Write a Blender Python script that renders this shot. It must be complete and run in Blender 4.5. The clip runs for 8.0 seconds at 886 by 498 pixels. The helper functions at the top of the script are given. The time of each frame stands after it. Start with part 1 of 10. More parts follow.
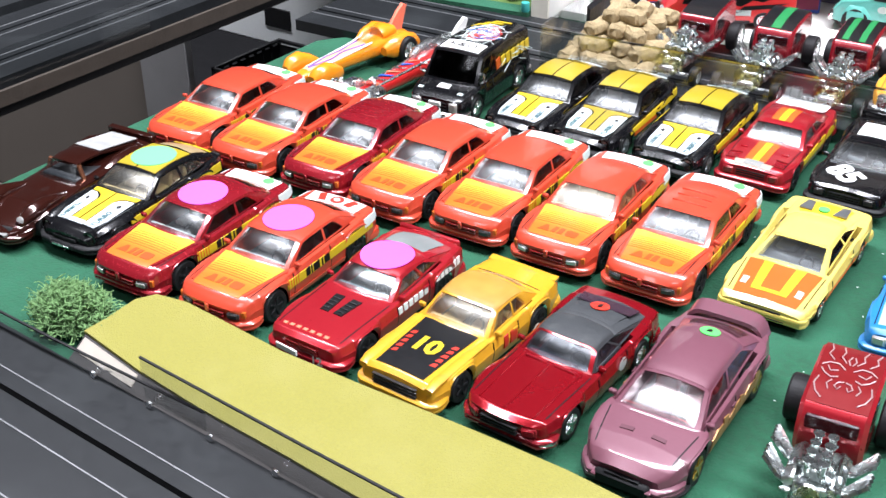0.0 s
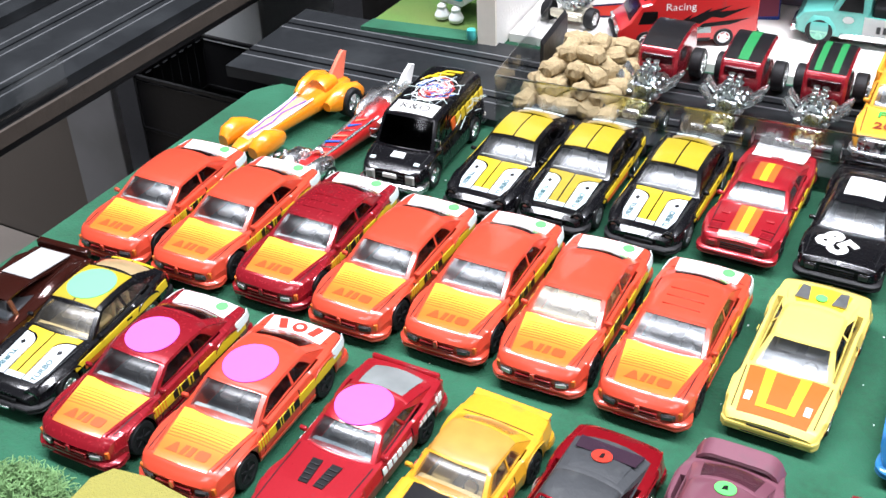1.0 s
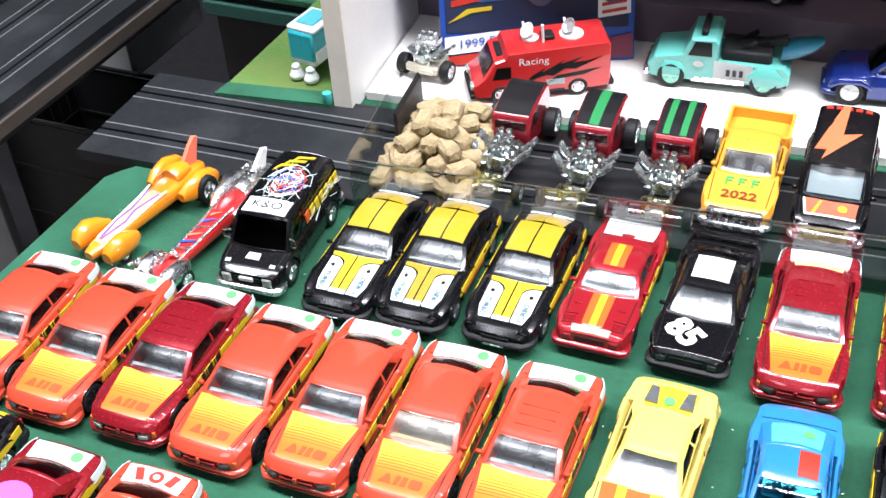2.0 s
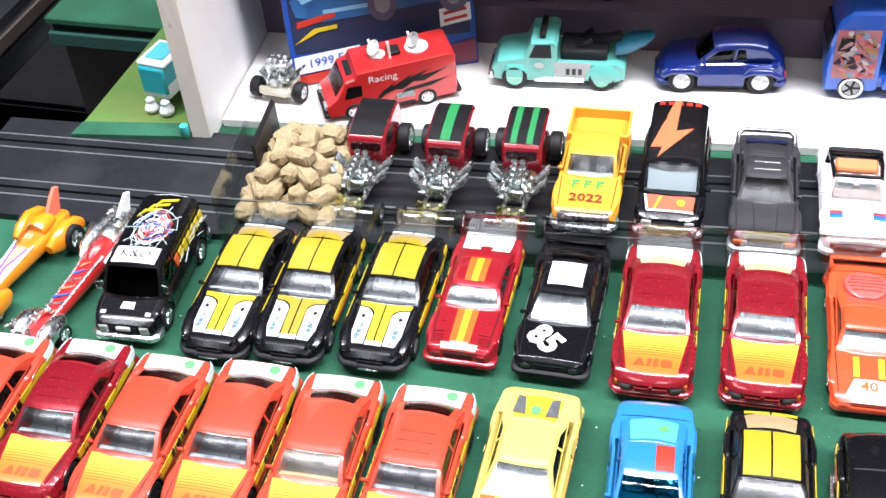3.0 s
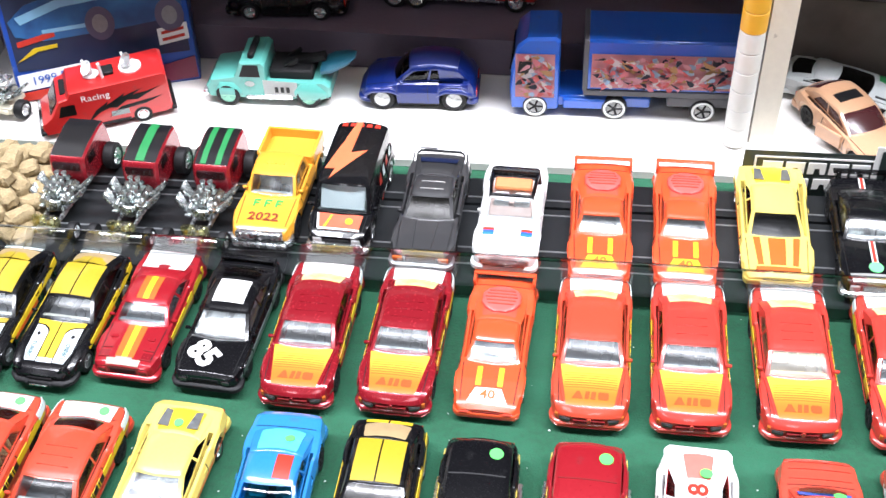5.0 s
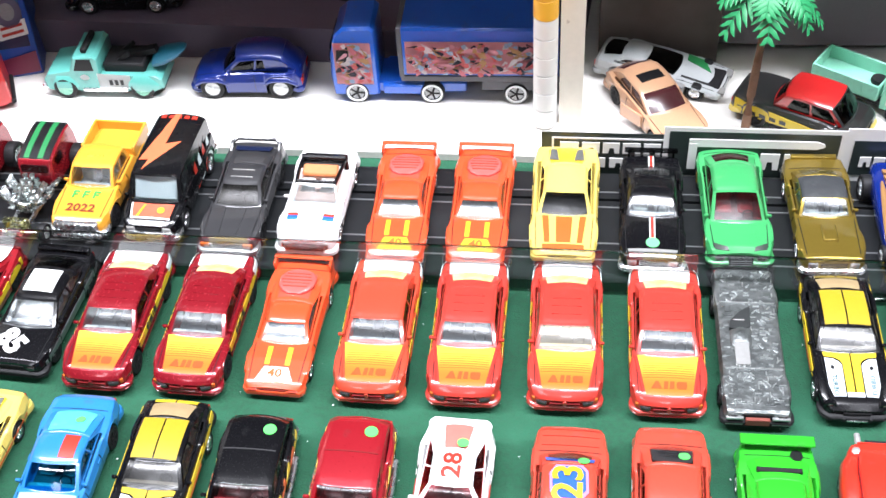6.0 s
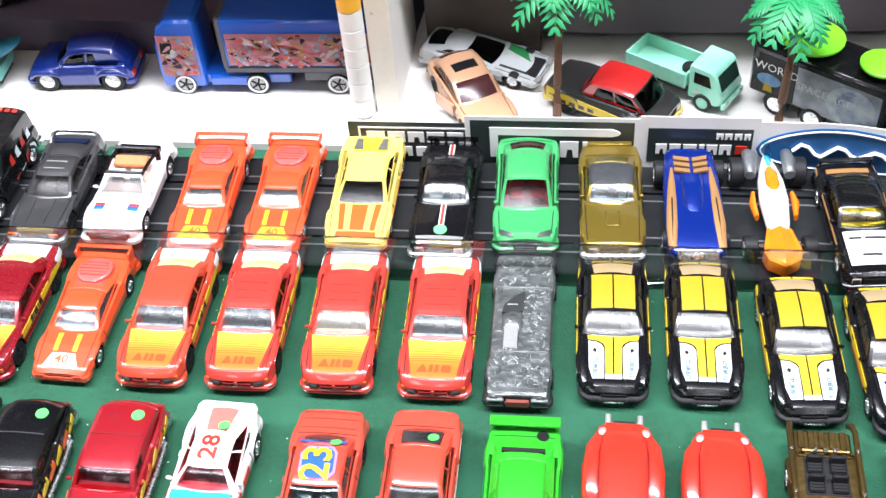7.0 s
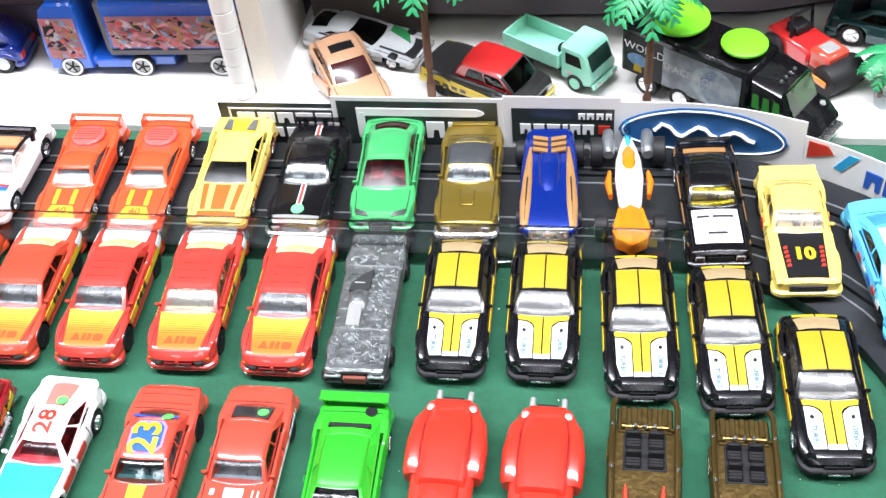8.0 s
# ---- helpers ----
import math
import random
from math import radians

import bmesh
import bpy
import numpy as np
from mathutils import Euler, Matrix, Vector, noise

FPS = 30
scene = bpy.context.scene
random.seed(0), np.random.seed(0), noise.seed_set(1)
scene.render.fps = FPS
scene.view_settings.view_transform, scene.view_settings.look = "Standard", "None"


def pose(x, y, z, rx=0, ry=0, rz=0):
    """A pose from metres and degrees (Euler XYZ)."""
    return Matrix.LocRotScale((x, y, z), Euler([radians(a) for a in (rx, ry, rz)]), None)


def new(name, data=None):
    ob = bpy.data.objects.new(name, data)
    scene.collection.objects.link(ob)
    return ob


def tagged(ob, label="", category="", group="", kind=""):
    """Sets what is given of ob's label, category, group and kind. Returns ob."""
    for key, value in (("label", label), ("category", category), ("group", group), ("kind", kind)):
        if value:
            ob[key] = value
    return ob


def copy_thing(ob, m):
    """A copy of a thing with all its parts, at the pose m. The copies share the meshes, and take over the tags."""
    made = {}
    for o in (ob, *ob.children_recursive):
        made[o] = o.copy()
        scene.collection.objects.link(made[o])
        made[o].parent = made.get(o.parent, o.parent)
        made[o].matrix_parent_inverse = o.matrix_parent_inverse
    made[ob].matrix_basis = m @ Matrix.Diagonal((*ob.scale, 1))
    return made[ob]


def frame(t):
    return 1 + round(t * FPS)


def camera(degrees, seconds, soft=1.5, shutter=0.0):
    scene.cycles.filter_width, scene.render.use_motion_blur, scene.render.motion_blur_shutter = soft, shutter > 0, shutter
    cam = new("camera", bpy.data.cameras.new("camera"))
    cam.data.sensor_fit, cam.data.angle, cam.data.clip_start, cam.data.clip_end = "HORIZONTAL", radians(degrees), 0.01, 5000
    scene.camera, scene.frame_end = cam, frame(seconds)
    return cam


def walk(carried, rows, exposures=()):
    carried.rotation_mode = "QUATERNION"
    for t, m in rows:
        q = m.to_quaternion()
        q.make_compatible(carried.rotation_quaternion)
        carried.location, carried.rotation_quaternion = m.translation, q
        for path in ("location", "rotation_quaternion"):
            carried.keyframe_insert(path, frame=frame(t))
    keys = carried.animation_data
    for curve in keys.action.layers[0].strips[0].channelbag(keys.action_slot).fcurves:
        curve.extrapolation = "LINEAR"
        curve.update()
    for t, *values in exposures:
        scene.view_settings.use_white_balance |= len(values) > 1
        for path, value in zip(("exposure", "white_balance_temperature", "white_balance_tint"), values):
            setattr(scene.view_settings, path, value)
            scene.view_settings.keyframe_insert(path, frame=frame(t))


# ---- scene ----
cam = camera(41.32, 8.0, soft=1.5)
ROWS = [
    (0.0, 0.0669, -0.3283, 0.2089, 59.76, 0.21, 34.40),
    (0.5, 0.0349, -0.3104, 0.2283, 57.74, 0.41, 32.00),
    (1.0, 0.0227, -0.2799, 0.2507, 55.22, 2.21, 29.34),
    (1.5, 0.0211, -0.2504, 0.2802, 54.12, 3.02, 26.75),
    (1.7, 0.0242, -0.2387, 0.2896, 53.04, 3.06, 25.66),
    (2.8, 0.0330, -0.2283, 0.3331, 48.40, 4.38, 16.64),
    (3.0, 0.0371, -0.2263, 0.3387, 48.27, 4.31, 15.36),
    (3.5, 0.0575, -0.2212, 0.3503, 47.52, 3.33, 13.96),
    (4.0, 0.0796, -0.2164, 0.3561, 47.17, 2.92, 12.12),
    (5.3, 0.1680, -0.2113, 0.3822, 45.99, 2.11, 11.99),
    (5.5, 0.1847, -0.2124, 0.3885, 45.72, 2.52, 11.51),
    (6.0, 0.2335, -0.2072, 0.3928, 44.66, 2.97, 10.76),
    (6.5, 0.2848, -0.1994, 0.3968, 44.22, 2.81, 11.68),
    (7.0, 0.3353, -0.1962, 0.3972, 43.92, 3.82, 11.00),
    (7.5, 0.3801, -0.1916, 0.3951, 43.53, 4.33, 11.47),
    (8.0, 0.4117, -0.1873, 0.3923, 43.39, 4.67, 11.82),
]
walk(cam, [(t, pose(x, y, z, rx, ry, rz)) for t, x, y, z, rx, ry, rz in ROWS])

# ---- light ----
world = bpy.data.worlds.new("room_light")
scene.world = world
world.use_nodes = True
world.node_tree.nodes["Background"].inputs["Color"].default_value = (0.9, 0.95, 1.0, 1)
world.node_tree.nodes["Background"].inputs["Strength"].default_value = 0.02
scene.view_settings.exposure = 0.11


def area_lamp(x, y, z, sx, sy, watts):
    data = bpy.data.lights.new("tube_light", "AREA")
    data.shape, data.size, data.size_y, data.energy, data.color = "RECTANGLE", sx, sy, watts, (0.965, 0.98, 1.08)
    ob = new("tube_light", data)
    ob.matrix_world = pose(x, y, z)
    return ob


LAMPS = ((-0.75, 0.0, 0.9, 0.26, 38.5), (0.25, 0.0, 0.9, 0.26, 38.5), (1.25, 0.0, 0.9, 0.26, 38.5), (-0.42, -1.3, 0.34, 0.6, 4.2), (0.42, -1.3, 0.34, 0.6, 4.2))
for lamp_x, lamp_y, lamp_l, lamp_w, watts in LAMPS:
    area_lamp(lamp_x, lamp_y, 1.585, lamp_l, lamp_w, watts)


# ---- materials ----
def nodes_of(name):
    m = bpy.data.materials.new(name)
    m.use_nodes = True
    t = m.node_tree
    return m, t, t.nodes["Principled BSDF"]


def rgba(c):
    return (c[0], c[1], c[2], 1)


def surface(name, color, rough=0.5, metal=0.0, coat=0.0, vary=0.12, scale=400.0, bump=0.0, bump_scale=1500.0, second=None, second_scale=60.0, second_cut=(0.55, 0.7), spec=0.5):
    """A principled surface with grain and, where second is given, worn or stained patches of that colour."""
    m, t, p = nodes_of(name)
    link, add = t.links.new, t.nodes.new
    coord = add("ShaderNodeTexCoord")
    grain = add("ShaderNodeTexNoise")
    grain.inputs["Scale"].default_value, grain.inputs["Detail"].default_value = scale, 3.0
    link(coord.outputs["Object"], grain.inputs["Vector"])
    mix = add("ShaderNodeMix")
    mix.data_type = "RGBA"
    mix.inputs[6].default_value = rgba([v * (1 - vary) for v in color])
    mix.inputs[7].default_value = rgba([min(1, v * (1 + vary)) for v in color])
    link(grain.outputs["Fac"], mix.inputs[0])
    out = mix.outputs[2]
    if second:
        patch = add("ShaderNodeTexNoise")
        patch.inputs["Scale"].default_value, patch.inputs["Detail"].default_value = second_scale, 5.0
        link(coord.outputs["Object"], patch.inputs["Vector"])
        ramp = add("ShaderNodeMapRange")
        ramp.inputs[1].default_value, ramp.inputs[2].default_value = second_cut
        link(patch.outputs["Fac"], ramp.inputs[0])
        mix2 = add("ShaderNodeMix")
        mix2.data_type = "RGBA"
        mix2.inputs[7].default_value = rgba(second)
        link(ramp.outputs[0], mix2.inputs[0])
        link(out, mix2.inputs[6])
        out = mix2.outputs[2]
    link(out, p.inputs["Base Color"])
    rr = add("ShaderNodeMapRange")
    rr.inputs[3].default_value, rr.inputs[4].default_value = max(0.02, rough * 0.8), min(1, rough * 1.2)
    link(grain.outputs["Fac"], rr.inputs[0])
    link(rr.outputs[0], p.inputs["Roughness"])
    p.inputs["Metallic"].default_value = metal
    p.inputs["Specular IOR Level"].default_value = spec
    p.inputs["Coat Weight"].default_value = coat
    p.inputs["Coat Roughness"].default_value = 0.04
    if bump:
        fine = add("ShaderNodeTexNoise")
        fine.inputs["Scale"].default_value, fine.inputs["Detail"].default_value = bump_scale, 4.0
        link(coord.outputs["Object"], fine.inputs["Vector"])
        b = add("ShaderNodeBump")
        b.inputs["Strength"].default_value, b.inputs["Distance"].default_value = bump, 0.0006
        link(fine.outputs["Fac"], b.inputs["Height"])
        link(b.outputs["Normal"], p.inputs["Normal"])
    return m


def clear(name, tint, gloss_rough=0.06, base_gloss=0.06):
    """Clear or tinted sheet: light goes straight through, the gloss grows towards grazing sight."""
    m, t, p = nodes_of(name)
    link, add = t.links.new, t.nodes.new
    t.nodes.remove(p)
    see, shine, mix = add("ShaderNodeBsdfTransparent"), add("ShaderNodeBsdfGlossy"), add("ShaderNodeMixShader")
    facing, power, gain = add("ShaderNodeLayerWeight"), add("ShaderNodeMath"), add("ShaderNodeMath")
    facing.inputs["Blend"].default_value = 0.5
    power.operation, gain.operation = "POWER", "MULTIPLY_ADD"
    power.inputs[1].default_value, gain.inputs[1].default_value, gain.inputs[2].default_value = 4.0, 0.9, base_gloss
    see.inputs["Color"].default_value = rgba(tint)
    shine.inputs["Color"].default_value = (1, 1, 1, 1)
    shine.inputs["Roughness"].default_value = gloss_rough
    coord, noise_, bump = add("ShaderNodeTexCoord"), add("ShaderNodeTexNoise"), add("ShaderNodeBump")
    noise_.inputs["Scale"].default_value, noise_.inputs["Detail"].default_value = 260.0, 3.0
    bump.inputs["Strength"].default_value, bump.inputs["Distance"].default_value = 0.4, 0.0004
    link(coord.outputs["Object"], noise_.inputs["Vector"])
    link(noise_.outputs["Fac"], bump.inputs["Height"])
    link(bump.outputs["Normal"], shine.inputs["Normal"])
    link(facing.outputs["Facing"], power.inputs[0])
    link(power.outputs[0], gain.inputs[0])
    link(gain.outputs[0], mix.inputs[0])
    link(see.outputs[0], mix.inputs[1])
    link(shine.outputs[0], mix.inputs[2])
    link(mix.outputs[0], t.nodes["Material Output"].inputs["Surface"])
    return m


PAINTS = {}


def paint(key, color, metal=0.0, rough=0.32, chips=True):
    if key not in PAINTS:
        worn = [v * 0.72 + 0.02 for v in color]
        PAINTS[key] = surface("paint_" + key, color, rough, metal, 0.9, 0.08, 900.0, 0.015, 1200.0, worn if chips else None, 140.0, (0.62, 0.75))
    return PAINTS[key]


RED = paint("orange_red", (0.55, 0.058, 0.028))
BURG = paint("burgundy", (0.29, 0.011, 0.020), 0.35, 0.26)
YEL = paint("yellow", (0.72, 0.56, 0.13))
BLK = surface("paint_black", (0.004, 0.004, 0.005), 0.26, 0, 0.45, 0.08, 900.0, 0.015, 1200.0, (0.012, 0.012, 0.013), 140.0, (0.62, 0.75), 0.35)
WHT = paint("white", (0.80, 0.80, 0.79))
ORG = paint("orange", (0.68, 0.22, 0.012))
SKY = paint("sky_blue", (0.022, 0.19, 0.47))
BLUE = paint("blue", (0.006, 0.024, 0.19), 0.2)
GRN = paint("green", (0.045, 0.32, 0.10))
LIME = paint("lime", (0.025, 0.36, 0.02))
GREY = paint("charcoal", (0.024, 0.024, 0.026), 0.0, 0.5)
GOLD = paint("gold", (0.30, 0.21, 0.035), 0.75, 0.35)
PURP = paint("mauve", (0.17, 0.06, 0.085), 0.15, 0.45)
MINT = paint("mint", (0.26, 0.62, 0.46))
TURQ = paint("turquoise", (0.11, 0.42, 0.36))
TANP = paint("tan", (0.50, 0.28, 0.16), 0.0, 0.45)
BRWN = paint("brown", (0.040, 0.010, 0.007), 0.4, 0.16)
MRED = paint("metallic_red", (0.40, 0.014, 0.024), 0.4, 0.3)
PRED = paint("bright_red", (0.52, 0.018, 0.018))
SHOW_RED = paint("show_red", (0.62, 0.030, 0.016))
CORL = paint("coral", (0.55, 0.060, 0.034))
CHROME = surface("chrome", (0.86, 0.87, 0.88), 0.27, 1.0, 0, 0.05, 300, 0.3, 600)
AGED_CHROME = surface("aged_chrome", (0.58, 0.62, 0.61), 0.27, 1.0, 0, 0.25, 260, 0.5, 500, (0.30, 0.34, 0.33), 200.0, (0.5, 0.7))
DULL_METAL = surface("dull_metal", (0.34, 0.36, 0.37), 0.38, 0.85, 0, 0.25, 220, 0.7, 420)
# lighter copy of the bare metal; its colour carries the glints on raised edges
FOIL_GLINT = surface("glint_embossed_metal", (0.72, 0.75, 0.74), 0.30, 0.85, 0, 0.2, 300, 0.3, 500)
FOIL = surface("crinkled_bare_metal", (0.27, 0.29, 0.285), 0.36, 0.85, 0, 0.25, 300, 1.0, 330, (0.13, 0.145, 0.145), 160.0, (0.45, 0.75))
BRONZE = surface("bronze_metal", (0.15, 0.10, 0.032), 0.32, 0.8, 0, 0.25, 260, 0.4, 500)
RUBBER = surface("black_rubber", (0.011, 0.011, 0.012), 0.55, 0, 0, 0.2, 600, 0.2, 2000, spec=0.3)
CHASSIS = surface("black_base", (0.009, 0.009, 0.010), 0.6, 0, 0, 0.2, 600, spec=0.3)
SEAT_TAN = surface("tan_interior", (0.60, 0.56, 0.46), 0.5, 0, 0, 0.2, 500)
SEAT_DARK = surface("dark_interior", (0.03, 0.03, 0.033), 0.5, 0, 0, 0.2, 500)
SEAT_GREY = surface("grey_interior", (0.23, 0.24, 0.25), 0.5, 0, 0, 0.2, 500)
CABIN_FLOOR = surface("dark_cabin_floor", (0.09, 0.09, 0.095), 0.6, 0, 0, 0.3, 300)
SEAT_PALE = surface("mottled_pale_interior", (0.36, 0.37, 0.37), 0.4, 0, 0.2, 0.4, 420, 0.6, 300, (0.62, 0.62, 0.58), 150.0, (0.45, 0.6))
SEAT_RED = surface("red_interior", (0.50, 0.05, 0.06), 0.5, 0, 0, 0.2, 500)
GLASS = clear("clear_window", (0.84, 0.87, 0.88), 0.28, 0.04)
GLASS_BRIGHT = clear("bright_window", (0.84, 0.88, 0.89), 0.24, 0.085)
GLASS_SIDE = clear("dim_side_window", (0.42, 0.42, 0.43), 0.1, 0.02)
GLASS_AMBER = clear("amber_window", (0.90, 0.86, 0.74), 0.34, 0.085)
GLASS_DARK = clear("smoked_window", (0.22, 0.22, 0.23), 0.1, 0.025)
GLASS_BLUE = clear("aqua_window", (0.25, 0.72, 0.85))
GLASS_RED = clear("red_window", (0.90, 0.50, 0.53), 0.22, 0.03)
GLASS_LIME = clear("lime_window", (0.25, 0.85, 0.15))
PLEXI = clear("clear_plastic_strip", (0.90, 0.91, 0.91), 0.03)
D_WHITE = surface("white_print", (0.78, 0.78, 0.76), 0.45, 0, 0.1, 0.06, 700)
D_PALE = surface("pale_print", (0.62, 0.72, 0.70), 0.45, 0, 0.1, 0.08, 700)
D_YEL = surface("yellow_print", (0.57, 0.41, 0.016), 0.45, 0, 0.1, 0.06, 700)
TAN_HATCH = surface("tan_hatch_window", (0.34, 0.25, 0.13), 0.3, 0, 0.4, 0.15, 200)
ROOF_MATT = surface("matt_slate_roof", (0.030, 0.033, 0.036), 0.65, 0, 0, 0.25, 300, 0.3, 700, (0.055, 0.06, 0.06), 120.0, (0.55, 0.75))
D_CREAM = surface("cream_rear_window_print", (0.70, 0.58, 0.26), 0.4, 0, 0.3, 0.25, 160, 0, 0, (0.74, 0.50, 0.10), 90.0, (0.45, 0.6))
D_ORG = surface("orange_print", (0.58, 0.105, 0.014), 0.4, 0, 0.25, 0.07, 700)
D_RED = surface("red_print", (0.50, 0.035, 0.02), 0.4, 0, 0.2, 0.08, 700)
D_BLK = surface("black_print", (0.007, 0.007, 0.008), 0.35, 0, 0.2, 0.1, 700)
D_GREEN = surface("green_print", (0.03, 0.36, 0.07), 0.5, 0, 0.1, 0.1, 700)
D_DGREEN = surface("dark_green_print", (0.02, 0.20, 0.06), 0.4, 0, 0.2, 0.1, 700)
D_BLUE = surface("blue_print", (0.02, 0.10, 0.45), 0.4, 0, 0.2, 0.1, 700)
D_PINK = surface("pink_sticker", (0.62, 0.10, 0.60), 0.8, 0, 0, 0.05, 300)
D_DOT = surface("green_sticker", (0.10, 0.72, 0.12), 0.6, 0, 0, 0.05, 300)
D_MINT = surface("mint_sticker", (0.14, 0.62, 0.22), 0.8, 0, 0, 0.05, 300)
D_DEEP = surface("deep_orange_print", (0.50, 0.072, 0.012), 0.4, 0, 0.2, 0.1, 700)
D_RUST = surface("rust_print", (0.60, 0.13, 0.015), 0.4, 0, 0.2, 0.1, 700)
D_CORAL = surface("coral_print", (0.80, 0.20, 0.12), 0.4, 0, 0.2, 0.1, 700)
D_TEAL = surface("teal_print", (0.04, 0.12, 0.14), 0.4, 0, 0.1, 0.1, 700)
D_WINE = surface("wine_red_line", (0.20, 0.006, 0.008), 0.4, 0, 0.2, 0.1, 700)
D_GOLD = surface("gold_print", (0.42, 0.22, 0.08), 0.4, 0.4, 0.1, 0.1, 700)
LENS_M = surface("silver_lamp", (0.62, 0.62, 0.60), 0.25, 0.6, 0.3, 0.1, 600)
LENS_DARK = surface("dark_lamp", (0.05, 0.045, 0.045), 0.2, 0.2, 0.5, 0.2, 600)
TAIL = surface("red_lamp", (0.45, 0.02, 0.015), 0.25, 0, 0.5, 0.1, 600)
FELT = surface("green_felt", (0.010, 0.080, 0.038), 0.95, 0, 0, 0.45, 420, 0.9, 900, (0.016, 0.112, 0.058), 34.0, (0.42, 0.68))
MAT_GRASS = surface("green_grass_mat", (0.075, 0.165, 0.03), 0.95, 0, 0, 0.35, 500, 0.9, 900, (0.14, 0.19, 0.045), 25.0, (0.4, 0.7))
GREY_SIDE = surface("dark_grey_painted_side", (0.075, 0.07, 0.068), 0.5, 0, 0, 0.15, 200, 0.3, 700)
CARD = surface("yellow_green_sand_paper", (0.268, 0.246, 0.052), 0.9, 0, 0, 0.16, 1100, 0.9, 2200, (0.30, 0.275, 0.075), 40.0, (0.45, 0.8))
TRACK = surface("black_track_plastic", (0.013, 0.0145, 0.016), 0.42, 0, 0, 0.25, 350, 0.10, 2600, (0.028, 0.031, 0.033), 30.0, (0.5, 0.8), 0.42)
SLOT = surface("track_slot", (0.004, 0.004, 0.004), 0.7, 0, 0, 0.1, 300)
RAIL = surface("silver_track_rail", (0.36, 0.37, 0.38), 0.42, 0.8, 0, 0.25, 300)
WHITE_BOARD = surface("white_painted_board", (0.76, 0.74, 0.70), 0.6, 0, 0, 0.05, 120, 0.35, 500, (0.68, 0.66, 0.63), 30.0, (0.55, 0.8))
BARE_EDGE = surface("chipped_board_edge", (0.76, 0.72, 0.62), 0.8, 0, 0, 0.06, 300, 0.15, 300, (0.46, 0.42, 0.35), 130.0, (0.70, 0.75))
LILAC = surface("lilac_grey_board", (0.115, 0.088, 0.120), 0.7, 0, 0, 0.08, 90, 0.3, 400)
STRAW = surface("straw_bale", (0.36, 0.275, 0.15), 0.95, 0, 0, 0.45, 1100, 1.0, 900, (0.22, 0.16, 0.075), 220.0, (0.45, 0.7))
WOOD = surface("brown_wood_strip", (0.055, 0.043, 0.034), 0.6, 0, 0, 0.25, 200, 0.3, 500)
DARK_BOX = surface("black_plastic_crate", (0.012, 0.012, 0.013), 0.45, 0, 0, 0.3, 200, 0.3, 500)
GREY_PANEL = surface("grey_painted_panel", (0.24, 0.24, 0.245), 0.7, 0, 0, 0.1, 40, 0.2, 300, (0.17, 0.17, 0.165), 8.0, (0.45, 0.7))
BROWN_PANEL = surface("taupe_panel", (0.125, 0.108, 0.092), 0.75, 0, 0, 0.12, 40, 0.2, 300)
PALE_WALL = surface("grey_wall_paint", (0.085, 0.085, 0.085), 0.8, 0, 0, 0.05, 8, 0.2, 100)
CEIL = surface("ceiling_grey", (0.07, 0.07, 0.07), 0.9, 0, 0, 0.04, 10)
FLOOR_M = surface("grey_floor_vinyl", (0.30, 0.30, 0.30), 0.6, 0, 0, 0.12, 30, 0.1, 200, (0.22, 0.22, 0.21), 6.0, (0.45, 0.7))
LEAF = surface("green_plastic_palm", (0.02, 0.26, 0.09), 0.45, 0, 0, 0.2, 400)
TRUNK = surface("brown_plastic_trunk", (0.16, 0.075, 0.04), 0.6, 0, 0, 0.25, 400, 0.5, 700)
LICHEN = surface("pale_green_lichen", (0.17, 0.31, 0.12), 0.95, 0, 0, 0.5, 300, 0.5, 1200)
PAPER = surface("white_paper", (0.80, 0.80, 0.78), 0.7, 0, 0, 0.04, 200)
SIGN_DARK = surface("dark_sign_print", (0.02, 0.03, 0.028), 0.4, 0, 0, 0.1, 300)
SIGN_BLUE = surface("blue_sign_print", (0.02, 0.12, 0.32), 0.4, 0, 0, 0.1, 300)
CARTON_BLUE = surface("blue_printed_carton", (0.01, 0.05, 0.32), 0.35, 0, 0.2, 0.15, 60, 0, 0, (0.02, 0.10, 0.42), 25.0, (0.4, 0.7))
CARTON_DARK = surface("dark_printed_carton", (0.02, 0.03, 0.07), 0.35, 0, 0.2, 0.2, 60)
POSTER = surface("brown_picture_print", (0.045, 0.032, 0.028), 0.5, 0, 0, 0.35, 50, 0, 0, (0.10, 0.08, 0.07), 14.0, (0.45, 0.6))
PLASTIC_WHITE = surface("white_plastic", (0.78, 0.80, 0.79), 0.35, 0, 0.2, 0.05, 300)
COL_GREY = surface("pale_grey_column", (0.72, 0.72, 0.68), 0.5, 0, 0, 0.08, 100, 0.2, 400)
COL_YEL = surface("yellow_orange_column", (0.80, 0.42, 0.03), 0.45, 0, 0.1, 0.08, 100)
DISC = surface("lime_green_disc", (0.16, 0.62, 0.02), 0.35, 0, 0.3, 0.08, 200)


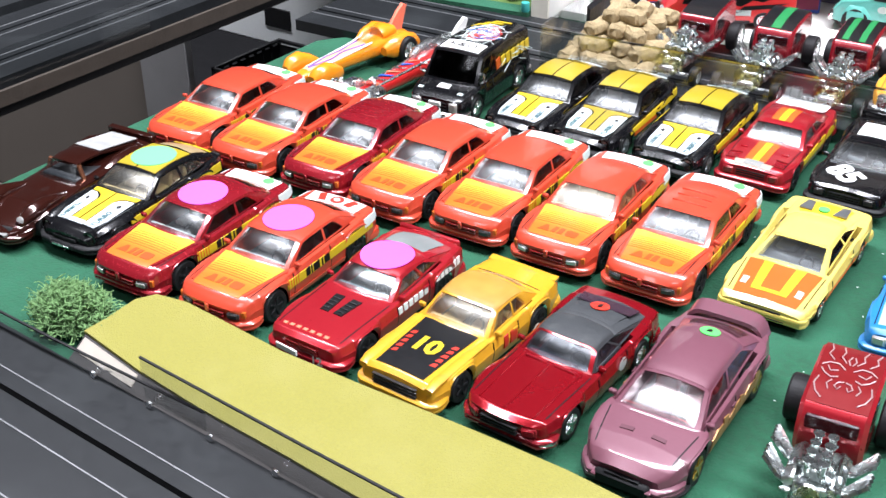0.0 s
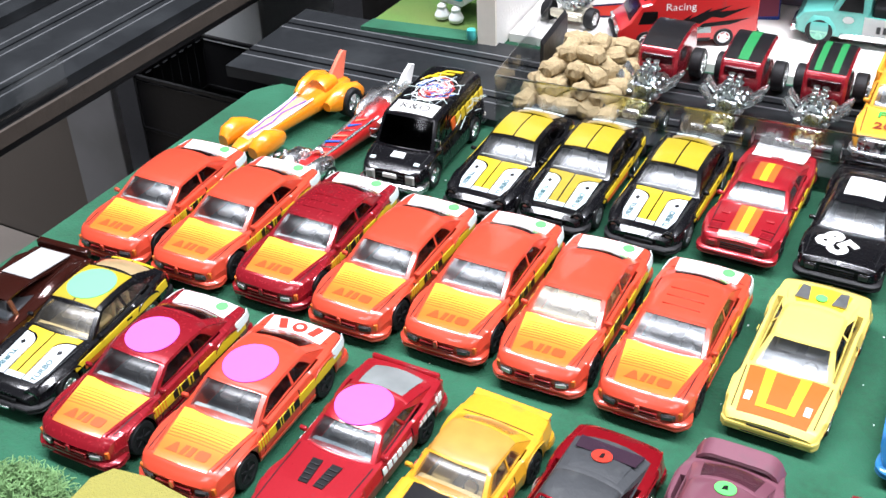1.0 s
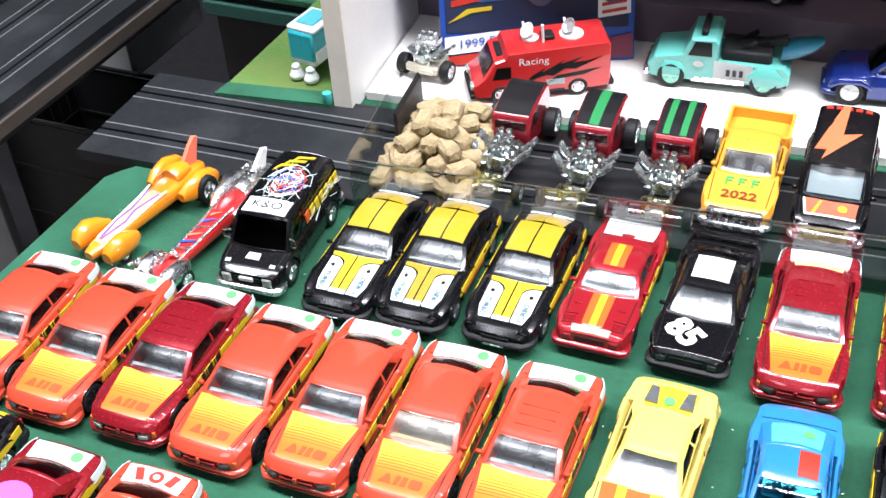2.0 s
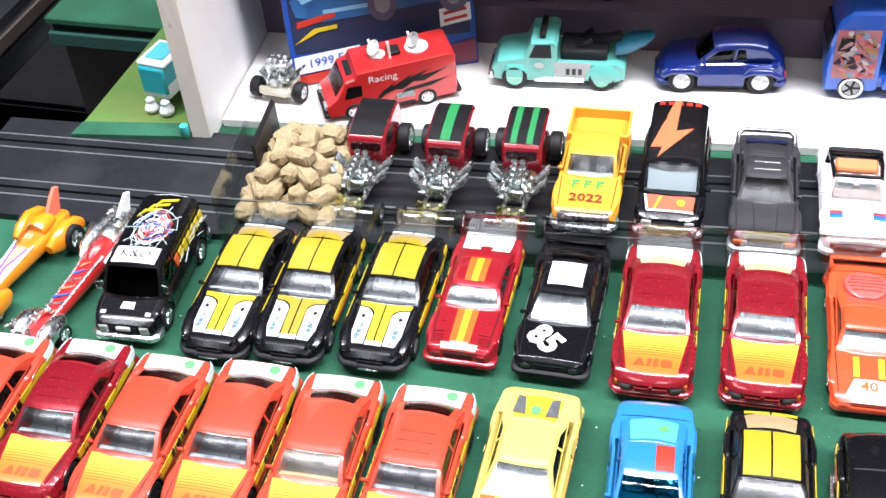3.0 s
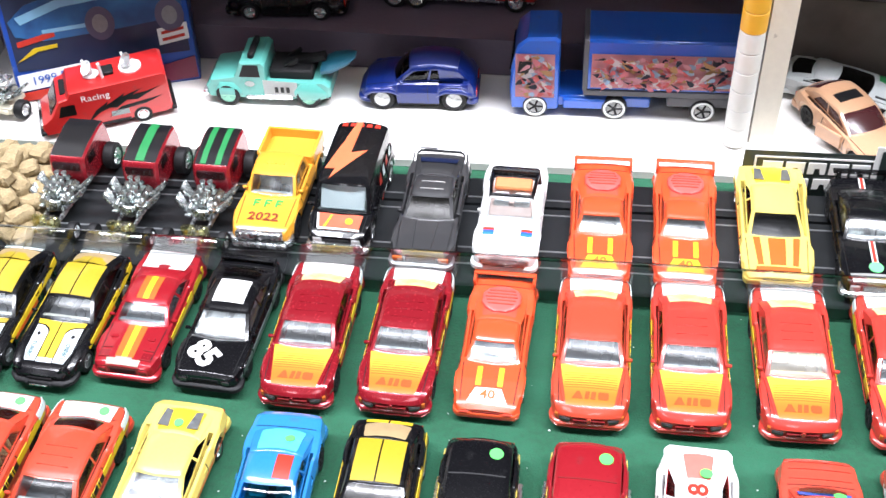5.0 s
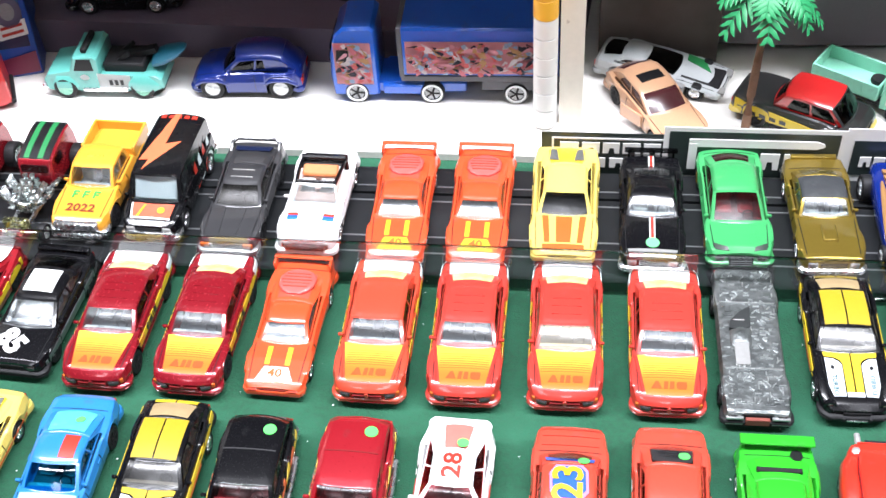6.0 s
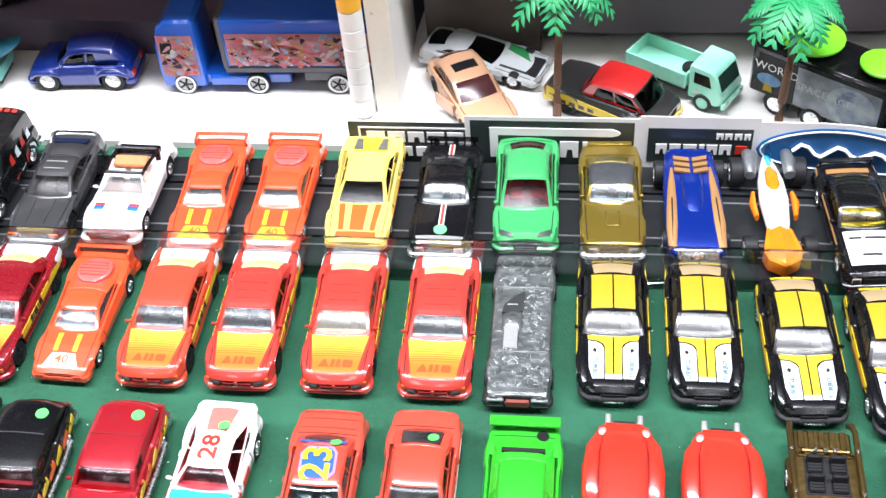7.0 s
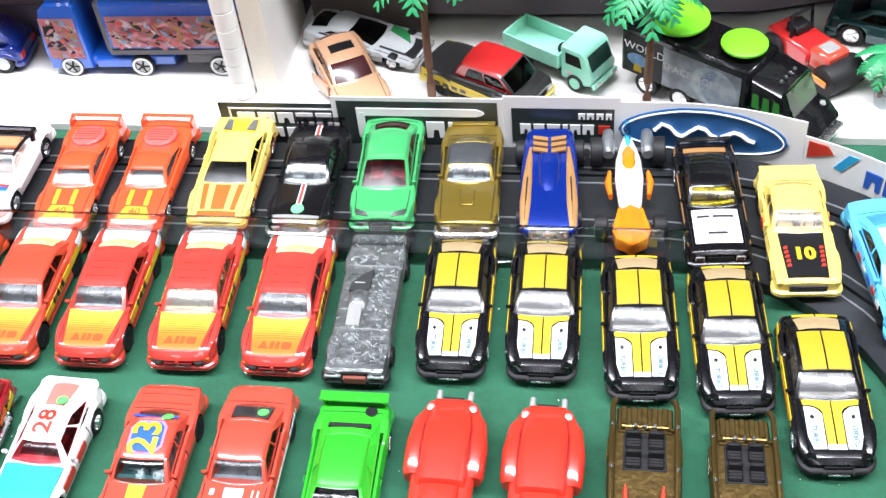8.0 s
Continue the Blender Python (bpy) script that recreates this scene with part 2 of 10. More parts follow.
def faded_print(name, low, high, y0, y1):
    """A print that fades along the length of a car, from one colour to another."""
    m, t, p = nodes_of(name)
    link, add = t.links.new, t.nodes.new
    coord, parts_, ramp, mix, grain = add("ShaderNodeTexCoord"), add("ShaderNodeSeparateXYZ"), add("ShaderNodeMapRange"), add("ShaderNodeMix"), add("ShaderNodeTexNoise")
    mix.data_type, ramp.interpolation_type = "RGBA", "SMOOTHSTEP"
    ramp.inputs[1].default_value, ramp.inputs[2].default_value = y0 * 0.001, y1 * 0.001
    mix.inputs[6].default_value, mix.inputs[7].default_value = rgba(low), rgba(high)
    grain.inputs["Scale"].default_value = 700.0
    rr = add("ShaderNodeMapRange")
    rr.inputs[3].default_value, rr.inputs[4].default_value = 0.26, 0.42
    link(coord.outputs["Object"], parts_.inputs[0])
    link(parts_.outputs[1], ramp.inputs[0])
    link(ramp.outputs[0], mix.inputs[0])
    link(mix.outputs[2], p.inputs["Base Color"])
    link(coord.outputs["Object"], grain.inputs["Vector"])
    link(grain.outputs["Fac"], rr.inputs[0])
    link(rr.outputs[0], p.inputs["Roughness"])
    p.inputs["Coat Weight"].default_value = 0.5
    return m


D_FADE = faded_print("orange_to_yellow_print", (0.60, 0.15, 0.018), (0.68, 0.48, 0.05), -29.0, -15.0)


# ---- mesh helpers (lengths in millimetres) ----
import collections
from mathutils.geometry import tessellate_polygon


def part(name, vf, material, parent=None, label="", angle=38):
    """One mesh object from millimetre vertices and faces, under a thing or a part."""
    me = bpy.data.meshes.new(name)
    me.from_pydata([(x * 0.001, y * 0.001, z * 0.001) for x, y, z in vf[0]], [], vf[1])
    bm = bmesh.new()
    bm.from_mesh(me)
    bmesh.ops.recalc_face_normals(bm, faces=bm.faces)
    bm.to_mesh(me)
    bm.free()
    me.materials.append(material)
    me.polygons.foreach_set("use_smooth", [True] * len(me.polygons))
    me.set_sharp_from_angle(angle=radians(angle))
    ob = new(name, me)
    if parent:
        ob.parent = parent
    if label:
        tagged(ob, label)
    return ob


def thing(name, label, category, group="", kind=""):
    return tagged(new(name), label, category, group, kind)


def solid(name, vf, material, label, category, kind="", group=""):
    return tagged(part(name, vf, material), label, category, group, kind)


def mm(x, y, z, rx=0, ry=0, rz=0):
    return pose(x * 0.001, y * 0.001, z * 0.001, rx, ry, rz)


def merge(*parts_):
    vs, fs = [], []
    for v, f in parts_:
        o = len(vs)
        vs += v
        fs += [tuple(i + o for i in q) for q in f]
    return vs, fs


def move(vf, x=0, y=0, z=0, rx=0, ry=0, rz=0, s=1.0):
    m = Matrix.LocRotScale((x, y, z), Euler([radians(a) for a in (rx, ry, rz)]), (s, s, s))
    return [tuple(m @ Vector(p)) for p in vf[0]], vf[1]


def box(x0, x1, y0, y1, z0, z1, c=0.4):
    """A box with chamfered edges."""
    c = min(c, 0.45 * min(x1 - x0, y1 - y0, z1 - z0))
    vs, idx, fs = [], {}, []
    lo, hi = (x0, y0, z0), (x1, y1, z1)
    for sx in (0, 1):
        for sy in (0, 1):
            for sz in (0, 1):
                s = (sx, sy, sz)
                for k in range(3):
                    p = []
                    for j in range(3):
                        inn = 0 if j == k else c
                        p.append(hi[j] - inn if s[j] else lo[j] + inn)
                    idx[s + (k,)] = len(vs)
                    vs.append(tuple(p))
    for k in range(3):
        a, b = (k + 1) % 3, (k + 2) % 3
        for sk in (0, 1):
            q = []
            for sa, sb in ((0, 0), (1, 0), (1, 1), (0, 1)):
                s = [0, 0, 0]
                s[k], s[a], s[b] = sk, sa, sb
                q.append(idx[tuple(s) + (k,)])
            fs.append(tuple(q if sk else q[::-1]))
        for sa in (0, 1):
            for sb in (0, 1):
                s0, s1 = [0, 0, 0], [0, 0, 0]
                s0[a], s0[b], s0[k] = sa, sb, 0
                s1[a], s1[b], s1[k] = sa, sb, 1
                q = [idx[tuple(s0) + (a,)], idx[tuple(s1) + (a,)], idx[tuple(s1) + (b,)], idx[tuple(s0) + (b,)]]
                fs.append(tuple(q if sa == sb else q[::-1]))
    for sx in (0, 1):
        for sy in (0, 1):
            for sz in (0, 1):
                q = [idx[(sx, sy, sz, k)] for k in range(3)]
                fs.append(tuple(q if (sx + sy + sz) % 2 else q[::-1]))
    return vs, fs


def grid(nu, nv, f, flip=False):
    vs = [f(i / nu, j / nv) for i in range(nu + 1) for j in range(nv + 1)]
    w = nv + 1
    fs = [(i * w + j, (i + 1) * w + j, (i + 1) * w + j + 1, i * w + j + 1) for i in range(nu) for j in range(nv)]
    return vs, [q[::-1] for q in fs] if flip else fs


def slab(nu, nv, f, g):
    """A closed sheet between the upper surface f and the lower surface g."""
    top, low = grid(nu, nv, f), grid(nu, nv, g, True)
    vs, fs = merge(top, low)
    n, w = (nu + 1) * (nv + 1), nv + 1
    rim = [i * w for i in range(nu + 1)] + [nu * w + j for j in range(1, nv + 1)] + [i * w + nv for i in range(nu - 1, -1, -1)] + [j for j in range(nv - 1, 0, -1)]
    for a, b in zip(rim, rim[1:] + rim[:1]):
        fs.append((a, n + a, n + b, b))
    return vs, [q[::-1] for q in fs]


def lathe(profile, n=20, axis="z"):
    vs, fs = [], []
    for r, h in profile:
        for k in range(n):
            a = 2 * math.pi * k / n
            u, v = r * math.cos(a), r * math.sin(a)
            vs.append({"z": (u, v, h), "x": (h, u, v), "y": (u, h, -v)}[axis])
    for i in range(len(profile) - 1):
        for k in range(n):
            l = (k + 1) % n
            fs.append((i * n + k, i * n + l, (i + 1) * n + l, (i + 1) * n + k))
    fs.append(tuple(range(n))[::-1])
    fs.append(tuple((len(profile) - 1) * n + k for k in range(n)))
    return vs, fs


def tube(points, r, n=6, taper=None):
    vs, fs = [], []
    pts = [Vector(p) for p in points]
    for i, p in enumerate(pts):
        d = (pts[min(i + 1, len(pts) - 1)] - pts[max(i - 1, 0)]).normalized()
        side = d.cross(Vector((0, 0, 1)))
        side = side.normalized() if side.length > 1e-4 else Vector((1, 0, 0))
        up = side.cross(d)
        rr = r if taper is None else r + (taper - r) * i / (len(pts) - 1)
        for k in range(n):
            a = 2 * math.pi * k / n
            vs.append(tuple(p + side * (rr * math.cos(a)) + up * (rr * math.sin(a))))
    for i in range(len(pts) - 1):
        for k in range(n):
            l = (k + 1) % n
            fs.append((i * n + k, i * n + l, (i + 1) * n + l, (i + 1) * n + k))
    fs += [tuple(range(n))[::-1], tuple((len(pts) - 1) * n + k for k in range(n))]
    return vs, fs


def sweep(path, profile, closed_ends=True):
    """A profile of (outward, up) carried along a plan path of (x, y, z)."""
    vs, fs = [], []
    m = len(profile)
    for i, p in enumerate(path):
        a, b = Vector(path[max(i - 1, 0)]), Vector(path[min(i + 1, len(path) - 1)])
        d = b - a
        d.z = 0
        d.normalize()
        out = Vector((d.y, -d.x, 0))
        for o, u in profile:
            q = Vector(p) + out * o
            vs.append((q.x, q.y, q.z + u))
    for i in range(len(path) - 1):
        for k in range(m):
            l = (k + 1) % m
            fs.append((i * m + k, (i + 1) * m + k, (i + 1) * m + l, i * m + l))
    if closed_ends:
        fs += [tuple(range(m)), tuple((len(path) - 1) * m + k for k in range(m))[::-1]]
    return vs, fs


def plate(points, t, z=0.0):
    """A flat plate of any outline (x, y), t thick, its top at z."""
    n = len(points)
    area = sum(points[i][0] * points[(i + 1) % n][1] - points[(i + 1) % n][0] * points[i][1] for i in range(n))
    pts = list(points) if area > 0 else list(points)[::-1]
    tris = tessellate_polygon([[Vector((x, y, 0)) for x, y in pts]])
    vs = [(x, y, z) for x, y in pts] + [(x, y, z - t) for x, y in pts]
    fs = []
    for a, b, c in tris:
        va, vb, vc = (Vector(vs[i]) for i in (a, b, c))
        if (vb - va).cross(vc - va).z < 0:
            b, c = c, b
        fs += [(a, b, c), (n + a, n + c, n + b)]
    fs += [(i, n + i, n + (i + 1) % n, (i + 1) % n) for i in range(n)]
    return vs, fs


def beam(p, q, w, t, up=(0, 0, 1)):
    p, q = Vector(p), Vector(q)
    d = (q - p).normalized()
    s = d.cross(Vector(up)).normalized()
    u = s.cross(d)
    vs = [tuple(e + s * (w * a / 2) + u * (t * b / 2)) for e in (p, q) for a, b in ((-1, -1), (1, -1), (1, 1), (-1, 1))]
    return vs, [(0, 1, 2, 3), (7, 6, 5, 4), (0, 4, 5, 1), (1, 5, 6, 2), (2, 6, 7, 3), (3, 7, 4, 0)]


LETTERS = {}


def letters(words, size):
    """Flat lettering of the built-in font, centred on its origin, as vertices and faces."""
    if words not in LETTERS:
        cu = bpy.data.curves.new("lettering", "FONT")
        cu.body, cu.size, cu.align_x, cu.align_y, cu.resolution_u = words, 1.0, "CENTER", "CENTER", 2
        cu.offset = 0.022 if words.isdigit() or words == "TURBO" else 0.0
        ob = new("lettering", cu)
        bpy.context.view_layer.update()
        me = ob.to_mesh()
        LETTERS[words] = ([tuple(v.co) for v in me.vertices], [tuple(p.vertices) for p in me.polygons])
        ob.to_mesh_clear()
        bpy.data.objects.remove(ob)
        bpy.data.curves.remove(cu)
    v, f = LETTERS[words]
    return [(x * size, y * size, z) for x, y, z in v], f


# ---- the large structure ----
SL = 0.085  # the track and the shelf run a little askew to the rows of cars


def line_y(y0, x):
    return y0 + SL * x


# the felt-covered table
def felt_y(u, v):
    """The back edge of the felt: short at the left corner, which is rounded, and deep under the shelf."""
    x = -308 + 1108 * u
    back = 118 + 8 * min(1.0, (x + 308) / 60) - 14 * max(0.0, 1 - (x + 308) / 16) ** 2 if x < -225 else 380
    return -420 + (back + 420) * v


solid("table_top", slab(240, 40, lambda u, v: (-308 + 1108 * u, felt_y(u, v), 0.35 * noise.noise((u * 14, v * 11, 0))), lambda u, v: (-308 + 1108 * u, felt_y(u, v), -18)),
      FELT, "dark green felt covering a table top", "table", "structure")

# the shelf of white board behind the track
shelf_pts = [(-222, line_y(222, -222)), (800, line_y(222, 800)), (800, line_y(222, 800) + 200), (-240, line_y(222, -222) + 200)]
solid("shelf_board", plate(shelf_pts, 4.2, 4.5), WHITE_BOARD, "white painted shelf board behind the track", "shelf", "structure")


def divider(name, x0, x1, y0, depth, height, label):
    d = thing(name, label, "shelf divider", kind="structure")
    part("panel", box(0, x1 - x0, 1.5, depth, 0, height, 0.3), WHITE_BOARD, d)
    rough_edge = slab(6, 60, lambda u, v: (0.0 + (x1 - x0) * u, 0.4 * noise.noise((u * 5, v * 60, 3)) - 0.3, height * v), lambda u, v: ((x1 - x0) * u, 1.6, height * v))
    part("front_edge", rough_edge, BARE_EDGE, d, "rough chipped white front edge")
    d.matrix_world = mm(x0, y0, 0.2, 0, 0, 4.9)
    return d


divider("divider_left", -231.5, -222, 188, 200, 230, "upright white board with a rough chipped edge")
divider("divider_middle", 184.2, 196, 264.5, 150, 113.2, "upright white board between two shelf bays")

# the step at the back of the shelf
solid("shelf_step", plate([(-236, line_y(304, -236)), (190, line_y(293, 190)), (190, 480), (-236, 480)], 22, 27), LILAC,
      "raised lilac-grey step at the back of the shelf", "shelf", "structure")
solid("shelf_back", box(-240, 800, 470, 478, 0, 113.5), LILAC, "dull lilac-grey back board of the shelf", "wall", "structure")
# unseen board added above the bays, so that their backs fall into shade
solid("shelf_top", plate([(-222, 236), (190, 264), (208, 284), (800, 336), (800, 480), (-240, 480)], 8, 122), WHITE_BOARD, "unseen white board added to shade the shelf bays", "shelf", "structure")

# the slot-car track
TRACK_W, TRACK_T = 73.0, 6.0
ARC = (410.0, 69.0, 98.0)


def track_front(x):
    return 135.5 + SL * x


def lane_strip(path, off0, off1, z0, z1):
    """A strip between two distances behind the front edge of a track path."""
    return sweep(path, [(-off0, z0), (-off0, z1), (-off1, z1), (-off1, z0)])


def make_track(name, path, label, edges=(0, 13.6, 14.5, 18.4, 20.2, 24.1, 25.0, 48.4, 49.3, 53.2, 55.0, 58.9, 59.8, TRACK_W)):
    t = thing(name, label, "slot track", kind="structure")
    for k in range(len(edges) - 1):
        kind = {1: "rail", 3: "slot", 5: "rail", 7: "rail", 9: "slot", 11: "rail"}.get(k)
        if kind == "rail":
            part("rail", lane_strip(path, edges[k], edges[k + 1], 3, TRACK_T + 0.25), RAIL, t, "thin silver rail")
        elif kind == "slot":
            part("slot", lane_strip(path, edges[k], edges[k + 1], 0.3, 2.5), SLOT, t, "dark slot")
        else:
            part("strip", lane_strip(path, edges[k], edges[k + 1], 0.3, TRACK_T), TRACK, t)
    return t


main_path = [(x, track_front(x), 0.2) for x in (-185, -100, -20, 60, 140, 220, 300, 380, 405)]
main_path += [(ARC[0] + ARC[2] * math.sin(radians(a)), ARC[1] + ARC[2] * math.cos(radians(a)) + 3.0, 0.2) for a in range(4, 141, 8)]
main_path = [(x, y, z) for x, y, z in main_path]
# the path runs left to right with its inside of the bend on the right-hand side
make_track("race_track", main_path, "black plastic slot-car track with silver rails")
left_path = [(-331, 115, -2.3), (-186, 121.5, -2.3)]
make_track("track_piece", left_path, "short black slot-car track piece beside the shelf")


# ---- model cars (each faces -y, its middle at the origin, millimetres) ----
BASE = dict(L=70, W=29, H=20.5, zb=3.6, r=5.0, ww=4.6, axles=(0.19, 0.79), crown=0.7,
            top=((0, 8.8), (0.04, 10.0), (0.15, 10.9), (0.34, 11.8), (0.5, 12.4), (0.8, 13.6), (0.95, 13.6), (1, 11.5)),
            plan=((0, 0.80), (0.008, 0.865), (0.02, 0.91), (0.045, 0.955), (0.09, 0.985), (0.2, 1.0), (0.8, 1.0), (0.91, 0.985), (0.955, 0.955), (0.98, 0.91), (1, 0.84)),
            gh=(0.32, 0.45, 0.68, 0.82), roofw=0.70, pillar=1.5, sail=0.5, bpost=0.45,
            paint=RED, roof=None, glass=GLASS, seats=SEAT_DARK, rim=CHROME, bumper=None, lamps=LENS_M, spokes=5, mirrors=True, rear_glass=None, side_glass=None, rcrown=0.75, inset=2.6, housing=LENS_M, slots=CHASSIS)


def curve(points, s):
    return float(np.interp(s, [p[0] for p in points], [p[1] for p in points]))


class Model:
    """The surfaces of one model car: hood and deck, roof and sides, so that decals can lie on them."""

    def __init__(self, **spec):
        self.p = {**BASE, **spec}
        p = self.p
        self.L, self.W, self.H, self.zb, self.r, self.ww = p["L"], p["W"], p["H"], p["zb"], p["r"], p["ww"]
        self.axles, self.crown, self.top, self.plan, self.gh = p["axles"], p["crown"], p["top"], p["plan"], p["gh"]
        self.roofw, self.pillar, self.sail, self.bpost = p["roofw"], p["pillar"], p["sail"], p["bpost"]
        self.A, self.roof, self.glass, self.seats, self.rim = p["paint"], p["roof"], p["glass"], p["seats"], p["rim"]
        self.bumper, self.lamps, self.spokes, self.mirrors, self.rear_glass = p["bumper"], p["lamps"], p["spokes"], p["mirrors"], p["rear_glass"]
        self.rcrown, self.inset, self.housing, self.slots = p["rcrown"], p["inset"], p["housing"], p["slots"]
        self.well = None
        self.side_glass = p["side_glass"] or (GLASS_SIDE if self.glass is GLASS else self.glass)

    def y(self, s):
        return (s - 0.5) * self.L

    def s(self, y):
        return y / self.L + 0.5

    def hw(self, s):
        return self.W / 2 * curve(self.plan, s)

    def deck(self, x, y):
        s = self.s(y)
        k = min(1.0, abs(x) / max(1.0, self.hw(s) - 2))
        return curve(self.top, s) + self.crown * (1 - k * k)

    def roof_z(self, x, y):
        a, b = self.y(self.gh[1]), self.y(self.gh[2])
        k, v = x / (self.W / 2 * self.roofw), (y - a) / (b - a) * 2 - 1
        return self.H - self.rcrown * k * k - (self.rcrown * 0.6 + 0.2) * v * v

    def side_x(self, s, z):
        h = (z - self.zb) / max(1.0, curve(self.top, s) - self.zb)
        return self.hw(s) - 1.1 * (h - 0.55) ** 2 * 3


def section(c, s):
    zs, hw, zb = curve(c.top, s), c.hw(s), c.zb
    for ax in c.axles:
        d, R = abs(c.y(s) - c.y(ax)), c.r + 1.0
        if d < R:
            zb = max(zb, c.r + math.sqrt(R * R - d * d) - 0.2)
        if d < R + 1.0:
            hw += 0.32 * (1.0 if d < R else 1.0 - (d - R))
    zb = min(zb, zs - 1.6)
    left = []
    for f, inset in ((0, 0.9), (0.28, 0.30), (0.52, 0.02), (0.58, 0.0), (0.64, 0.30), (0.84, 0.50), (0.95, 0.95)):
        left.append((hw - inset, zb + f * (zs - zb)))
    sunk = c.well and c.well[0] <= s <= c.well[1]
    for f in (1.0, 0.86, 0.72, 0.4, 0.0):
        x = (hw - 1.9) * f
        left.append((x, c.well[2] if sunk and f < 0.9 else c.deck(x, c.y(s))))
    return left


def body_shell(c):
    ss = {0.0, 0.006, 0.02, 1.0, 0.994, 0.98}
    ss |= {k / 34 for k in range(1, 34)}
    for ax in c.axles:
        R = (c.r + 1.0) / c.L
        ss |= {ax + R * k for k in (-1.16, -1.08, -1.01, -0.995, -0.95, -0.85, -0.7, -0.4, 0, 0.4, 0.7, 0.85, 0.95, 0.995, 1.01, 1.08, 1.16)}
    ss |= {p[0] for p in c.top}
    if c.well:
        ss |= {c.well[0] - 0.004, c.well[0], c.well[1], c.well[1] + 0.004}
    ss = sorted(s for s in ss if 0 <= s <= 1)
    vs, fs, m = [], [], 0
    for s in ss:
        half = section(c, s)
        ring = [(x, c.y(s), z) for x, z in half] + [(-x, c.y(s), z) for x, z in half[-2::-1]]
        m = len(ring)
        vs += ring
    for i in range(len(ss) - 1):
        for k in range(m - 1):
            fs.append((i * m + k, i * m + k + 1, (i + 1) * m + k + 1, (i + 1) * m + k))
    fs.append(tuple(range(m))[::-1])
    fs.append(tuple((len(ss) - 1) * m + k for k in range(m)))
    return vs, fs


def add_wheel(c, root, x, y, r=None, w=None, rim=None):
    r, w, rim = r or c.r, w or c.ww, rim or c.rim
    out = 1 if x > 0 else -1
    tyre = lathe([(r * 0.45, -w / 2), (r * 0.9, -w / 2), (r, -w / 2 + 0.6), (r, w / 2 - 0.6), (r * 0.92, w / 2), (r * 0.66, w / 2), (r * 0.62, w / 2 - 0.5)], 20, "x")
    if out < 0:
        tyre = ([(-a, b, d) for a, b, d in tyre[0]], [q[::-1] for q in tyre[1]])
    wh = part("wheel", move(tyre, x, y, r), RUBBER, root)
    disc = [lathe([(r * 0.63, -0.3), (r * 0.63, 0.15), (r * 0.5, -0.25), (r * 0.18, -0.1), (r * 0.12, 0.25)], 16, "x")]
    for k in range(c.spokes):
        disc.append(move(box(-0.2, 0.3, r * 0.1, r * 0.6, -r * 0.08, r * 0.08, 0.1), rx=360 / c.spokes * k))
    disc = merge(*disc)
    if out < 0:
        disc = ([(-a, b, d) for a, b, d in disc[0]], [q[::-1] for q in disc[1]])
    part("rim", move(disc, x + out * (w / 2 - 0.2), y, r), rim, wh)
    return wh


def add_wheels(c, root):
    for ax in c.axles:
        for sgn in (1, -1):
            add_wheel(c, root, sgn * (c.W / 2 - c.ww / 2 - 0.2), c.y(ax))


def framed(f, us, vs_, holes, push):
    """A sheet over the grid lines us and vs_ of the surface f, without the cells in holes, given depth by push."""
    nu, nv = len(us), len(vs_)
    pts = [f(u, v) for u in us for v in vs_]
    vs = [tuple(p) for p in pts] + [tuple(Vector(p) + Vector(push(p))) for p in pts]
    n, fs, edges = nu * nv, [], collections.Counter()
    for i in range(nu - 1):
        for j in range(nv - 1):
            if (i, j) in holes:
                continue
            q = (i * nv + j, (i + 1) * nv + j, (i + 1) * nv + j + 1, i * nv + j + 1)
            fs += [q, tuple(k + n for k in q[::-1])]
            edges.update((min(a, b), max(a, b)) for a, b in zip(q, q[1:] + q[:1]))
    fs += [(a, b, b + n, a + n) for (a, b), count in edges.items() if count == 1]
    return vs, fs


